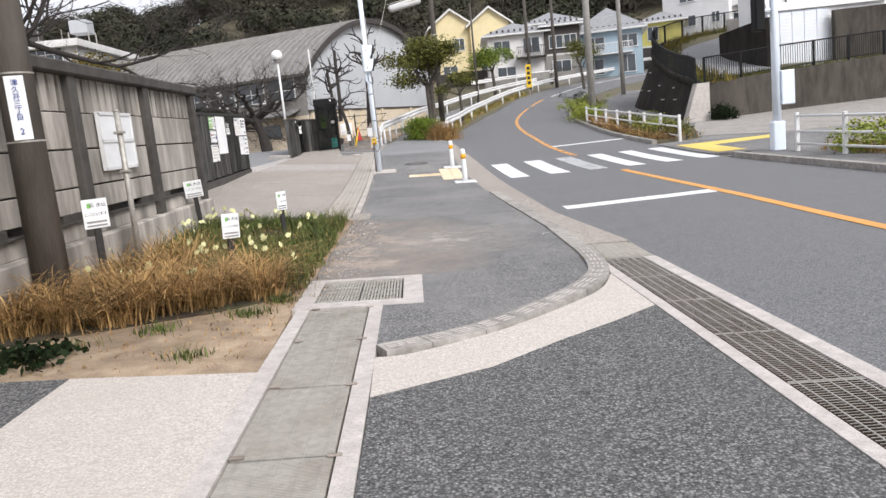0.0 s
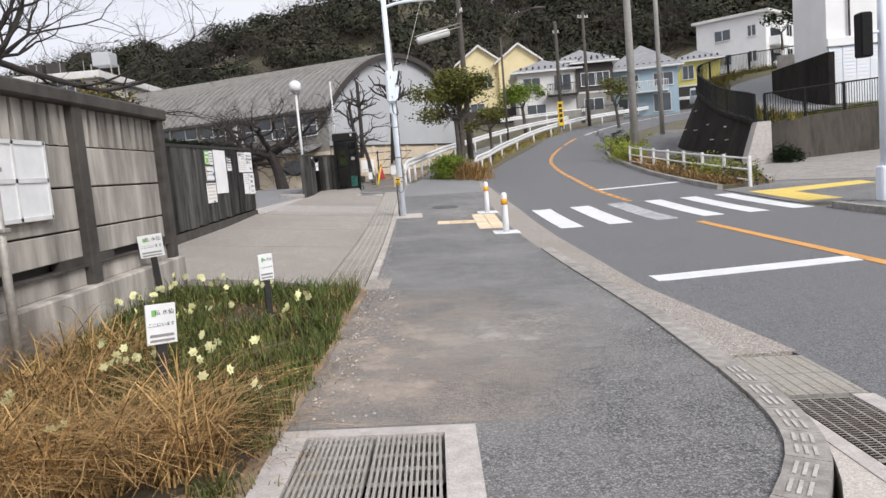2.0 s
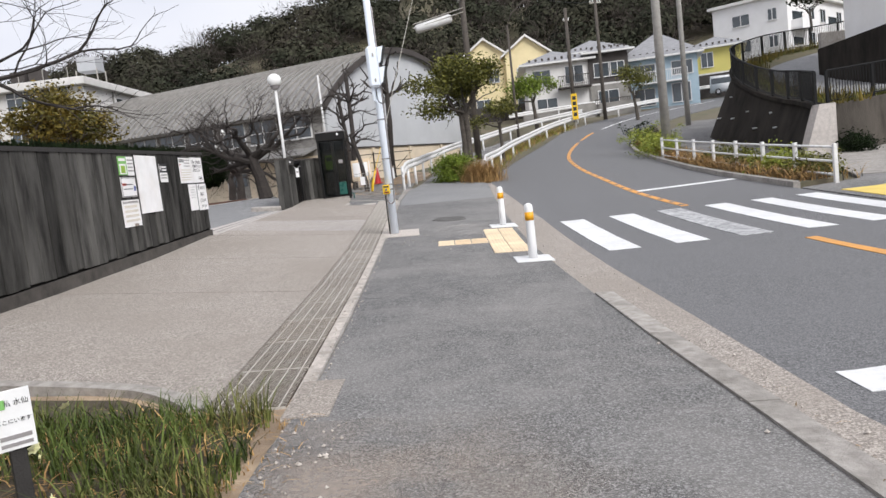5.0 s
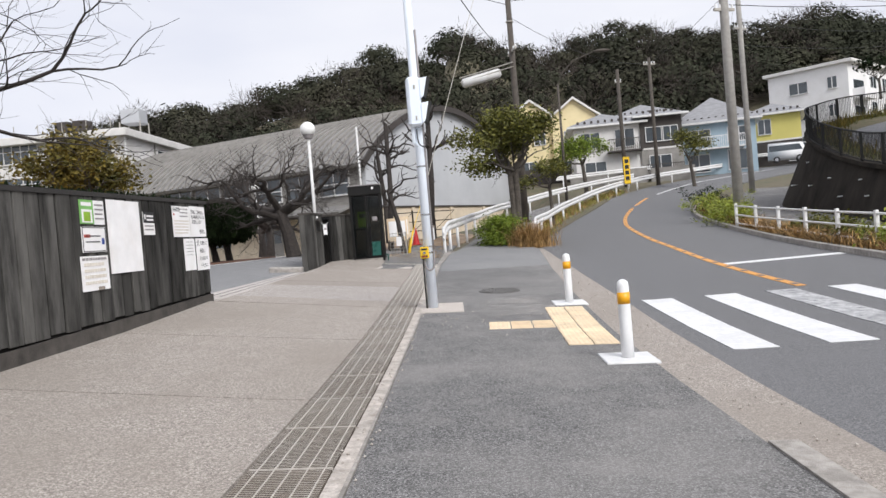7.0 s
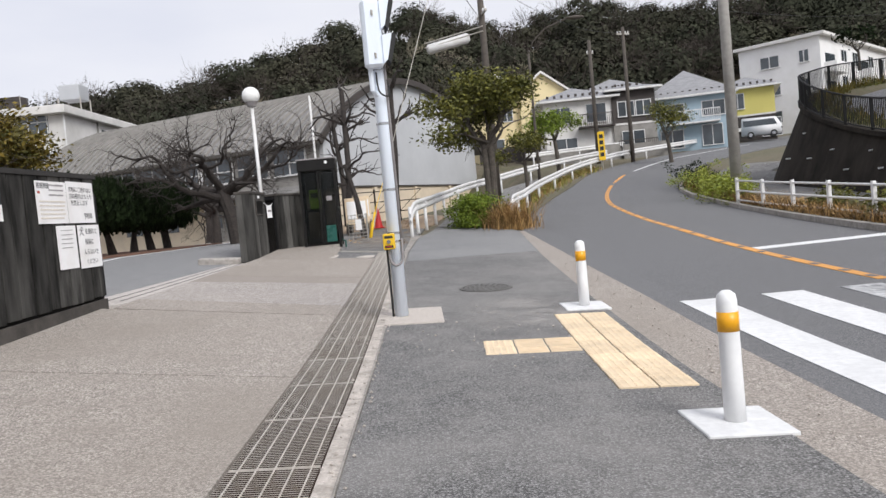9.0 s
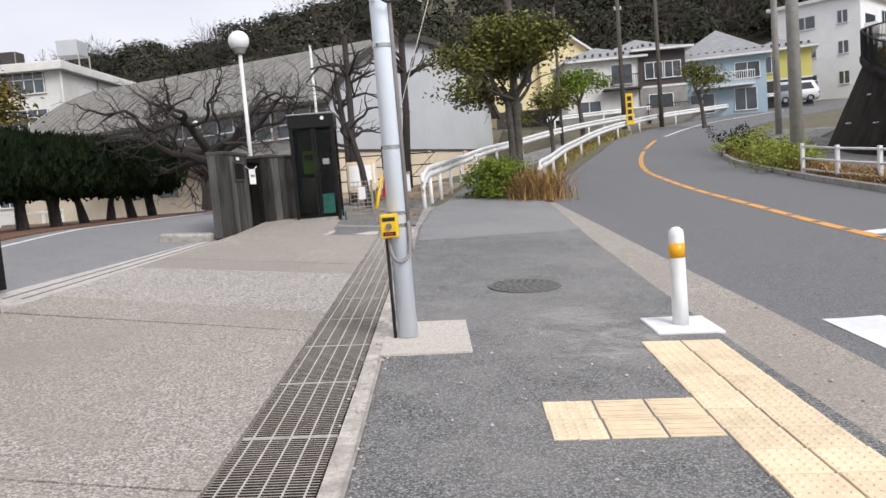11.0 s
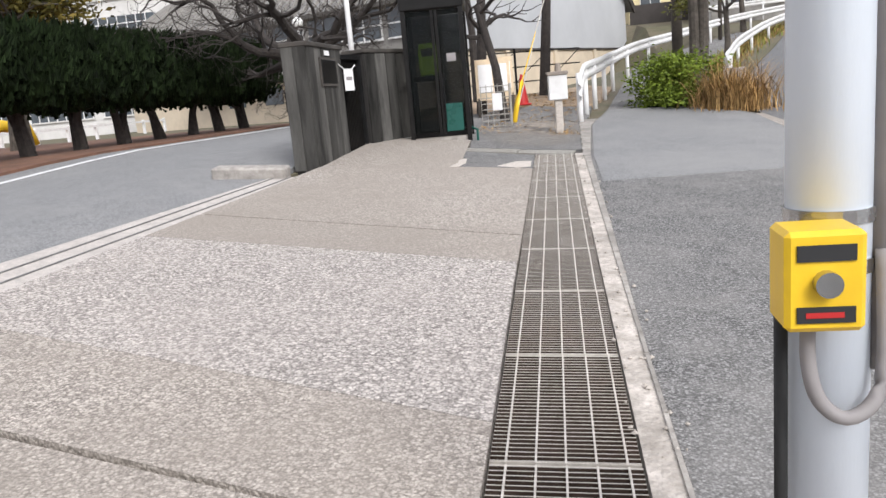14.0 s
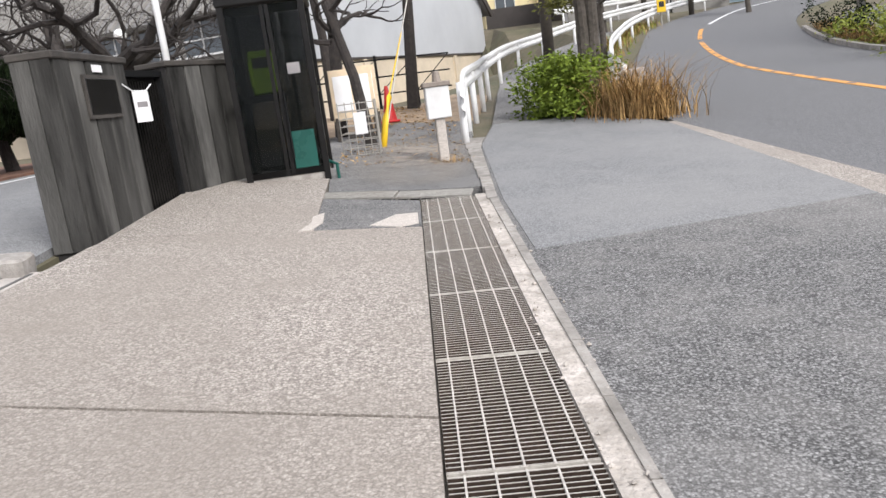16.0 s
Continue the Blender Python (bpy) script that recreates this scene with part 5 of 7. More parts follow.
def grow(r, V, F, tips, p, d, length, rad, depth, wild=0.35, up=0.05, shrink=0.7, kids=(2, 3), spread=0.7):
    """A limb that bends, tapers and forks."""
    pts, q, e = [p], p.copy(), d.copy()
    segs = 4
    for _ in range(segs):
        e = (e + Vector((r.gauss(0, wild), r.gauss(0, wild), r.gauss(0, wild) + up)) * 0.5).normalized()
        q = q + e * length / segs
        pts.append(q.copy())
    end = rad * 0.6
    add_tube(V, F, pts, [rad + (end - rad) * i / segs for i in range(segs + 1)], 8 if rad > 0.08 else 5 if rad > 0.02 else 3)
    if depth == 0:
        tips.append((pts[-1], e))
        tips.append((pts[2], e))
        return
    for k in range(r.randint(*kids)):
        start = pts[-1] if k < 2 else pts[r.randint(1, segs - 1)]
        side = Vector((r.gauss(0, 1), r.gauss(0, 1), r.gauss(0, 0.6)))
        side = (side - side.dot(e) * e).normalized()
        grow(r, V, F, tips, start, (e + side * spread * r.uniform(0.6, 1.2)).normalized(), length * shrink * r.uniform(0.8, 1.15), end * (0.95 if k == 0 else 0.75), depth - 1, wild, up, shrink, kids, spread)


def leaf_cloud(r, centres, n, radius, size, V=None, F=None, flat=0.6, aspect=0.45):
    """Small pointed leaves scattered round centres."""
    V, F = V if V is not None else [], F if F is not None else []
    for c in centres:
        for _ in range(n):
            p = Vector(c) + Vector((r.gauss(0, radius), r.gauss(0, radius), r.gauss(0, radius * flat)))
            a = Vector((r.gauss(0, 1), r.gauss(0, 1), r.gauss(0, 0.6))).normalized()
            b = a.cross(Vector((r.gauss(0, 1), r.gauss(0, 1), r.gauss(0, 1)))).normalized()
            s = size * r.uniform(0.6, 1.3)
            k = len(V)
            V += [tuple(p - a * s), tuple(p + b * s * aspect), tuple(p + a * s), tuple(p - b * s * aspect)]
            F.append((k, k + 1, k + 2, k + 3))
    return V, F


def leafy_tree(x, y, label, seed, height, trunk_h, rad, leaf, depth=3, length=1.2, stems=1, n=14, cloud=0.26, size=0.1, spread=0.7, z=None, reach=(-9, 9, 0, -9)):
    r = random.Random(seed)
    t = thing("tree", label, "tree", pose(x, y, H(x, y) - 0.05 if z is None else z))
    V, F, tips = [], [], []
    for s in range(stems):
        lean = Vector((r.uniform(-0.12, 0.12), r.uniform(-0.12, 0.12), 1)).normalized()
        b = Vector((0.12 * s, 0.05 * s, 0))
        mid = b + lean * trunk_h
        add_tube(V, F, [b, b + lean * trunk_h * 0.5 + Vector((0.03, 0.02, 0)), mid], [rad * 1.25, rad, rad * 0.85], 10)
        for k in range(4):
            a = 2 * math.pi * (k + r.random()) / 4
            d = Vector((math.cos(a) * 0.75, math.sin(a) * 0.75, r.uniform(0.35, 1.0))).normalized()
            grow(r, V, F, tips, mid - Vector((0, 0, r.uniform(0, trunk_h * 0.2))), d, length, rad * 0.55, depth - 1, 0.3, 0.12, 0.72, (2, 3), spread)
    part("trunk", (V, F), "bark", t)
    tips = [p for p, _ in tips if p.z < height and reach[0] < p.x < reach[1] and p.z > reach[2] and p.y > reach[3]]
    part("crown", leaf_cloud(r, tips, n, cloud, size), leaf, t)
    return t


def bare_tree(x, y, label, seed, rad, trunk_h, length, depth, spread=0.75, material="bark_dark", lean=(0, 0), up=0.05, limbs=4, z=None, wild=0.4):
    r = random.Random(seed)
    t = thing("bare_tree", label, "tree", pose(x, y, H(x, y) - 0.1 if z is None else z))
    V, F, tips = [], [], []
    top = Vector((lean[0], lean[1], trunk_h))
    add_tube(V, F, [Vector((0, 0, 0)), top * 0.5 + Vector((0.08, -0.05, 0)), top], [rad * 1.3, rad, rad * 0.85], 10)
    trunk = part("trunk", (list(V), list(F)), material, t)
    V, F = [], []
    for k in range(limbs):
        a = 2 * math.pi * (k + r.random() * 0.8) / limbs
        d = Vector((math.cos(a), math.sin(a), r.uniform(0.3, 1.1))).normalized()
        grow(r, V, F, tips, top - Vector((0, 0, r.uniform(0, trunk_h * 0.3))), d, length * r.uniform(0.85, 1.2), rad * 0.6, depth, wild, up, 0.7, (2, 4), spread)
    part("branch_crown", (V, F), material, t)
    return t


# ---- gymnasium ----
gym = thing("gymnasium", "school gymnasium with a grey ribbed barrel roof and pale gable", "gymnasium", pose(-7.9, 62.5, 1.0, 0, 0, 64.5))
GW, GLn, EV, AP = 25.0, 28.4, 6.0, 10.6
R_arc = ((GW / 2) ** 2 + (AP - EV) ** 2) / (2 * (AP - EV))


def arc_pts(over, lift, n=24):
    half = math.asin((GW / 2 + over) / R_arc) if (GW / 2 + over) < R_arc else 1.5
    return [(GW / 2 + (R_arc + lift) * math.sin(-half + 2 * half * i / n), AP - R_arc + (R_arc + lift) * math.cos(-half + 2 * half * i / n)) for i in range(n + 1)]


bottom, top_arc = arc_pts(0.5, 0.0), arc_pts(0.5, 0.28)
part("roof", prism(bottom + top_arc[::-1], "y", -0.35, GLn), "roof_metal", gym)
part("verge_trim", prism(arc_pts(0.55, -0.08) + arc_pts(0.55, 0.36)[::-1], "y", -0.5, -0.36), "dark_wall", gym, "dark verge trim")
rib = part("roof_rib", prism(arc_pts(0.5, 0.28, 16) + arc_pts(0.5, 0.42, 16)[::-1], "y", -0.07, 0.07), "grey_wall", gym, "dull grey standing rib")
for i in range(1, 42):
    again(rib, gym, pose(0, i * 0.68, 0))
gable = [(0.2, 2.9), (GW - 0.2, 2.9)] + arc_pts(-0.3, -0.02)[::-1]
part("gable_panel", prism(gable, "y", 0.0, 0.3), "gable_panel", gym, "pale grey panelled gable")
part("gable_trim", B(0.1, GW - 0.1, -0.06, 0.32, 2.78, 2.9), "dark_wall", gym)
part("lower_wall", B(0.3, GW - 0.3, 0.05, 0.35, -0.5, 2.78), "cream_wall", gym, "cream lower wall")
for x in (6, 12.2, 18.4, 24.2):
    part("pilaster", B(x, x + 0.35, -0.1, 0.05, -0.5, 2.78), "cream_wall", gym)
part("side_wall", B(0.1, 0.4, 0.3, GLn, -0.5, EV + 0.3), "grey_wall", gym, "stained grey side wall")
part("cream_side", B(-0.05, 0.1, 0.3, GLn, -0.5, 2.5), "cream_wall", gym)
part("far_wall", B(0.3, GW - 0.3, GLn - 0.4, GLn - 0.1, -0.5, EV), "grey_wall", gym)
part("canopy", prism([(-1.8, 2.5), (0.1, 3.0), (0.1, 3.15), (-1.85, 2.62)], "y", 1.0, 20), "roof_metal", gym)
for i in range(9):
    y0 = 1.3 + i * 3.0
    w = part("window", B(0.04, 0.1, y0, y0 + 2.5, 3.9, 5.5), "window_glass", gym)
    part("window_frame", B(0.0, 0.09, y0 - 0.08, y0, 3.8, 5.6), "white_metal", w)
    part("window_frame", B(0.0, 0.09, y0 + 1.2, y0 + 1.28, 3.9, 5.5), "white_metal", w)
    part("window_sill", B(-0.06, 0.1, y0, y0 + 2.5, 3.8, 3.9), "white_metal", w)
    part("window_frame", B(0.0, 0.09, y0, y0 + 2.5, 4.6, 4.68), "white_metal", w)
for y0 in (7.4, 8.35):
    d = part("door", B(-0.1, -0.04, y0, y0 + 0.9, -0.3, 2.0), "grey_wall", gym, "grey double door leaf")
    part("door_pane", B(-0.12, -0.1, y0 + 0.15, y0 + 0.75, 0.9, 1.8), "window_glass", d)
for y0 in (3.0, 12.5, 16.0):
    part("window", B(-0.1, -0.04, y0, y0 + 1.6, 0.9, 2.0), "window_glass", gym)
part("step", B(-1.4, 0.0, 6.8, 10.0, -0.5, -0.05), "concrete", gym)
for x in (13.5, 15.5):
    part("roof_stay", tube([(x, 4, AP + 0.1), (x, 4, AP + 1.0)], 0.06, 6), "galv", gym)

# ---- school building ----
sch = thing("school_building", "white flat-roofed school building with window bands and a roof tank", "school", pose(-33.9, 83.2, 1.0))
part("wall", B(-44, 0, 0, 16.5, -1, 12.6), "white_wall", sch)
part("roof", B(-44.6, 0.6, -0.9, 17.2, 12.6, 13.35, 0.05), "white_wall", sch)
for f in range(4):
    z0 = 1.3 + f * 3.2
    for i in range(5):
        x1 = -1.4 - i * 7.2
        w = part("window", B(x1 - 6.2, x1, -0.05, 0.05, z0, z0 + 1.75), "window_glass", sch)
        for k in range(8):
            part("mullion", B(x1 - 6.2 + k * 0.87, x1 - 6.12 + k * 0.87, -0.09, 0.0, z0, z0 + 1.75), "white_metal", w)
        part("transom", B(x1 - 6.2, x1, -0.09, 0.0, z0 + 1.1, z0 + 1.18), "white_metal", w)
        part("sill", B(x1 - 6.3, x1 + 0.1, -0.16, 0.0, z0 - 0.12, z0), "white_wall", w)
for z0 in (4.6, 7.8, 11.0):
    part("window", B(-0.05, 0.06, 7.6, 9.0, z0, z0 + 1.0), "window_glass", sch)
part("downpipe", tube([(0.08, -0.1, 0), (0.08, -0.1, 12.6)], 0.09, 8), "white_metal", sch)
part("downpipe", tube([(0.1, 6.6, 0), (0.1, 6.6, 12.6)], 0.09, 8), "grey_wall", sch)
for i in range(14):
    part("rail_post", B(-1 - i * 2.4, -0.94 - i * 2.4, -0.6, -0.54, 13.35, 14.4), "galv", sch)
tank = part("roof_tank", B(-1.6, 0.3, 3, 5.0, 14.4, 15.8, 0.05), "gable_panel", sch, "white panelled roof tank on a stand")
for x in (-1.8, 0.3):
    for y in (3.1, 5.1):
        part("leg", tube([(x, y, 13.3), (x, y, 14.6)], 0.07, 6), "galv", tank)
for x in (-7.4, -5.6):
    part("cooler", B(x, x + 1.4, 1, 2.4, 13.35, 14.75, 0.04), "dark_wall", sch, "dark roof cooling unit")


# ---- houses up the road ----
def house(label, x, y, yaw, w, d, h, roof_h, wall, lower=None, roof="roof_tile", kind="gable", z=None, wins=(), balcony=None, door=None, category="house"):
    """wins: (u, z, width, height) on the front, u from its left edge. The front faces local -y."""
    t = thing("house", label, category, pose(x, y, (rise(y) if z is None else z) - 0.3, 0, 0, yaw))
    half = h * 0.5
    if lower:
        part("lower_wall", B(-w / 2, w / 2, 0, d, -1.5, half), lower, t)
        part("wall", B(-w / 2, w / 2, 0, d, half, h), wall, t)
        part("band", B(-w / 2 - 0.04, w / 2 + 0.04, -0.04, d, half - 0.08, half + 0.08), "white_wall", t)
    else:
        part("wall", B(-w / 2, w / 2, 0, d, -1.5, h), wall, t)
    if kind == "gable":
        part("gable_wall", prism([(-w / 2, h), (w / 2, h), (0, h + roof_h)], "y", 0, d), wall, t)
        part("roof", prism([(-w / 2 - 0.5, h - 0.35), (0, h + roof_h), (w / 2 + 0.5, h - 0.35), (w / 2 + 0.5, h - 0.12), (0, h + roof_h + 0.25), (-w / 2 - 0.5, h - 0.12)], "y", -0.45, d + 0.4), roof, t)
    elif kind == "hip":
        bm = bmesh.new()
        o = 0.6
        e = [bm.verts.new(p) for p in ((-w / 2 - o, -o, h - 0.02), (w / 2 + o, -o, h - 0.02), (w / 2 + o, d + o, h - 0.02), (-w / 2 - o, d + o, h - 0.02))]
        rr = min(w, d) / 2
        tp_ = [bm.verts.new(p) for p in ((-w / 2 + rr, d / 2, h + roof_h), (w / 2 - rr + 0.01, d / 2, h + roof_h))]
        for f in ((e[0], e[1], tp_[1], tp_[0]), (e[1], e[2], tp_[1]), (e[2], e[3], tp_[0], tp_[1]), (e[3], e[0], tp_[0])):
            bm.faces.new(f)
        bm.faces.new(e[::-1])
        part("roof", bm, roof, t)
        part("eave", B(-w / 2 - o, w / 2 + o, -o, d + o, h - 0.18, h - 0.02), "white_metal", t)
        for i in range(int(w / 0.6)):
            part("snow_guard", B(-w / 2 + 0.3 + i * 0.6, -w / 2 + 0.5 + i * 0.6, 0.0, 0.06, h + 0.2, h + 0.42), "dark_wall", t)
    else:
        part("roof", B(-w / 2 - 0.5, w / 2 + 0.5, -0.6, d + 0.4, h, h + 0.35, 0.03), "white_wall", t)
    for u, zz, ww, hh in wins:
        a = -w / 2 + u
        win = part("window", B(a, a + ww, -0.04, 0.05, zz, zz + hh), "window_glass", t)
        for bx in ((a - 0.06, a), (a + ww, a + ww + 0.06), (a + ww / 2 - 0.03, a + ww / 2 + 0.03)):
            part("window_frame", B(bx[0], bx[1], -0.08, 0.04, zz, zz + hh), "white_metal", win)
        part("window_frame", B(a - 0.06, a + ww + 0.06, -0.08, 0.04, zz + hh, zz + hh + 0.06), "white_metal", win)
        part("window_sill", B(a - 0.08, a + ww + 0.08, -0.12, 0.04, zz - 0.07, zz), "white_metal", win)
    if balcony:
        u, zz, ww, m_ = balcony
        a = -w / 2 + u
        bl = part("balcony", B(a, a + ww, -1.1, 0, zz - 0.12, zz), m_, t)
        part("balcony_rail", B(a, a + ww, -1.1, -1.05, zz + 0.95, zz + 1.02), m_, bl)
        n = int(ww / 0.16)
        for i in range(n + 1):
            part("balcony_bar", B(a + i * ww / n - 0.02, a + i * ww / n + 0.02, -1.1, -1.05, zz, zz + 0.95), m_, bl)
    return t


house("pale yellow house with twin gables and white trim", 5.9, 92.5, 2, 4.6, 9, 7.2, 1.7, "yellow_wall", None, "white_wall", wins=((2.6, 4.3, 1.1, 1.3), (1.0, 1.0, 1.6, 1.5)), z=6.2)
house("pale yellow house with twin gables and white trim", 10.4, 92.0, 2, 4.6, 9, 7.2, 1.7, "yellow_wall", None, "white_wall", wins=((1.2, 4.3, 1.3, 1.3), (1.0, 1.0, 1.6, 1.5)), z=6.0)
house("white house with dark balconies and a grey hipped roof", 11.6, 79.5, -4, 5.8, 8, 5.4, 1.5, "white_wall", None, "roof_tile", "hip", wins=((0.6, 3.4, 1.6, 1.3), (3.6, 3.3, 1.6, 1.5), (0.8, 0.6, 1.8, 1.5)), balcony=(2.8, 2.9, 3.0, "dark_wall"), z=5.0)
house("dark-clad house with stacked balconies and a flat eave", 16.2, 79.0, -4, 3.6, 8, 5.9, 0.9, "dark_wall", "grey_wall", "roof_tile", "hip", wins=((0.5, 3.6, 1.3, 1.2), (2.0, 3.6, 1.2, 1.2), (0.7, 0.7, 1.8, 1.6)), balcony=(0.2, 0.5, 3.2, "dark_wall"), z=4.9)
house("light blue house with a grey hipped roof and white balcony", 21.3, 80.2, -14, 6.6, 8, 4.9, 2.7, "blue_wall", None, "roof_tile", "hip", wins=((0.9, 3.0, 1.9, 1.2), (4.3, 3.0, 1.8, 1.2), (0.8, 0.5, 1.8, 1.5), (4.2, 0.5, 1.6, 1.7)), balcony=(1.2, 2.5, 4.4, "white_metal"), z=5.0)
house("lemon yellow house over a dark ground floor", 29.0, 87.0, -20, 4.8, 8, 5.4, 1.4, "lemon_wall", "dark_wall", "roof_tile", "hip", wins=((1.0, 3.4, 1.1, 1.4), (3.6, 0.6, 1.6, 1.6)), z=5.6)
house("small white house above a garage", 17.8, 92, -6, 6, 7, 6.4, 1.6, "white_wall", None, "roof_tile", "hip", wins=((1, 4.2, 1.6, 1.2), (3.5, 4.2, 1.2, 1.2)), z=6.2)
apt = house("white apartment block with balconies and a flat roof", 50.7, 105.3, 45, 30, 8.6, 9.3, 0, "white_paintwork", None, "white_paintwork", "flat", z=7.3, category="apartment block",
            wins=tuple((u, zz, 1.7, 1.5) for zz in (0.9, 3.9, 6.8) for u in (6.4, 10.2, 16.0, 20.2, 25.4)))
for zz in (2.7, 5.6):
    for u in (0.9, 12.6, 22.4):
        bl = part("balcony", B(-15 + u, -15 + u + 4.2, -1.2, 0, zz - 0.15, zz), "white_paintwork", apt)
        part("parapet", B(-15 + u, -15 + u + 4.2, -1.25, -1.15, zz - 0.2, zz + 0.95), "white_paintwork", bl)
        part("parapet", B(-15 + u, -15 + u + 0.1, -1.2, 0, zz - 0.15, zz + 0.95), "white_paintwork", bl)
        part("balcony_door", B(-15 + u + 0.5, -15 + u + 3.4, -0.05, 0.05, zz, zz + 2.0), "window_glass", bl, "dark glazed balcony door")
for zz in (0.9, 3.9, 6.9):
    for u, ww in ((1.2, 0.9), (4.3, 1.9)):
        win = part("window", B(-15.05, -14.95, u, u + ww, zz, zz + 1.2), "window_glass", apt)
        part("window_frame", B(-15.09, -14.96, u + ww / 2 - 0.05, u + ww / 2 + 0.05, zz, zz + 1.2), "white_metal", win)
        part("window_sill", B(-15.15, -14.96, u - 0.1, u + ww + 0.1, zz - 0.1, zz), "white_metal", win)
sidehouse = house("white house with a pale sliding shutter beside the lane", 24.45, 38.95, -3, 12, 3.6, 11.0, 0, "white_paintwork", None, "white_paintwork", "flat", z=2.4)
for i in range(5):
    leaf_ = part("shutter", B(-5.95 + i * 0.62, -5.35 + i * 0.62, -0.08, 0, 0.2, 3.3, 0.01), "pole_white", sidehouse, "pale blue-white ribbed shutter leaf")
    for k in range(18):
        part("shutter_rib", B(-5.94 + i * 0.62, -5.36 + i * 0.62, -0.1, -0.08, 0.25 + k * 0.168, 0.34 + k * 0.168), "white_paintwork", leaf_)
part("eave_beam", B(-6.05, 0, -0.2, 0.05, 3.35, 3.75, 0.02), "white_paintwork", sidehouse)
part("downpipe", tube([(-5.0, -0.1, 3.7), (-5.0, -0.1, 11.0)], 0.05, 8), "dark_wall", sidehouse)
# garden walls below the houses
gw = thing("garden_wall", "dark block garden walls below the houses", "wall", kind="structure")
for (x0, y0, x1, y1, h) in ((7.8, 77.4, 14.4, 77.4, 1.3), (14.6, 77.0, 18.2, 76.6, 1.2), (3.5, 90.5, 12.8, 90.0, 1.6)):
    o = part("wall", B(0, math.hypot(x1 - x0, y1 - y0), -0.1, 0.1, -0.8, h), "dark_wall" if y0 > 80 else "grey_wall", gw)
    o.matrix_basis = pose(x0, y0, rise(y0) - 0.2, 0, 0, math.degrees(math.atan2(y1 - y0, x1 - x0)))

# ---- retaining wall with railing and the lane above ----
RW = [(12.6, 33.4, 0.4, 2.12), (13.3, 36.0, 0.6, 2.4), (13.9, 39.2, 0.8, 2.75), (14.35, 42.5, 1.1, 3.35), (14.75, 45.4, 1.4, 4.1), (15.4, 47.6, 1.7, 4.75), (16.7, 49.7, 1.9, 5.2), (19.2, 51.8, 2.1, 5.75), (23, 53.8, 2.6, 6.15), (28, 55, 3, 6.6)]
rwp = curve_pts(RW, 4)
ret = thing("retaining_wall", "dark stained curved concrete retaining wall below a lane", "retaining wall", kind="structure")
V, F = [], []
for i, (x, y, z0, z1) in enumerate(rwp):
    q, s = Vector(rwp[max(i - 1, 0)][:2]), Vector(rwp[min(i + 1, len(rwp) - 1)][:2])
    d = (s - q).normalized()
    out = Vector((-d.y, d.x))
    b = (z1 - z0) * 0.5
    V += [(x + out.x * b, y + out.y * b, z0 - 0.5), (x + 0.05 * out.x, y + 0.05 * out.y, z1 - 0.16), (x, y, z1), (x - out.x * 0.35, y - out.y * 0.35, z1), (x - out.x * 0.35, y - out.y * 0.35, z0 - 0.5)]
    if i:
        k = (i - 1) * 5
        F += [(k + q_, k + 5 + q_, k + 6 + q_, k + 1 + q_) for q_ in range(4)]
part("wall", (V, F), "retaining", ret)
V, F = [], []
for i, (x, y, z0, z1) in enumerate(rwp):
    for dx, dz in ((-0.22, -0.1), (-0.22, 0.05), (0.2, 0.05), (0.2, -0.1)):
        V.append((x + dx, y, z1 + dz))
    if i:
        k = (i - 1) * 4
        F += [(k + q_, k + 4 + q_, k + 4 + (q_ + 1) % 4, k + (q_ + 1) % 4) for q_ in range(4)]
part("coping", (V, F), "retaining", ret)
part("end_block", prism([(11.75, 0.1), (12.95, 0.1), (12.95, 2.16), (12.42, 2.16)], "y", 33.0, 33.5), "concrete", ret, "pale concrete end block")
for k, (yy, f_) in enumerate(((38.4, 0.45), (39.6, 0.7), (40.9, 0.35), (42.6, 0.6), (44.2, 0.4), (45.6, 0.7), (46.4, 0.3))):
    x, z0, z1 = [float(np.interp(yy, [p[1] for p in rwp[:24]], [p[c_] for p in rwp[:24]])) for c_ in (0, 2, 3)]
    zz = z0 + (z1 - z0) * f_
    part("weep_pipe", tube([(x - (z1 - zz) * 0.5 - 0.04, yy, zz), (x, yy, zz + 0.02)], 0.025, 8), "post_white", ret, "pale drain pipe end")
rr2 = thing("retaining_wall_lane", "stained concrete retaining wall along the side lane", "retaining wall", kind="structure")
V, F = [], []
side_line = [(12.96, 33.4, 0.4, 2.12), (17, 34.9, 0.5, 2.4), (24, 36.6, 0.7, 2.75), (36, 38.3, 1.0, 3.2)]
for i, (x, y, z0, z1) in enumerate(side_line):
    V += [(x, y - 0.15, z0 - 0.6), (x, y, z1), (x, y + 0.3, z1), (x, y + 0.3, z0 - 0.6)]
    if i:
        k = (i - 1) * 4
        F += [(k, k + 4, k + 5, k + 1), (k + 1, k + 5, k + 6, k + 2), (k + 2, k + 6, k + 7, k + 3)]
part("wall", (V, F), "retaining_light", rr2)
# ground above the walls: a grass edge and an asphalt lane that climbs round the bend
UP_Y = (33.4, 36, 39.2, 42.5, 45.4, 47.6, 49.7, 51.8, 53.8, 55, 60)
UP_Z = (2.1, 2.42, 2.85, 3.4, 4.1, 4.7, 5.15, 5.7, 6.1, 6.5, 7.6)


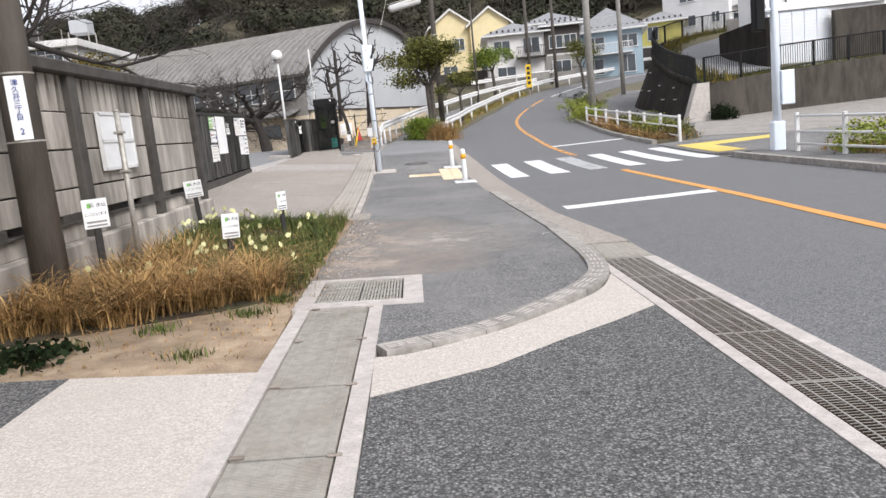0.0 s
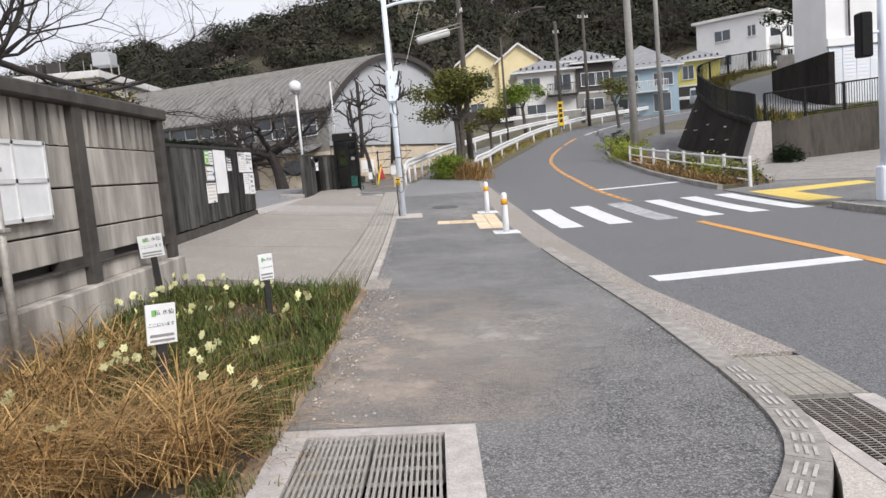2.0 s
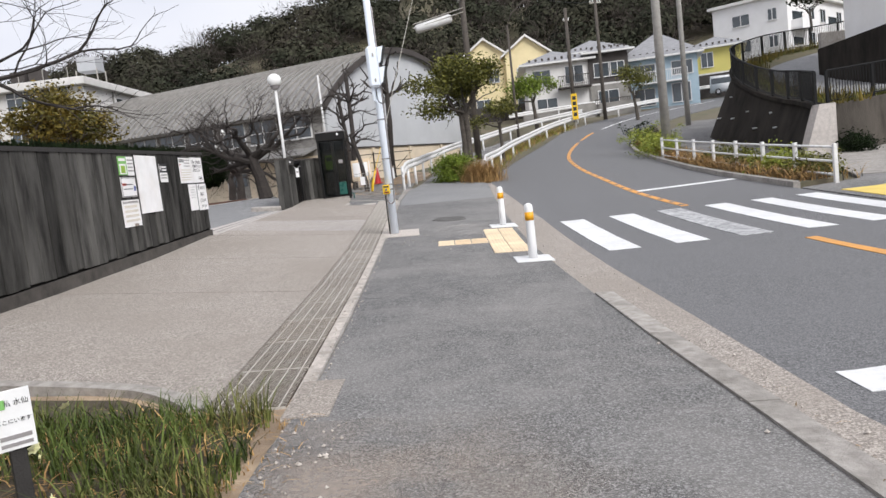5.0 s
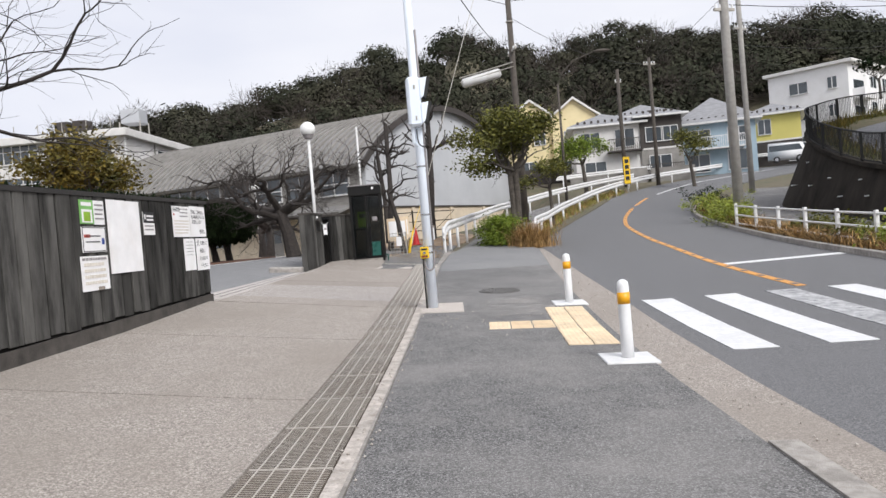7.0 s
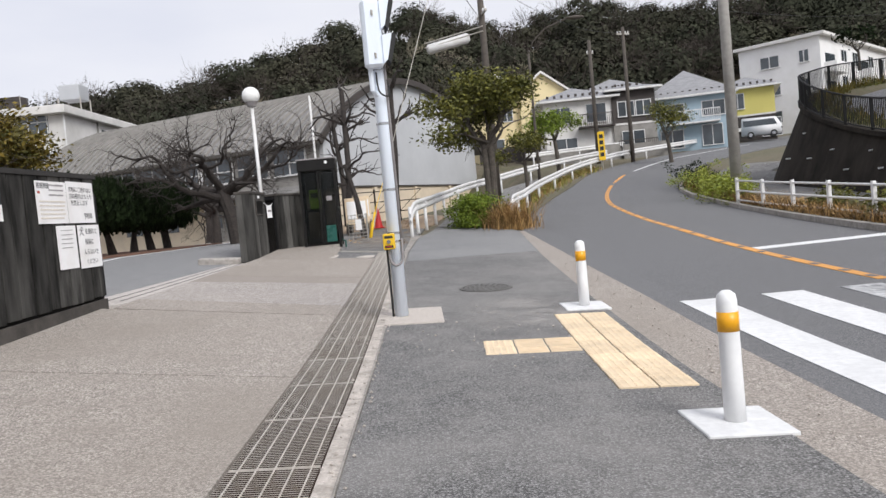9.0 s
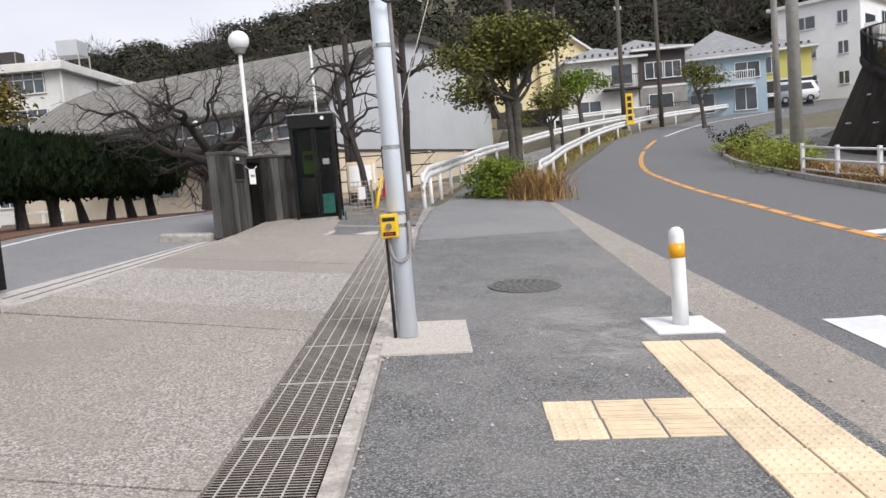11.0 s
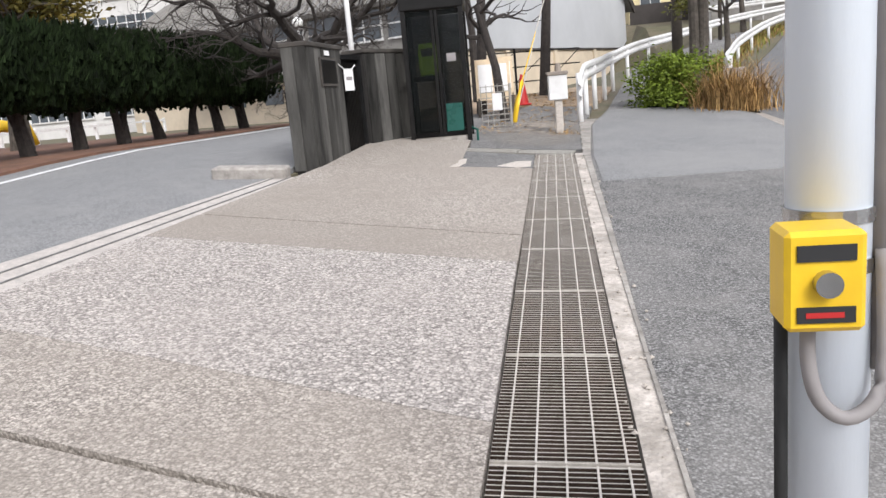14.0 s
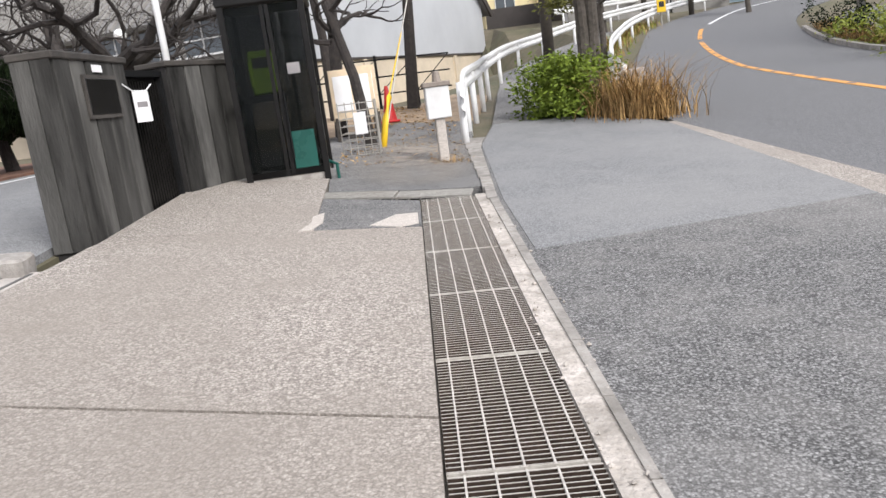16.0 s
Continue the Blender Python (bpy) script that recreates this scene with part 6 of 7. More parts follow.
def deck(name, outline, dz, material):
    """A sheet on the slope above the walls."""
    bm = bmesh.new()
    bmesh.ops.triangulate(bm, faces=[bm.faces.new([bm.verts.new((x, y, 0)) for x, y in outline])])
    for k in range(60):
        y = 33.5 + k * 0.45
        bmesh.ops.bisect_plane(bm, geom=bm.verts[:] + bm.edges[:] + bm.faces[:], plane_co=(0, y, 0), plane_no=(0, 1, 0), dist=1e-5)
    for v in bm.verts:
        v.co.z = float(np.interp(v.co.y, UP_Y, UP_Z)) + dz
    return part(name, bm, material)


bank = deck("upper_bank", [(p[0] + 0.15, p[1] + 0.02) for p in rwp] + [(36, 58), (36, 38.4), (24, 36.7), (17, 35.0), (13.0, 33.6)], -0.03, "turf")
tagged(bank, "rough grassy bank above the retaining wall", "bank", kind="structure")
lane_edge = curve_pts([(14.6, 36.6), (15.2, 39.5), (15.75, 42.5), (16.1, 45), (16.9, 46.9), (18.6, 48.8), (21, 50.6), (25, 52.6), (30, 54)], 4)
lane = deck("upper_lane", lane_edge + [(30, 50.5), (25.5, 49.5), (21.5, 47.4), (19, 44.6), (18.0, 43.6), (18.0, 38.0), (18.6, 37.6), (34, 39.6), (34, 38.9), (17.4, 36.0), (15.2, 35.9)], 0.02, "asphalt_pale")
tagged(lane, "grey asphalt lane climbing above the wall", "lane", kind="structure")
yard_wall = thing("yard_wall", "dark stained concrete wall between the lane and a white house", "wall", kind="structure")
part("wall", prism([(38.4, 2.3), (44.2, 3.2), (44.2, 5.0), (38.4, 5.15)], "x", 18.05, 18.35), "retaining", yard_wall)
part("wall", prism([(21.6, 2.4), (34, 3.0), (34, 5.4), (21.6, 5.2)], "y", 38.5, 38.8), "retaining_light", yard_wall)
low_wall = thing("step_wall", "low pale block wall at the head of the lane", "wall", kind="structure")
part("wall", B(20.6, 23.2, 48.9, 49.2, 4.6, 6.3, 0.02), "concrete_kerb", low_wall)
edge_grass = []
for _ in range(900):
    x = rb.uniform(13.2, 30)
    edge_grass.append((x, float(np.interp(x, (13, 17, 24, 36), (33.7, 35.0, 36.8, 38.5))) + rb.uniform(0.1, 1.2)))
for _ in range(500):
    q = rb.choice(rwp[4:32])
    edge_grass.append((q[0] + rb.uniform(0.3, 1.1), q[1] + rb.uniform(-0.4, 0.2)))
V, F = [], []
for x, y in edge_grass:
    z = float(np.interp(y, UP_Y, UP_Z)) - 0.05
    for _ in range(5):
        k, w, h = len(V), rb.uniform(0.012, 0.03), rb.uniform(0.08, 0.34)
        a = rb.uniform(0, 6.28)
        ox, oy = x + rb.gauss(0, 0.08), y + rb.gauss(0, 0.08)
        V += [(ox - w * math.cos(a), oy - w * math.sin(a), z), (ox + w * math.cos(a), oy + w * math.sin(a), z), (ox + rb.gauss(0, 0.08), oy + rb.gauss(0, 0.08), z + h)]
        F.append((k, k + 1, k + 2))
tagged(part("bank_weeds", (V, F), "leaf"), "olive weeds and grass along the railing", "grass", kind="stuff")


def railing(label, line, h=1.12):
    """A black bar railing along (x, y, z) points."""
    t = thing("railing", label, "railing", pose(*line[0]))
    o = Vector(line[0])
    loc = [Vector(p) - o for p in line]
    part("top_rail", tube([p + Vector((0, 0, h)) for p in loc], 0.035, 6), "black_metal", t)
    part("bottom_rail", tube([p + Vector((0, 0, 0.12)) for p in loc], 0.025, 6), "black_metal", t)
    barm = postm = None
    left = 0.0
    k = 0
    for a, b in zip(loc, loc[1:]):
        n = max(1, int((b - a).length / 0.125))
        for i in range(n):
            p = a + (b - a) * i / n
            m = pose(*p)
            if k % 16 == 0:
                if postm is None:
                    postm = part("post", B(-0.045, 0.045, -0.045, 0.045, -0.1, h), "black_metal", t)
                    postm.matrix_basis = m
                else:
                    again(postm, t, m)
            elif barm is None:
                barm = part("bar", B(-0.01, 0.01, -0.01, 0.01, 0.12, h), "black_metal", t)
                barm.matrix_basis = m
            else:
                again(barm, t, m)
            k += 1
    return t


railing("black bar railing along the top of the retaining wall", [(p[0] - 0.1, p[1], p[3]) for p in rwp])
railing("black bar railing on the lane wall", [(x, y + 0.12, z1) for x, y, z0, z1 in curve_pts(side_line, 4)])

# ---- road-side rail, kerb and poles across the road ----
def pipe_rail(label, line, h=0.85):
    t = thing("pipe_railing", label, "railing", pose(line[0][0], line[0][1], H(*line[0])))
    o = t.matrix_basis.translation.copy()
    pts = [Vector((x, y, H(x, y))) - o for x, y in line]
    for z in (0.2, 0.5, h - 0.03):
        smooth(part("rail", tube([p + Vector((0, 0, z)) for p in pts], 0.03, 8), "white_metal", t))
    first = None
    for p in pts:
        if first is None:
            first = part("post", B(-0.045, 0.045, -0.045, 0.045, -0.2, h + 0.05, 0.008), "white_metal", t)
            first.matrix_basis = pose(*p)
        else:
            again(first, t, pose(*p))
    return t


pipe_rail("white pipe railing beside the planted verge", [(8.78 + 0.015 * i, 25.1 + i * 1.95) for i in range(8)])
pipe_rail("white pipe railing by the signal on the far pavement", [(9.4, 18.6), (9.45, 16.6), (9.5, 14.6), (9.55, 12.6), (9.6, 10.6)], 0.9)
kr = thing("kerb", "low concrete kerb edging the planted verge", "kerb", kind="structure")
right_edge = curve_pts(ROAD_R[2:9], 4)
for a, b in zip(right_edge, right_edge[1:]):
    d = (Vector(b) - Vector(a)).normalized()
    s = (d.y * 0.16, -d.x * 0.16)
    drape("kerb_stone", [a, b, (b[0] + s[0], b[1] + s[1]), (a[0] + s[0], a[1] + s[1])], "concrete_kerb", 0.13, 0.3, kr)
for y0 in range(-6, 19):
    drape("kerb_stone", [(7.92, y0 + 0.01), (7.92, y0 + 0.99), (8.08, y0 + 0.99), (8.08, y0 + 0.01)], "concrete_kerb", 0.13, 0.3, kr)
sp2 = thing("signal_pole", "pale blue-grey signal pole with a control box on the far pavement", "signal pole", on_land(9.25, 19.3, 0, 0, False))
smooth(part("pole", tube([(0, 0, -0.1), (0, 0, 7)], [0.11, 0.08], 16), "pole_white", sp2))
part("control_box", B(0.08, 0.42, -0.14, 0.14, 1.15, 2.0, 0.02), "pole_white", sp2)
part("base_box", B(-0.16, 0.16, -0.13, 0.13, 0.0, 0.75, 0.03), "pole_white", sp2)
sg2 = part("signal_head", B(-0.55, -0.3, -0.2, 0.1, 3.0, 3.9, 0.03), "black_metal", sp2, "black signal head")
part("bracket", tube([(0, 0, 3.5), (-0.35, 0, 3.5)], 0.035, 8), "pole_white", sp2)


def mast(label, x, y, z0, z1, r0=0.16, r1=0.11, material="pole_concrete", arms=(), name="utility_pole"):
    t = thing(name, label, "utility pole", pose(x, y, z0))
    smooth(part("pole", tube([(0, 0, -0.5), (0, 0, (z1 - z0) / 2), (0, 0, z1 - z0)], [r0, (r0 + r1) / 2, r1], 14), material, t))
    for z, w, yaw in arms:
        o = part("cross_arm", B(-w, w, -0.05, 0.05, z - 0.05, z + 0.05), "galv", t)
        o.matrix_basis = pose(0, 0, 0, 0, 0, yaw)
        for k in (-0.85, -0.4, 0.4, 0.85):
            part("insulator", tube([(k * w, 0, z + 0.05), (k * w, 0, z + 0.2)], 0.04, 6), "post_white", o)
    return t


mast("tall pale concrete utility pole at the verge", 9.75, 41.0, 1.0, 13.5, 0.2, 0.15, arms=((11.2, 0.7, 20), (8.2, 0.45, 20)))
mast("tall pale concrete utility pole up the road", 16.0, 57.2, 2.4, 16.0, 0.17, 0.14, arms=((12.2, 0.8, 30), (9.8, 0.5, 30)))
p4 = mast("dark utility pole behind the street tree with a transformer", 2.1, 50.6, 1.9, 13.4, 0.19, 0.14, "pole_dark", arms=((8.7, 0.9, 100),))
smooth(part("transformer", tube([(-2.7, -0.15, 7.25), (-2.6, -0.15, 7.28), (-0.75, 0, 7.68), (-0.65, 0, 7.7)], [0.14, 0.24, 0.24, 0.14], 14), "white_metal", p4, "long white cylindrical unit on an arm"))
for dz_ in (0.0, 0.22):
    part("arm", tube([(-2.8, -0.35, 7.3 + dz_), (0, -0.2, 7.9 + dz_)], 0.03, 6), "galv", p4)
for z in (4.6, 5.4, 10.2):
    part("collar", tube([(0, 0, z), (0, 0, z + 0.06)], 0.2, 12), "galv", p4)
d1 = mast("dark brown street lamp with a curved arm", 5.6, 62.0, 3.2, 10.8, 0.1, 0.07, "pole_dark", name="street_lamp")
part("arm", tube([(0, 0, 7.5), (0.3, -0.1, 8.3), (1.1, -0.3, 9.0), (2.4, -0.6, 9.4)], 0.05, 8), "pole_dark", d1)
smooth(part("lamp_head", ball((2.9, -0.7, 9.4), (0.6, 0.2, 0.12), None, 2), "pole_dark", d1))
mast("dark slim utility pole in front of the white house", 11.7, 73.2, 4.2, 13.6, 0.17, 0.13, "pole_dark", arms=((8.4, 0.25, 0),))
mast("dark slim utility pole beside the balcony house", 13.7, 70.7, 4.1, 13.8, 0.16, 0.11, "pole_dark", arms=((9.2, 0.5, 15),))
mast("grey utility pole by the apartment block", 58.0, 96, 9.0, 24, 0.2, 0.14, arms=((13.6, 1.0, 20), (12, 1.0, 20)))
mast("white flag pole behind the gate", -5.2, 43.5, 1.2, 6.4, 0.05, 0.04, "white_metal", name="flag_pole")
ys = thing("warning_sign", "tall yellow roadside warning sign with black lettering bars", "sign", pose(10.3, 65.2, 3.4))
part("plate", B(-0.22, 0.22, -0.04, 0.04, 0.6, 2.5, 0.01), "yellow", ys)
part("post", tube([(0, 0.08, -0.4), (0, 0.08, 2.4)], 0.04, 8), "galv", ys)
for i in range(4):
    part("print", B(-0.13, 0.13, -0.045, -0.041, 2.05 - i * 0.4, 2.32 - i * 0.4), "ink", ys)


def cable(a, b, sag, label="thin black overhead cable between poles"):
    pts = [Vector(a).lerp(Vector(b), i / 12) - Vector((0, 0, sag * 4 * (i / 12) * (1 - i / 12))) for i in range(13)]
    t = part("cable", tube([p - Vector(a) for p in pts], 0.015, 4), "rubber")
    t.matrix_basis = pose(*a)
    return tagged(t, label, "cable", "overhead cables")


for a, b, s in (((2.1, 50.6, 13.2), (9.75, 41, 12.2), 0.5), ((9.75, 41, 12.2), (16.0, 57.2, 15), 0.6), ((16.0, 57.2, 15.0), (58, 96, 22.4), 1.2), ((16.0, 57.2, 12.6), (58, 96, 20.8), 1.4), ((2.1, 50.6, 12.4), (13.7, 70.7, 13.4), 0.8), ((13.7, 70.7, 13.4), (16.0, 57.2, 15), 0.3), ((2.1, 50.6, 10.4), (-1.14, 23.7, 7.0), 0.5), ((9.75, 41, 12.6), (46, 62, 19), 0.9), ((9.75, 41, 11.4), (46, 62, 17), 1.1), ((9.75, 41, 9.4), (34, 52, 12), 0.7), ((2.1, 50.6, 13.0), (-30, 40, 24), 0.8), ((16.0, 57.2, 11.2), (58, 96, 19.5), 1.2)):
    cable(a, b, s)


# ---- lamps with globes ----
def globe_lamp(x, y, z0, z1, r, label):
    t = thing("globe_lamp", label, "lamp post", pose(x, y, z0))
    smooth(part("pole", tube([(0, 0, -0.2), (0, 0, z1 - z0 - r * 0.8)], [0.06, 0.05], 12), "white_metal", t))
    smooth(part("globe", ball((0, 0, z1 - z0), r), "globe", t, "white glass globe"))
    part("collar", tube([(0, 0, z1 - z0 - r - 0.06), (0, 0, z1 - z0 - r * 0.45)], [r * 0.45, r * 0.85], 14), "ink_grey", t)


globe_lamp(-6.05, 37.8, 1.1, 5.6, 0.27, "white globe lamp on a slim white post behind the gate")
globe_lamp(-13.2, 55.0, 1.1, 5.2, 0.24, "white globe lamp in the school yard")

# ---- yard edge, hedge trees and planting ----
bed2 = drape("yard_bed", [(-9.7, 24.8), (-9.7, 28), (-9.9, 33), (-9.6, 45), (-11, 52), (-14, 56), (-26, 56), (-22, 30), (-16, 24.8)], "red_soil", 0.05, 0.2)
tagged(bed2, "reddish planting soil along the school road", "planting bed", kind="structure")
yl = drape("yard_line", ribbon([(-8.9, 27), (-9.1, 30.5), (-9.2, 36), (-8.9, 45)], 0.12), "white_paint", 0.02, 0.01)
tagged(yl, "white line along the school road", "road marking", kind="structure")
gp = drape("garden_path", [(-4.6, 34.0), (-3.2, 34.0), (-3.1, 33.0), (-1.47, 32.85), (-1.45, 34.5), (-1.36, 37), (-1.2, 39.5), (-2.6, 40), (-3.2, 36.5), (-4.6, 36.5)], "asphalt_walk", 0.004, 0.1)
tagged(gp, "worn asphalt path beside the booth", "path", kind="structure")


def hedge_tree(x, y, seed, s=1.0):
    r = random.Random(seed)
    z = 1.12
    t = thing("clipped_tree", "dark clipped evergreen tree with a broad flat crown", "tree", pose(x, y, z), "row of clipped trees by the school road")
    V, F = [], []
    for k in range(2):
        a = r.uniform(0, 6.28)
        add_tube(V, F, [Vector((0.08 * k, 0, -0.1)), Vector((0.1 * math.cos(a), 0.1 * math.sin(a), 0.6)), Vector((0.45 * math.cos(a), 0.45 * math.sin(a), 1.5))], [0.13, 0.09, 0.05], 7)
    part("trunk", (V, F), "bark_dark", t)
    V, F = [], []
    for _ in range(2300):
        u, v = r.uniform(0, 6.283), r.uniform(-0.9, 1)
        rad = 1.42 * s * math.sqrt(max(0.02, 1 - (abs(v) ** 2.6))) * r.uniform(0.72, 1.04) * (1 + 0.1 * math.sin(3 * u + seed))
        p = Vector((rad * math.cos(u), rad * math.sin(u), 1.55 + v * 0.98 * s + r.gauss(0, 0.06)))
        a = Vector((math.cos(u) * 0.35 + r.gauss(0, 0.25), math.sin(u) * 0.35 + r.gauss(0, 0.25), 1)).normalized()
        b = a.cross(Vector((r.gauss(0, 1), r.gauss(0, 1), 0.1))).normalized()
        L, k = r.uniform(0.12, 0.26), len(V)
        V += [tuple(p - b * 0.045), tuple(p + b * 0.045), tuple(p + a * L)]
        F.append((k, k + 1, k + 2))
        k = len(V)
        c = a.cross(b) * 0.05
        V += [tuple(p - c), tuple(p + c), tuple(p + a * L * 0.8)]
        F.append((k, k + 1, k + 2))
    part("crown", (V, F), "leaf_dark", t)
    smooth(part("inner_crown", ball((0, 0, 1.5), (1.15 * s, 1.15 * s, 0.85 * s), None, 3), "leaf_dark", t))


for i in range(11):
    hedge_tree(-11.9 + 0.07 * i, 29.0 + 1.45 * i, 20 + i, 0.8 + 0.01 * i)

leafy_tree(1.05, 39.75, "twin-trunked evergreen street tree with an uneven leafy crown", 11, 6.7, 3.0, 0.12, "leaf", 4, 0.98, 2, 52, 0.27, 0.078, 0.75, reach=(-2.7, 1.3, 2.9, -1.5))
leafy_tree(3.2, 47.6, "small evergreen street tree behind the guard rail", 12, 4.4, 2.0, 0.09, "leaf", 3, 0.7, 1, 44, 0.22, 0.075, 0.7)
leafy_tree(7.5, 66.0, "round evergreen tree below the white house", 13, 6.5, 2.4, 0.14, "leaf_shrub", 4, 0.95, 1, 22, 0.32, 0.11, 0.75)
leafy_tree(15.2, 66.3, "evergreen tree in front of the blue house", 14, 5.2, 2.0, 0.12, "leaf", 4, 0.85, 1, 18, 0.3, 0.1, 0.75)
leafy_tree(-15.8, 39.9, "broad olive-brown evergreen tree behind the wall", 15, 7.5, 2.2, 0.2, "leaf_olive", 4, 1.4, 2, 46, 0.36, 0.095, 0.85, z=1.1)
leafy_tree(31.5, 72, "small tree beside the railing", 16, 4.5, 1.6, 0.1, "leaf_dark", 3, 0.9, 1, 10, 0.3, 0.16, z=9.2)

bare_tree(-7.6, 40.5, "old dark cherry tree with crooked bare branches", 31, 0.24, 1.9, 1.6, 5, 0.8, lean=(-0.5, 0.2), up=0.07, z=1.1, limbs=7, wild=0.55)
bare_tree(-10.8, 48.5, "bare dark cherry tree in the school yard", 32, 0.18, 1.7, 1.6, 5, 0.8, up=0.05, z=1.1, limbs=7, wild=0.55)
bare_tree(-12.8, 54, "bare forked tree by the gymnasium door", 33, 0.18, 1.6, 1.5, 4, 0.7, z=1.1)
bare_tree(-11.2, 18.2, "bare tree with long fine branches over the wall", 34, 0.24, 3.2, 3.0, 5, 0.65, z=0.5, limbs=12, wild=0.3)
bare_tree(-3.5, 38.2, "pollarded bare tree trunk with short stubs", 35, 0.09, 4.6, 0.7, 1, 0.9, lean=(0.15, 0.2), limbs=9)
bare_tree(-2.35, 43.2, "pollarded bare tree trunk with short stubs", 36, 0.12, 5.2, 0.9, 1, 0.9, lean=(0.25, 0), limbs=9)
bare_tree(-3.9, 41.0, "thin pollarded bare tree", 37, 0.09, 3.6, 0.8, 2, 0.8, lean=(-0.2, 0.2), limbs=6)
bare_tree(-2.9, 36.9, "short leaning bare tree", 38, 0.08, 2.3, 0.8, 2, 0.8, lean=(-0.4, 0.1), limbs=5)

# ---- wooded hill ----
rng = np.random.default_rng(7)


def woods(name, label, count, near, far, a0, a1, quads, rad, size, material, squash=0.75, twig=False, lift=0.35):
    V, F = [], []
    for _ in range(count):
        a = math.radians(rng.uniform(a0, a1))
        R = math.sqrt(rng.uniform(near ** 2, far ** 2))
        if 0.33 < a < 0.75 and R < 128:
            continue
        x, y = R * math.sin(a), 11 + R * math.cos(a)
        s = rad * rng.uniform(0.65, 1.35)
        z = H(x, y) + hill(x, y) + s * lift + (1.5 if not twig else 0)
        u = rng.normal(size=(quads, 3))
        u /= np.linalg.norm(u, axis=1)[:, None]
        u[:, 2] = np.abs(u[:, 2]) * 1.2 - 0.35
        lumps = 1 + 0.22 * np.sin(4 * np.arctan2(u[:, 1], u[:, 0]) + rng.uniform(0, 6)) * np.cos(5 * u[:, 2])
        c = np.array((x, y, z)) + u * (s * np.array((1, 1, squash))) * (lumps * rng.uniform(0.55, 1.05, quads))[:, None]
        e = rng.normal(size=(quads, 3))
        e /= np.linalg.norm(e, axis=1)[:, None]
        if twig:
            e = u + 0.35 * e
            g = np.cross(e, rng.normal(size=(quads, 3)))
            g /= np.linalg.norm(g, axis=1)[:, None]
            L = size * rng.uniform(0.6, 1.5, quads)[:, None]
            p = np.stack([c - e * L, c + g * 0.035, c + e * L, c - g * 0.035], 1)
        else:
            out = u + 0.45 * e + np.array((0.0, 0.0, 0.25))
            e = np.cross(out, rng.normal(size=(quads, 3)))
            e /= np.linalg.norm(e, axis=1)[:, None]
            g = np.cross(out, e)
            g /= np.linalg.norm(g, axis=1)[:, None]
            L = size * rng.uniform(0.5, 1.4, quads)[:, None]
            p = np.stack([c - e * L, c + g * L * 0.6, c + e * L, c - g * L * 0.6], 1)
        k = len(V)
        V += p.reshape(-1, 3).tolist()
        F += [(k + 4 * i, k + 4 * i + 1, k + 4 * i + 2, k + 4 * i + 3) for i in range(quads)]
    o = part(name, (V, F), material)
    return tagged(o, label, "woods", kind="stuff")


woods("hill_woods", "dark evergreen woods covering the hill", 900, 100, 205, -36, 62, 460, 4.4, 0.36, "wood_far")
woods("hill_twigs", "bare brown winter trees among the woods", 520, 98, 200, -36, 60, 190, 4.6, 1.1, "twig_far", 0.95, True, 0.7)
woods("crest_pines", "taller pines along the crest of the hill", 110, 172, 198, -25, 50, 420, 3.0, 0.26, "wood_far", 0.7, False, 1.5)
woods("foot_scrub", "dark scrub at the foot of the hill", 160, 92, 112, -30, 62, 260, 3.0, 0.26, "wood_far", 0.8)


# ---- grasses, flowers and litter ----
def blades(name, label, spots, height, width, material, seed, droop=0.5, category="grass"):
    """Curved grass blades at (x, y, scale) spots: one object."""
    r = random.Random(seed)
    V, F = [], []
    for x, y, s, *turn in spots:
        h = height * s * r.uniform(0.6, 1.25)
        a = turn[0] if turn else r.uniform(0, 6.283)
        d = Vector((math.cos(a), math.sin(a), 0))
        side = Vector((-d.y, d.x, 0)) * width * r.uniform(0.6, 1.3)
        reach = h * droop * r.uniform(0.3, 1.5)
        p0 = Vector((x, y, H(x, y) - 0.01))
        k = len(V)
        for i in range(4):
            t = i / 3
            c = p0 + d * reach * t * t + Vector((0, 0, h * (t - 0.38 * droop * t ** 3)))
            w = side * (1 - t * 0.85)
            V += [tuple(c - w), tuple(c + w)]
            if i:
                F.append((k + 2 * i - 2, k + 2 * i - 1, k + 2 * i + 1, k + 2 * i))
    o = part(name, (V, F), material)
    return tagged(o, label, category, kind="stuff")


rg = random.Random(77)


def front(x):
    return 5.75 + (x + 3.5) * 0.58


dry, green, clump = [], [], []
for _ in range(80):
    x = rg.uniform(-3.5, -1.5)
    clump.append((x, front(x) + abs(rg.gauss(0, 0.55)) + 0.2))
for _ in range(45):
    clump.append((rg.uniform(-3.5, -2.5), rg.uniform(6.2, 9.6)))
for cx, cy in clump:
    lift = rg.uniform(0.55, 1.25)
    for _ in range(70):
        turn = rg.uniform(0, 6.283)
        spread = abs(rg.gauss(0, 0.09))
        dry.append((cx + spread * math.cos(turn), cy + spread * math.sin(turn), lift * rg.uniform(0.5, 1.2), turn + rg.gauss(0, 0.5)))
while len(green) < 10500:
    x, y = rg.uniform(-3.55, -1.2), rg.uniform(6.9, 12.7)
    if y < front(x) + 0.65 or (x > -2.2 and y > 12.9) or y > 13.1:
        continue
    if noise.noise(Vector((x * 1.6, y * 1.6, 0))) < -0.22:
        continue
    green.append((x, y, rg.uniform(0.5, 1.1)))
blades("dry_grass", "tangled dry orange-brown grass in the flower bed", dry, 0.56, 0.006, "grass_dry", 1, 1.15)
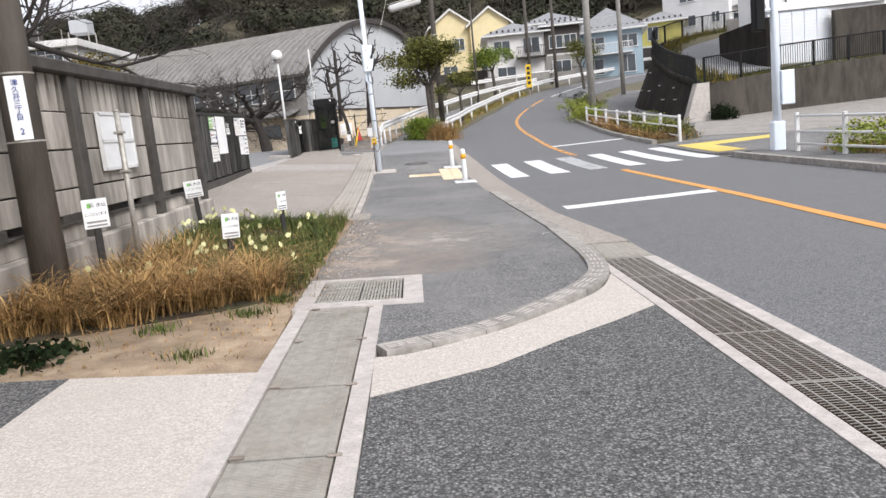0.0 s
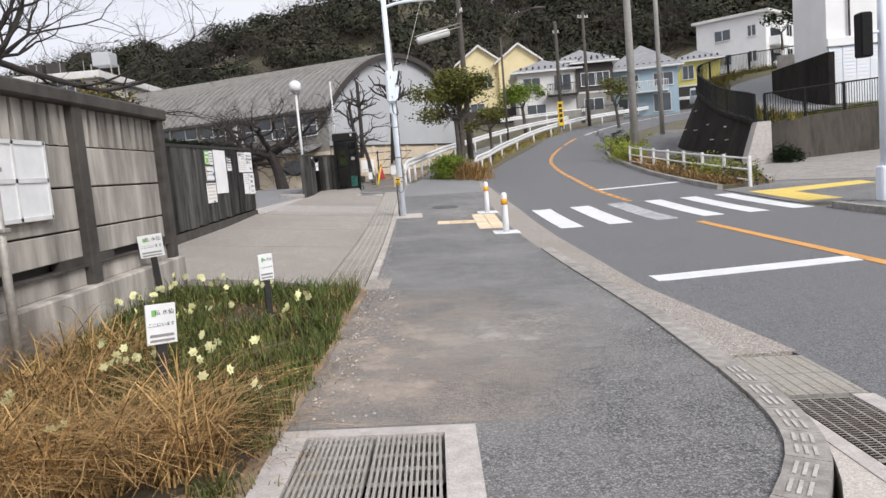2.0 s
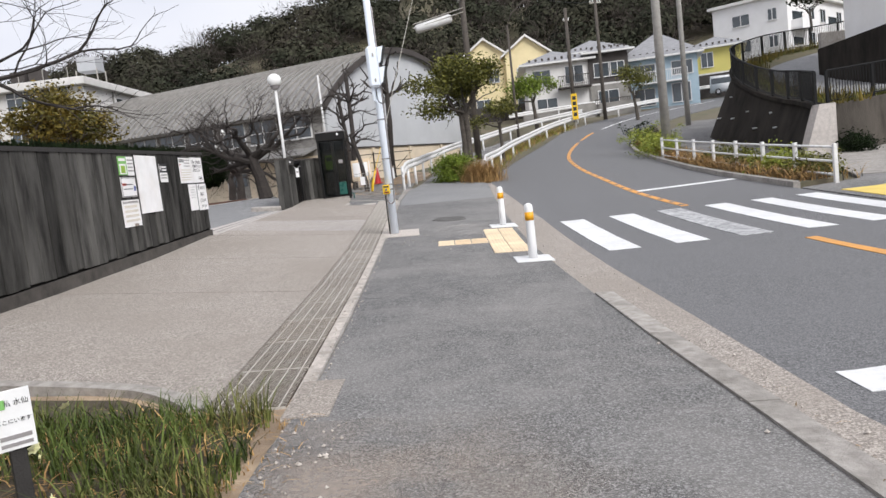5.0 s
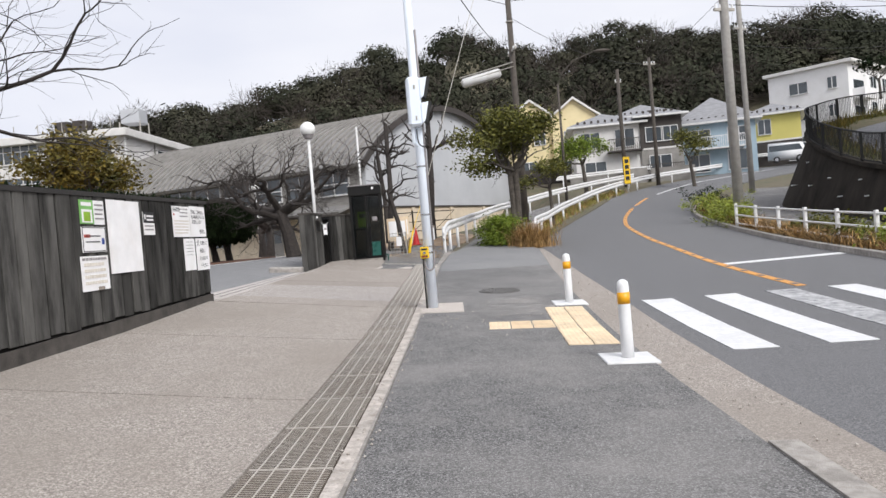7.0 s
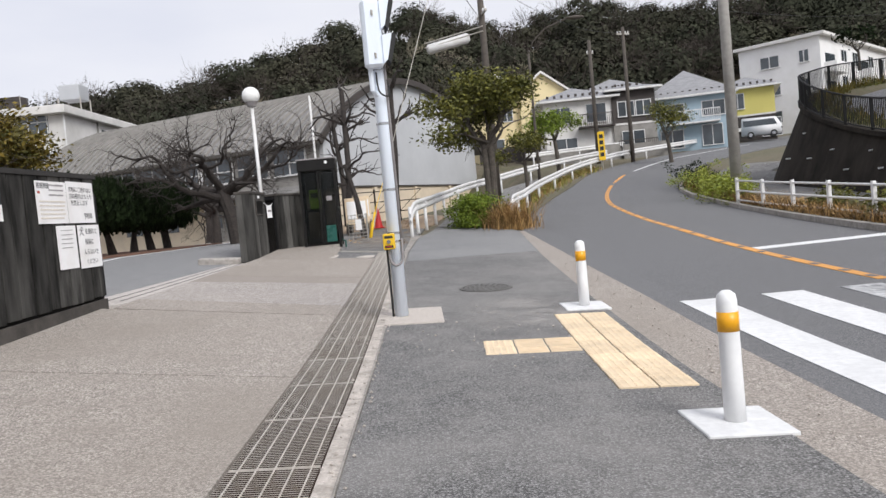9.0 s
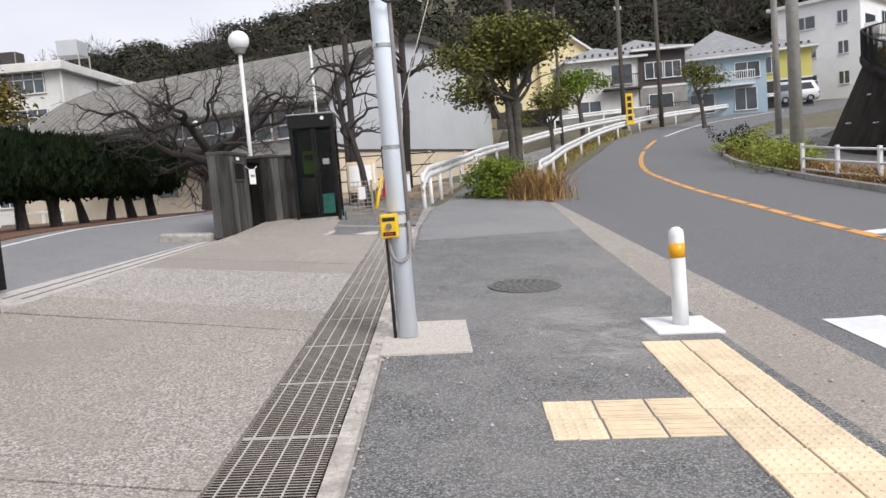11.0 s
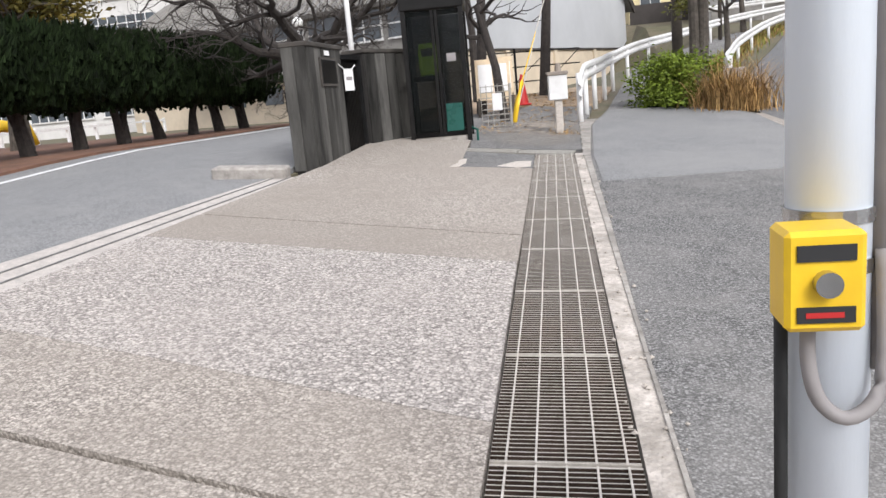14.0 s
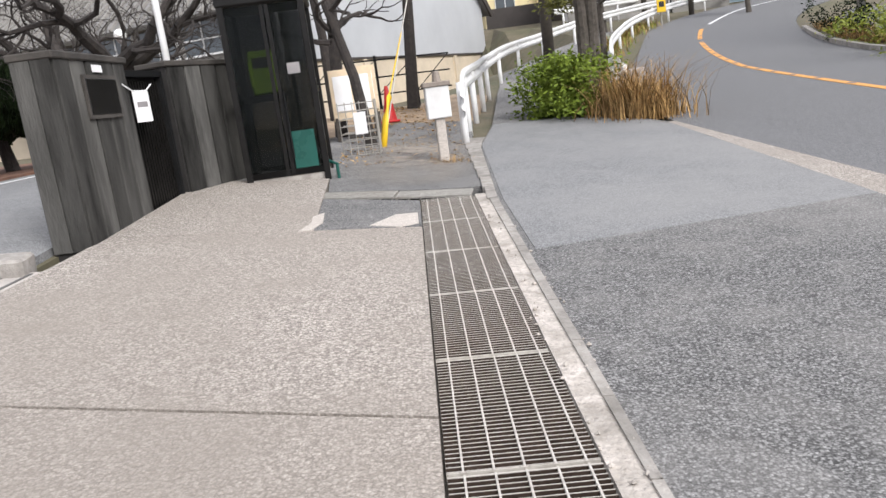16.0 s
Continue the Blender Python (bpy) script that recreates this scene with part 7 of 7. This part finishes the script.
blades("narcissus_leaves", "dense green strap leaves of narcissus in the bed", green, 0.27, 0.0065, "grass_green", 2, 0.55, "foliage")
tufts = []
for cx, cy, n in ((-1.75, 5.25, 90), (-1.55, 6.45, 160), (-1.35, 6.9, 150), (-2.2, 6.05, 110), (-2.7, 5.75, 70), (-3.1, 5.5, 150), (-1.3, 7.5, 120), (-1.25, 8.6, 100), (-1.22, 10, 80), (-3.3, 5.3, 150)):
    tufts += [(cx + rg.gauss(0, 0.09), cy + rg.gauss(0, 0.07), rg.uniform(0.5, 1)) for _ in range(n)]
blades("grass_tuft", "short green grass tufts on the bare soil", tufts, 0.12, 0.005, "grass_green", 3, 0.6)
straw = [(rg.uniform(-3.3, -1.18), rg.uniform(5.0, 6.7), rg.uniform(0.3, 1.0)) for _ in range(420)]
blades("straw_litter", "scattered straw and dead leaves on the bare soil", straw, 0.09, 0.005, "grass_dry", 14, 1.7)
bed_straw = [(rg.uniform(-3.5, -1.25), rg.uniform(7.2, 12.7), rg.uniform(0.4, 1.0)) for _ in range(2600)]
blades("withered_leaves", "withered straw-coloured leaves among the narcissus", bed_straw, 0.2, 0.0055, "grass_dry", 15, 1.5)
bits = []
for _ in range(900):
    x, y = rg.uniform(-1.55, -0.95), rg.uniform(6.6, 12.6)
    bits.append((x, y, rg.uniform(0.3, 0.9)))
blades("dead_stalks", "short dead stalks and litter along the edge of the bed", bits, 0.11, 0.005, "grass_dry", 4, 1.4)
gut = [(1.75 + rg.gauss(0, 0.06), rg.uniform(7.9, 9.2) if rg.random() < 0.6 else rg.uniform(9, 13), rg.uniform(0.3, 1)) for _ in range(320)]
blades("gutter_litter", "dry litter and weeds caught in the gutter", gut, 0.07, 0.005, "grass_dry", 5, 1.3)
V, F = leaf_cloud(rg, [(rg.uniform(-3.5, -2.6), rg.uniform(5.05, 5.6), H(-3, 5.3) + 0.05) for _ in range(70)], 9, 0.07, 0.035, flat=0.4, aspect=0.8)
tagged(part("ground_ivy", (V, F), "leaf_dark"), "low dark ivy leaves at the edge of the bed", "ground cover", kind="stuff")


def narcissus(x, y, h, seed):
    r = random.Random(seed)
    t = thing("narcissus", "cream narcissus flower on a green stem", "flower", pose(x, y, H(x, y), 0, 0, r.uniform(0, 360)), "narcissus flowers")
    part("stem", tube([(0, 0, 0), (0.01, 0, h * 0.6), (0.03, 0, h)], 0.004, 4), "grass_green", t)
    for k in range(r.choice((1, 2, 3))):
        o = Vector((0.03 + r.uniform(-0.04, 0.04), r.uniform(-0.04, 0.04), h + r.uniform(-0.03, 0.03)))
        bm = bmesh.new()
        face = Vector((r.uniform(0.2, 1), r.uniform(-1, 1), 0.3)).normalized()
        u = face.cross(Vector((0, 0, 1))).normalized()
        w = face.cross(u)
        for i in range(6):
            a = math.pi / 3 * i
            d, e = u * math.cos(a) + w * math.sin(a), -u * math.sin(a) + w * math.cos(a)
            bm.faces.new([bm.verts.new(q) for q in (o, o + d * 0.02 + e * 0.012, o + d * 0.036 + face * 0.004, o + d * 0.02 - e * 0.012)])
        tube([o, o + face * 0.012], [0.008, 0.011], 6, bm)
        part("blossom", bm, "petal", t)


for i in range(50):
    x = rg.uniform(-3.3, -1.3)
    narcissus(x, rg.uniform(front(x) + 0.5, 12.4), rg.uniform(0.24, 0.44), i)


# dark sheet over the tan soil, painting shade under the bed's grass
bs = drape("bed_soil", [(-3.55, 5.75), (-1.9, 6.6), (-1.3, 7.1), (-1.28, 12.6), (-1.9, 12.8), (-2.4, 13.15), (-3.55, 13.3)], "bed_soil", 0.004, 0.02)
tagged(bs, "planted soil under the grass, coloured dark for the shade there", "soil", kind="structure")


# ---- little signs in the bed ----
def bed_sign(x, y, top, w, h, yaw, lean=0):
    z = H(x, y)
    t = thing("plant_sign", "small white plant sign on a dark stake in the bed", "sign", pose(x, y, z, 0, lean, yaw), "plant signs")
    part("stake", B(-0.035, 0.035, 0.0, 0.035, -0.1, top - z - 0.03, 0.004), "coping", t)
    pz = top - z - h / 2
    p = part("plate", B(-w / 2, w / 2, -0.012, 0.0, pz - h / 2, pz + h / 2, 0.002), "post_white", t)
    part("picture", B(-w * 0.3, -w * 0.16, -0.0145, -0.0122, pz + h * 0.2, pz + h * 0.36), "green_paper", p)
    lettering("私 水仙", w * 0.2, pose(w * 0.12, -0.0135, pz + h * 0.28, 90, 0, 0), "ink", p, 0.001)
    lettering("ここにいます", w * 0.15, pose(0, -0.0135, pz - h * 0.02, 90, 0, 0), "ink", p, 0.001)
    part("print", B(-w * 0.4, w * 0.4, -0.0145, -0.0122, pz - h * 0.32, pz - h * 0.25), "ink_grey", p)
    part("print", B(-w * 0.4, w * 0.4, -0.0145, -0.0122, pz - h * 0.44, pz - h * 0.38), "ink_grey", p)


bed_sign(-3.45, 12.1, 0.99, 0.27, 0.26, 8, -4)
bed_sign(-2.02, 11.25, 0.73, 0.16, 0.27, 40)
bed_sign(-2.12, 8.4, 0.72, 0.2, 0.27, 38, 3)
bed_sign(-3.33, 7.98, 1.05, 0.25, 0.3, 38, 0)

# ---- kerb of the forecourt at the bed ----
edge = [(-3.55, 13.56), (-2.9, 13.44), (-2.3, 13.26), (-1.88, 12.92), (-1.74, 12.68)]
fk = drape("forecourt_kerb", ribbon(curve_pts(edge, 4), 0.14), "concrete_kerb", 0.055, 0.4)
tagged(fk, "low curved concrete kerb between forecourt and bed", "kerb", kind="structure")
gp2 = drape("kerb_end", [(-1.16, 12.5), (-1.16, 13.3), (-0.86, 13.3), (-0.86, 12.5)], "aggregate", 0.02, 0.2)
tagged(gp2, "pinkish concrete patch at the end of the drain", "kerb", kind="structure")
for pts in (((-3.12, 31.2), (-3.02, 31.22), (-2.96, 31.5), (-3.0, 31.9), (-3.08, 31.75), (-3.06, 31.5)), ((-2.55, 31.3), (-2.3, 31.2), (-2.15, 31.3), (-2.16, 31.72), (-2.35, 31.68))):
    o = drape("cement_patch", pts, "concrete_white", 0.018, 0.02)
    tagged(o, "spilled white cement patch on the forecourt", "cement patch", kind="structure")

# ---- street tree bed ----
V, F = [], []
rt = random.Random(9)
centres = [(0.45 + rt.gauss(0, 0.32), 38.9 + rt.gauss(0, 0.4), H(0.5, 38.9) + min(rt.uniform(0.02, 1.0), 0.95)) for _ in range(190)]
V, F = leaf_cloud(rt, centres, 60, 0.11, 0.046, flat=0.9)
sb = thing("shrub", "bright green clipped shrub at the foot of the street tree", "shrub", pose(0, 0, 0))
part("leaves", (V, F), "leaf_shrub", sb)
sb.children[0].name = "foliage"
tg = [(1.55 + rt.gauss(0, 0.35), 38.15 + rt.gauss(0, 0.35), rt.uniform(0.6, 1.3)) for _ in range(1700)]
blades("tall_dry_grass", "tall straw-coloured grass at the road end of the tree bed", tg, 0.9, 0.008, "grass_dry", 6, 0.7)
tbed = drape("tree_bed", [(0.6, 38.9), (1.5, 37.6), (1.9, 38.2), (2.3, 41.5), (3.2, 45), (5.0, 51), (7.6, 59), (9.6, 65.2), (9.0, 65), (5.4, 58), (2.9, 51), (1.5, 45), (0.75, 40.5)], "earth", 0.03, 0.1)
tagged(tbed, "earth strip between the footpath and the road", "planting bed", kind="structure")
cb = thing("concrete_marker", "short pale concrete marker block in the grass", "marker", pose(1.72, 38.75, H(1.7, 38.7)))
part("block", B(-0.14, 0.14, -0.1, 0.1, 0, 0.75, 0.02), "concrete", cb)
weeds, lush = [], []
for _ in range(3600):
    t = rt.random()
    y = 40.5 + t * 26
    x = float(np.interp(y, (40.5, 45, 51, 59, 66.5), (1.4, 2.2, 3.8, 6.5, 9.8))) + rt.gauss(0, 0.35)
    (weeds if rt.random() < 0.65 else lush).append((x, y, rt.uniform(0.5, 1.3)))
blades("verge_grass", "dry grass and weeds between the guard rails", weeds, 0.45, 0.014, "grass_dry", 7, 0.8)
blades("verge_weeds", "green weeds between the guard rails", lush, 0.4, 0.018, "leaf_yellow", 8, 0.6)

# ---- planted verge across the road ----
vb = drape("verge_bed", [(8.08, 25.4), (8.12, 29.2), (8.3, 33), (8.58, 36), (9.13, 42), (10.1, 48), (12.2, 54), (13.2, 54.4), (11.6, 47), (10.9, 40), (10.3, 33), (9.7, 27), (9.0, 25.4)], "earth", 0.09, 0.2)
tagged(vb, "raised earth verge behind a kerb", "planting bed", kind="structure")
va, vg = [], []
for _ in range(7500):
    y = rt.uniform(25.5, 53)
    x0 = float(np.interp(y, (25.4, 29.2, 33, 36, 42, 48, 54), (8.2, 8.25, 8.42, 8.7, 9.25, 10.2, 12.3)))
    va.append((x0 + abs(rt.gauss(0, 0.5)), y, rt.uniform(0.5, 1.3)))
blades("verge_grass", "brown dry grass and weeds on the raised verge", va, 0.5, 0.012, "grass_dry", 9, 0.9)
o = blades("verge_scrub", "dark brown tangled stalks on the raised verge", [(x + 0.1, y, s) for x, y, s in va[::2]], 0.42, 0.012, "bark", 10, 0.9)
for i, (x, y, s, m_) in enumerate(((9.25, 40.4, 0.6, "leaf_yellow"), (9.8, 43.0, 0.7, "leaf_yellow"), (10.3, 45.6, 0.7, "leaf_yellow"), (10.9, 48.4, 0.7, "leaf_dark"), (9.5, 34.2, 0.38, "leaf"), (9.35, 31.4, 0.36, "leaf"), (9.2, 28.6, 0.4, "leaf_yellow"), (9.15, 26.9, 0.36, "leaf"), (10.2, 16.4, 0.5, "leaf_yellow"), (10.25, 14.2, 0.5, "leaf"), (10.3, 12.0, 0.5, "leaf_yellow"), (13.4, 33.0, 0.4, "leaf_dark"))):
    zz = H(x, y)
    cs = [(rt.gauss(0, s * 0.75), rt.gauss(0, s * 1.1), abs(rt.gauss(s * 0.6, s * 0.4))) for _ in range(60)]
    t = thing("shrub", "low roadside shrub with mixed green and yellow leaves" if m_ != "leaf_dark" else "low dark green roadside shrub", "shrub", pose(x, y, zz), "roadside shrubs")
    part("foliage", leaf_cloud(rt, cs, 42, 0.12, 0.05, flat=0.8), m_, t)
    VV, FF = [], []
    for k in range(6):
        add_tube(VV, FF, [Vector((0, 0, -0.05)), Vector((rt.gauss(0, s * 0.5), rt.gauss(0, s * 0.5), s * 0.7))], [0.02, 0.008], 4)
    part("stems", (VV, FF), "bark", t)
    t.children[-1].name = "stem_cluster"
hb = [(rt.uniform(9.7, 11), rt.uniform(9, 18.5), rt.uniform(0.4, 1.2)) for _ in range(1500)]
blades("verge_grass", "dry brown grass behind the far kerb", hb, 0.4, 0.012, "grass_dry", 11, 0.9)
ub = []
for p in rwp:
    for _ in range(22):
        ub.append((p[0] + rt.uniform(0.4, 1.5), p[1] + rt.uniform(-0.8, 0.5), p[3]))
V, F = [], []
for x, y, z in ub:
    k = len(V)
    a = rt.uniform(0, 6.28)
    V += [(x - 0.03 * math.cos(a), y - 0.03 * math.sin(a), z), (x + 0.03 * math.cos(a), y + 0.03 * math.sin(a), z), (x + rt.gauss(0, 0.1), y + rt.gauss(0, 0.1), z + rt.uniform(0.2, 0.6))]
    F.append((k, k + 1, k + 2))
tagged(part("bank_grass", (V, F), "leaf_olive"), "dry grass along the top of the bank", "grass", kind="stuff")

# ---- fence, boards and guy wire beside the booth ----
fe = thing("mesh_fence", "black metal fence with thin rails beside the garden", "fence", pose(-4.9, 42.6, H(-4.9, 42.6)))
fo = Vector((-4.9, 42.6, H(-4.9, 42.6)))
fl = [(-4.9, 42.6), (-4.0, 43.0), (-3.1, 43.5), (-2.2, 44.0), (-1.35, 44.6)]
fp = [Vector((x, y, H(-3.0, 43.4))) - fo for x, y in fl]
for z in (0.35, 0.75, 1.15):
    part("rail", tube([p + Vector((0, 0, z)) for p in fp], 0.02, 6), "black_metal", fe)
for a, b in zip(fp, fp[1:]):
    part("post", tube([a + Vector((0, 0, -0.5)), a + Vector((0, 0, 1.25))], 0.035, 6), "black_metal", fe)
    part("brace", tube([a + Vector((0, 0, 0.35)), b + Vector((0, 0, 1.15))], 0.012, 5), "black_metal", fe)
for y, x in ((37.6, -3.15), (38.5, -3.15)):
    nbx = thing("notice_box", "wooden notice frame with white paper sheets by the fence", "notice board", pose(x, y, H(x, y), 0, 0, 20))
    part("board", B(-0.35, 0.35, 0, 0.04, 0.35, 1.15), "tactile", nbx)
    for i in range(2):
        part("sheet", B(-0.3 + i * 0.31, -0.02 + i * 0.31, -0.012, 0.0, 0.5, 1.05), "paper", nbx)
    for xx in (-0.32, 0.32):
        part("leg", B(xx - 0.025, xx + 0.025, 0, 0.04, -0.1, 0.4), "bark", nbx)
cone = thing("traffic_cone", "red traffic cone standing by the fence", "traffic cone", pose(-2.75, 40.2, H(-2.75, 40.2)))
part("cone", tube([(0, 0, 0.03), (0, 0, 0.7)], [0.14, 0.03], 14), "red", cone)
part("base", B(-0.19, 0.19, -0.19, 0.19, 0, 0.035, 0.01), "red", cone)
cage = thing("wire_cage", "grey wire mesh refuse cage beside the booth", "cage", pose(-2.95, 35.9, H(-2.95, 35.9)))
for i in range(6):
    part("wire", tube([(-0.25 + i * 0.1, -0.2, 0), (-0.25 + i * 0.1, -0.2, 0.75)], 0.006, 4), "galv", cage)
    part("wire", tube([(0.25, -0.2 + i * 0.08, 0), (0.25, -0.2 + i * 0.08, 0.75)], 0.006, 4), "galv", cage)
for i in range(8):
    part("wire", tube([(-0.25, -0.2, 0.02 + i * 0.1), (0.25, -0.2, 0.02 + i * 0.1), (0.25, 0.2, 0.02 + i * 0.1), (-0.25, 0.2, 0.02 + i * 0.1)], 0.006, 4), "galv", cage)
part("sheet", B(-0.05, 0.12, -0.215, -0.208, 0.3, 0.6), "paper", cage)
guy = thing("guy_wire", "slanting guy wire with a yellow plastic guard", "guy wire", pose(-2.73, 36.6, H(-2.73, 36.6)))
smooth(part("guard", tube([(0, 0, -0.1), (0.1, 0.16, 0.42), (0.19, 0.32, 0.72), (0.2, 0.34, 0.78), (0.5, 0.82, 1.7)], [0.05, 0.048, 0.045, 0.011, 0.009], 10), "yellow", guy))
part("wire", tube([(0, 0, -0.1), (0.5, 0.82, 1.7), (3.4, 5.6, 11.2)], 0.012, 5), "galv", guy)
lf = []
for _ in range(1600):
    y = rt.uniform(34.8, 44)
    lf.append((rt.uniform(-3.3, -1.55), y, rt.uniform(0.2, 0.9)))
blades("leaf_litter", "fallen brown leaves and litter under the bare trees", lf, 0.09, 0.02, "grass_dry", 12, 1.8)
mb = [(-1.75 + rt.gauss(0, 0.12), 34.75 + rt.gauss(0, 0.12), rt.uniform(0.3, 0.9)) for _ in range(160)]
blades("dry_grass", "dry grass round the foot of the meter box", mb, 0.16, 0.006, "grass_dry", 13, 1.2)
gs = drape("garden_soil", [(-3.3, 36.55), (-2.6, 40.05), (-1.25, 39.6), (-0.95, 41), (-0.45, 45), (-1.3, 46.5), (-2.7, 44.2), (-4.5, 41), (-4.6, 36.6)], "soil", 0.0, 0.1)
tagged(gs, "earth with fallen leaves under the bare trees", "garden bed", kind="structure")


# ---- vehicles up the road ----
def car(name, label, x, y, yaw, z, prof, glass_prof, length, width):
    """A parked vehicle from its side outline; windows inset at the sides and ends."""
    t = thing(name, label, "car" if name == "car" else "van", pose(x, y, z, 0, 0, yaw))
    bm = prism(prof, "x", -width / 2, width / 2)
    bmesh.ops.bevel(bm, geom=bm.edges[:], offset=0.05, segments=2, affect="EDGES")
    smooth(part("body", bm, "car_white", t))
    part("side_windows", prism(glass_prof, "x", -width / 2 - 0.004, width / 2 + 0.004), "window_glass", t)
    t.children[-1].name = "window"
    ym = min(p[0] for p in prof)
    part("windscreen", prism([(glass_prof[0][0] - 0.22, glass_prof[0][1] - 0.02), (glass_prof[-1][0] - 0.1, glass_prof[-1][1]), (glass_prof[-1][0] + 0.1, glass_prof[-1][1]), (glass_prof[0][0], glass_prof[0][1] - 0.02)], "x", -width / 2 + 0.14, width / 2 - 0.14), "window_glass", t)
    for s in (-1, 1):
        part("headlight", B(s * width * 0.42 - 0.13, s * width * 0.42 + 0.13, ym - 0.02, ym + 0.1, 0.62, 0.78, 0.02), "chrome", t)
        for yy in (ym + 0.7, ym + length - 0.75):
            w = part("wheel", tube([(s * (width / 2 - 0.18), yy, 0.29), (s * (width / 2 + 0.01), yy, 0.29)], 0.29, 18), "rubber", t)
            part("rim", tube([(s * (width / 2 + 0.005), yy, 0.29), (s * (width / 2 + 0.016), yy, 0.29)], 0.17, 14), "chrome", w)
    part("bumper", B(-width / 2 + 0.08, width / 2 - 0.08, ym - 0.03, ym + 0.05, 0.28, 0.48, 0.02), "ink_grey", t)
    part("number_plate", B(-0.17, 0.17, ym - 0.045, ym - 0.03, 0.36, 0.5), "yellow", t, "yellow number plate")


VAN = [(-1.7, 0.25), (-1.75, 0.95), (-1.3, 1.75), (1.6, 1.85), (1.68, 0.25)]
VAN_G = [(-1.35, 1.05), (1.5, 1.05), (1.5, 1.6), (-1.1, 1.6)]
car("van", "white van parked in front of the yellow house", 29.0, 84.4, 70, rise(84.4) + 0.2, VAN, VAN_G, 3.4, 1.48)

# ---- things in the school yard behind the trees ----
for i, (x, y, m_) in enumerate(((-19.5, 38.5, "yellow"), (-20.5, 41.0, "post_white"), (-18.8, 36.5, "post_white"), (-20.0, 44.5, "yellow"))):
    t = thing("play_tube", "rounded plastic play barrier lying in the school yard", "play equipment", pose(x, y, 1.15, 0, 0, 70), "play equipment in the yard")
    smooth(part("body", tube([(-1.0, 0, 0.0), (-0.85, 0, 0.55), (0, 0, 0.72), (0.85, 0, 0.55), (1.0, 0, 0.0)], 0.2, 10), m_, t))
yw = thing("yard_fence", "low white fence behind the clipped trees", "fence", pose(-23, 30, 1.1))
part("rail", B(-0.05, 0.05, 0, 30, 0.45, 0.55), "white_metal", yw)
for i in range(16):
    part("post", B(-0.06, 0.06, i * 2 - 0.05, i * 2 + 0.05, -0.1, 0.6), "white_metal", yw)

# ---- dust, grit and stains lying on the paving ----
for k, (label, outline, m_) in enumerate((
        ("brown dust trodden from the bed onto the pavement", [(-1.17, 7.72), (0.95, 7.72), (0.95, 12.4), (-1.1, 12.4)], "dust"),
        ("pale dry dust patch on the pavement", [(-0.8, 8.3), (1.6, 8.3), (1.5, 11.7), (-0.8, 11.7)], "dust_pale"),
        ("pale cement dust round the signal pole footing", [(-0.58, 21.7), (1.35, 21.7), (1.35, 25.1), (-0.58, 25.1)], "dust_footing"),
        ("grey-brown dust on the path beside the booth", [(-3.15, 33.1), (-1.5, 33.1), (-1.5, 37.6), (-3.15, 37.6)], "dust_path"))):
    o = drape("dust_patch", outline, m_, 0.0165 + 0.002 * k, 0.001)
    tagged(o, label, "dust", kind="stuff")

# ---- grit and small stones ----
rs = random.Random(41)
spots = [(GR(y) + rs.uniform(-0.02, 0.2), y) for y in (rs.uniform(13, 32) for _ in range(260))]
spots += [(rs.gauss(0.0, 0.45), rs.gauss(22.6, 0.7)) for _ in range(40)]
spots += [(rs.uniform(1.5, 2.0), rs.uniform(9, 30)) for _ in range(160)]
spots += [(-1.1 + abs(rs.gauss(0, 0.22)), rs.uniform(7.8, 12.6)) for _ in range(200)]
V, F = [], []
for x, y in spots:
    if not -2.2 < x < 2.2:
        continue
    r0, z0, k = rs.uniform(0.004, 0.016), H(x, y) + 0.02, len(V)
    a = rs.uniform(0, 6.28)
    ring = [(x + r0 * rs.uniform(0.7, 1.3) * math.cos(a + i * 1.2566), y + r0 * rs.uniform(0.7, 1.3) * math.sin(a + i * 1.2566), z0) for i in range(5)]
    V += ring + [(x, y, z0 + r0 * 0.9), (x, y, z0 - 0.01)]
    F += [(k + i, k + (i + 1) % 5, k + 5) for i in range(5)] + [(k + (i + 1) % 5, k + i, k + 6) for i in range(5)]
tagged(part("grit", (V, F), "fillet"), "loose pale grit and crumbs of concrete on the paving", "grit", kind="stuff")
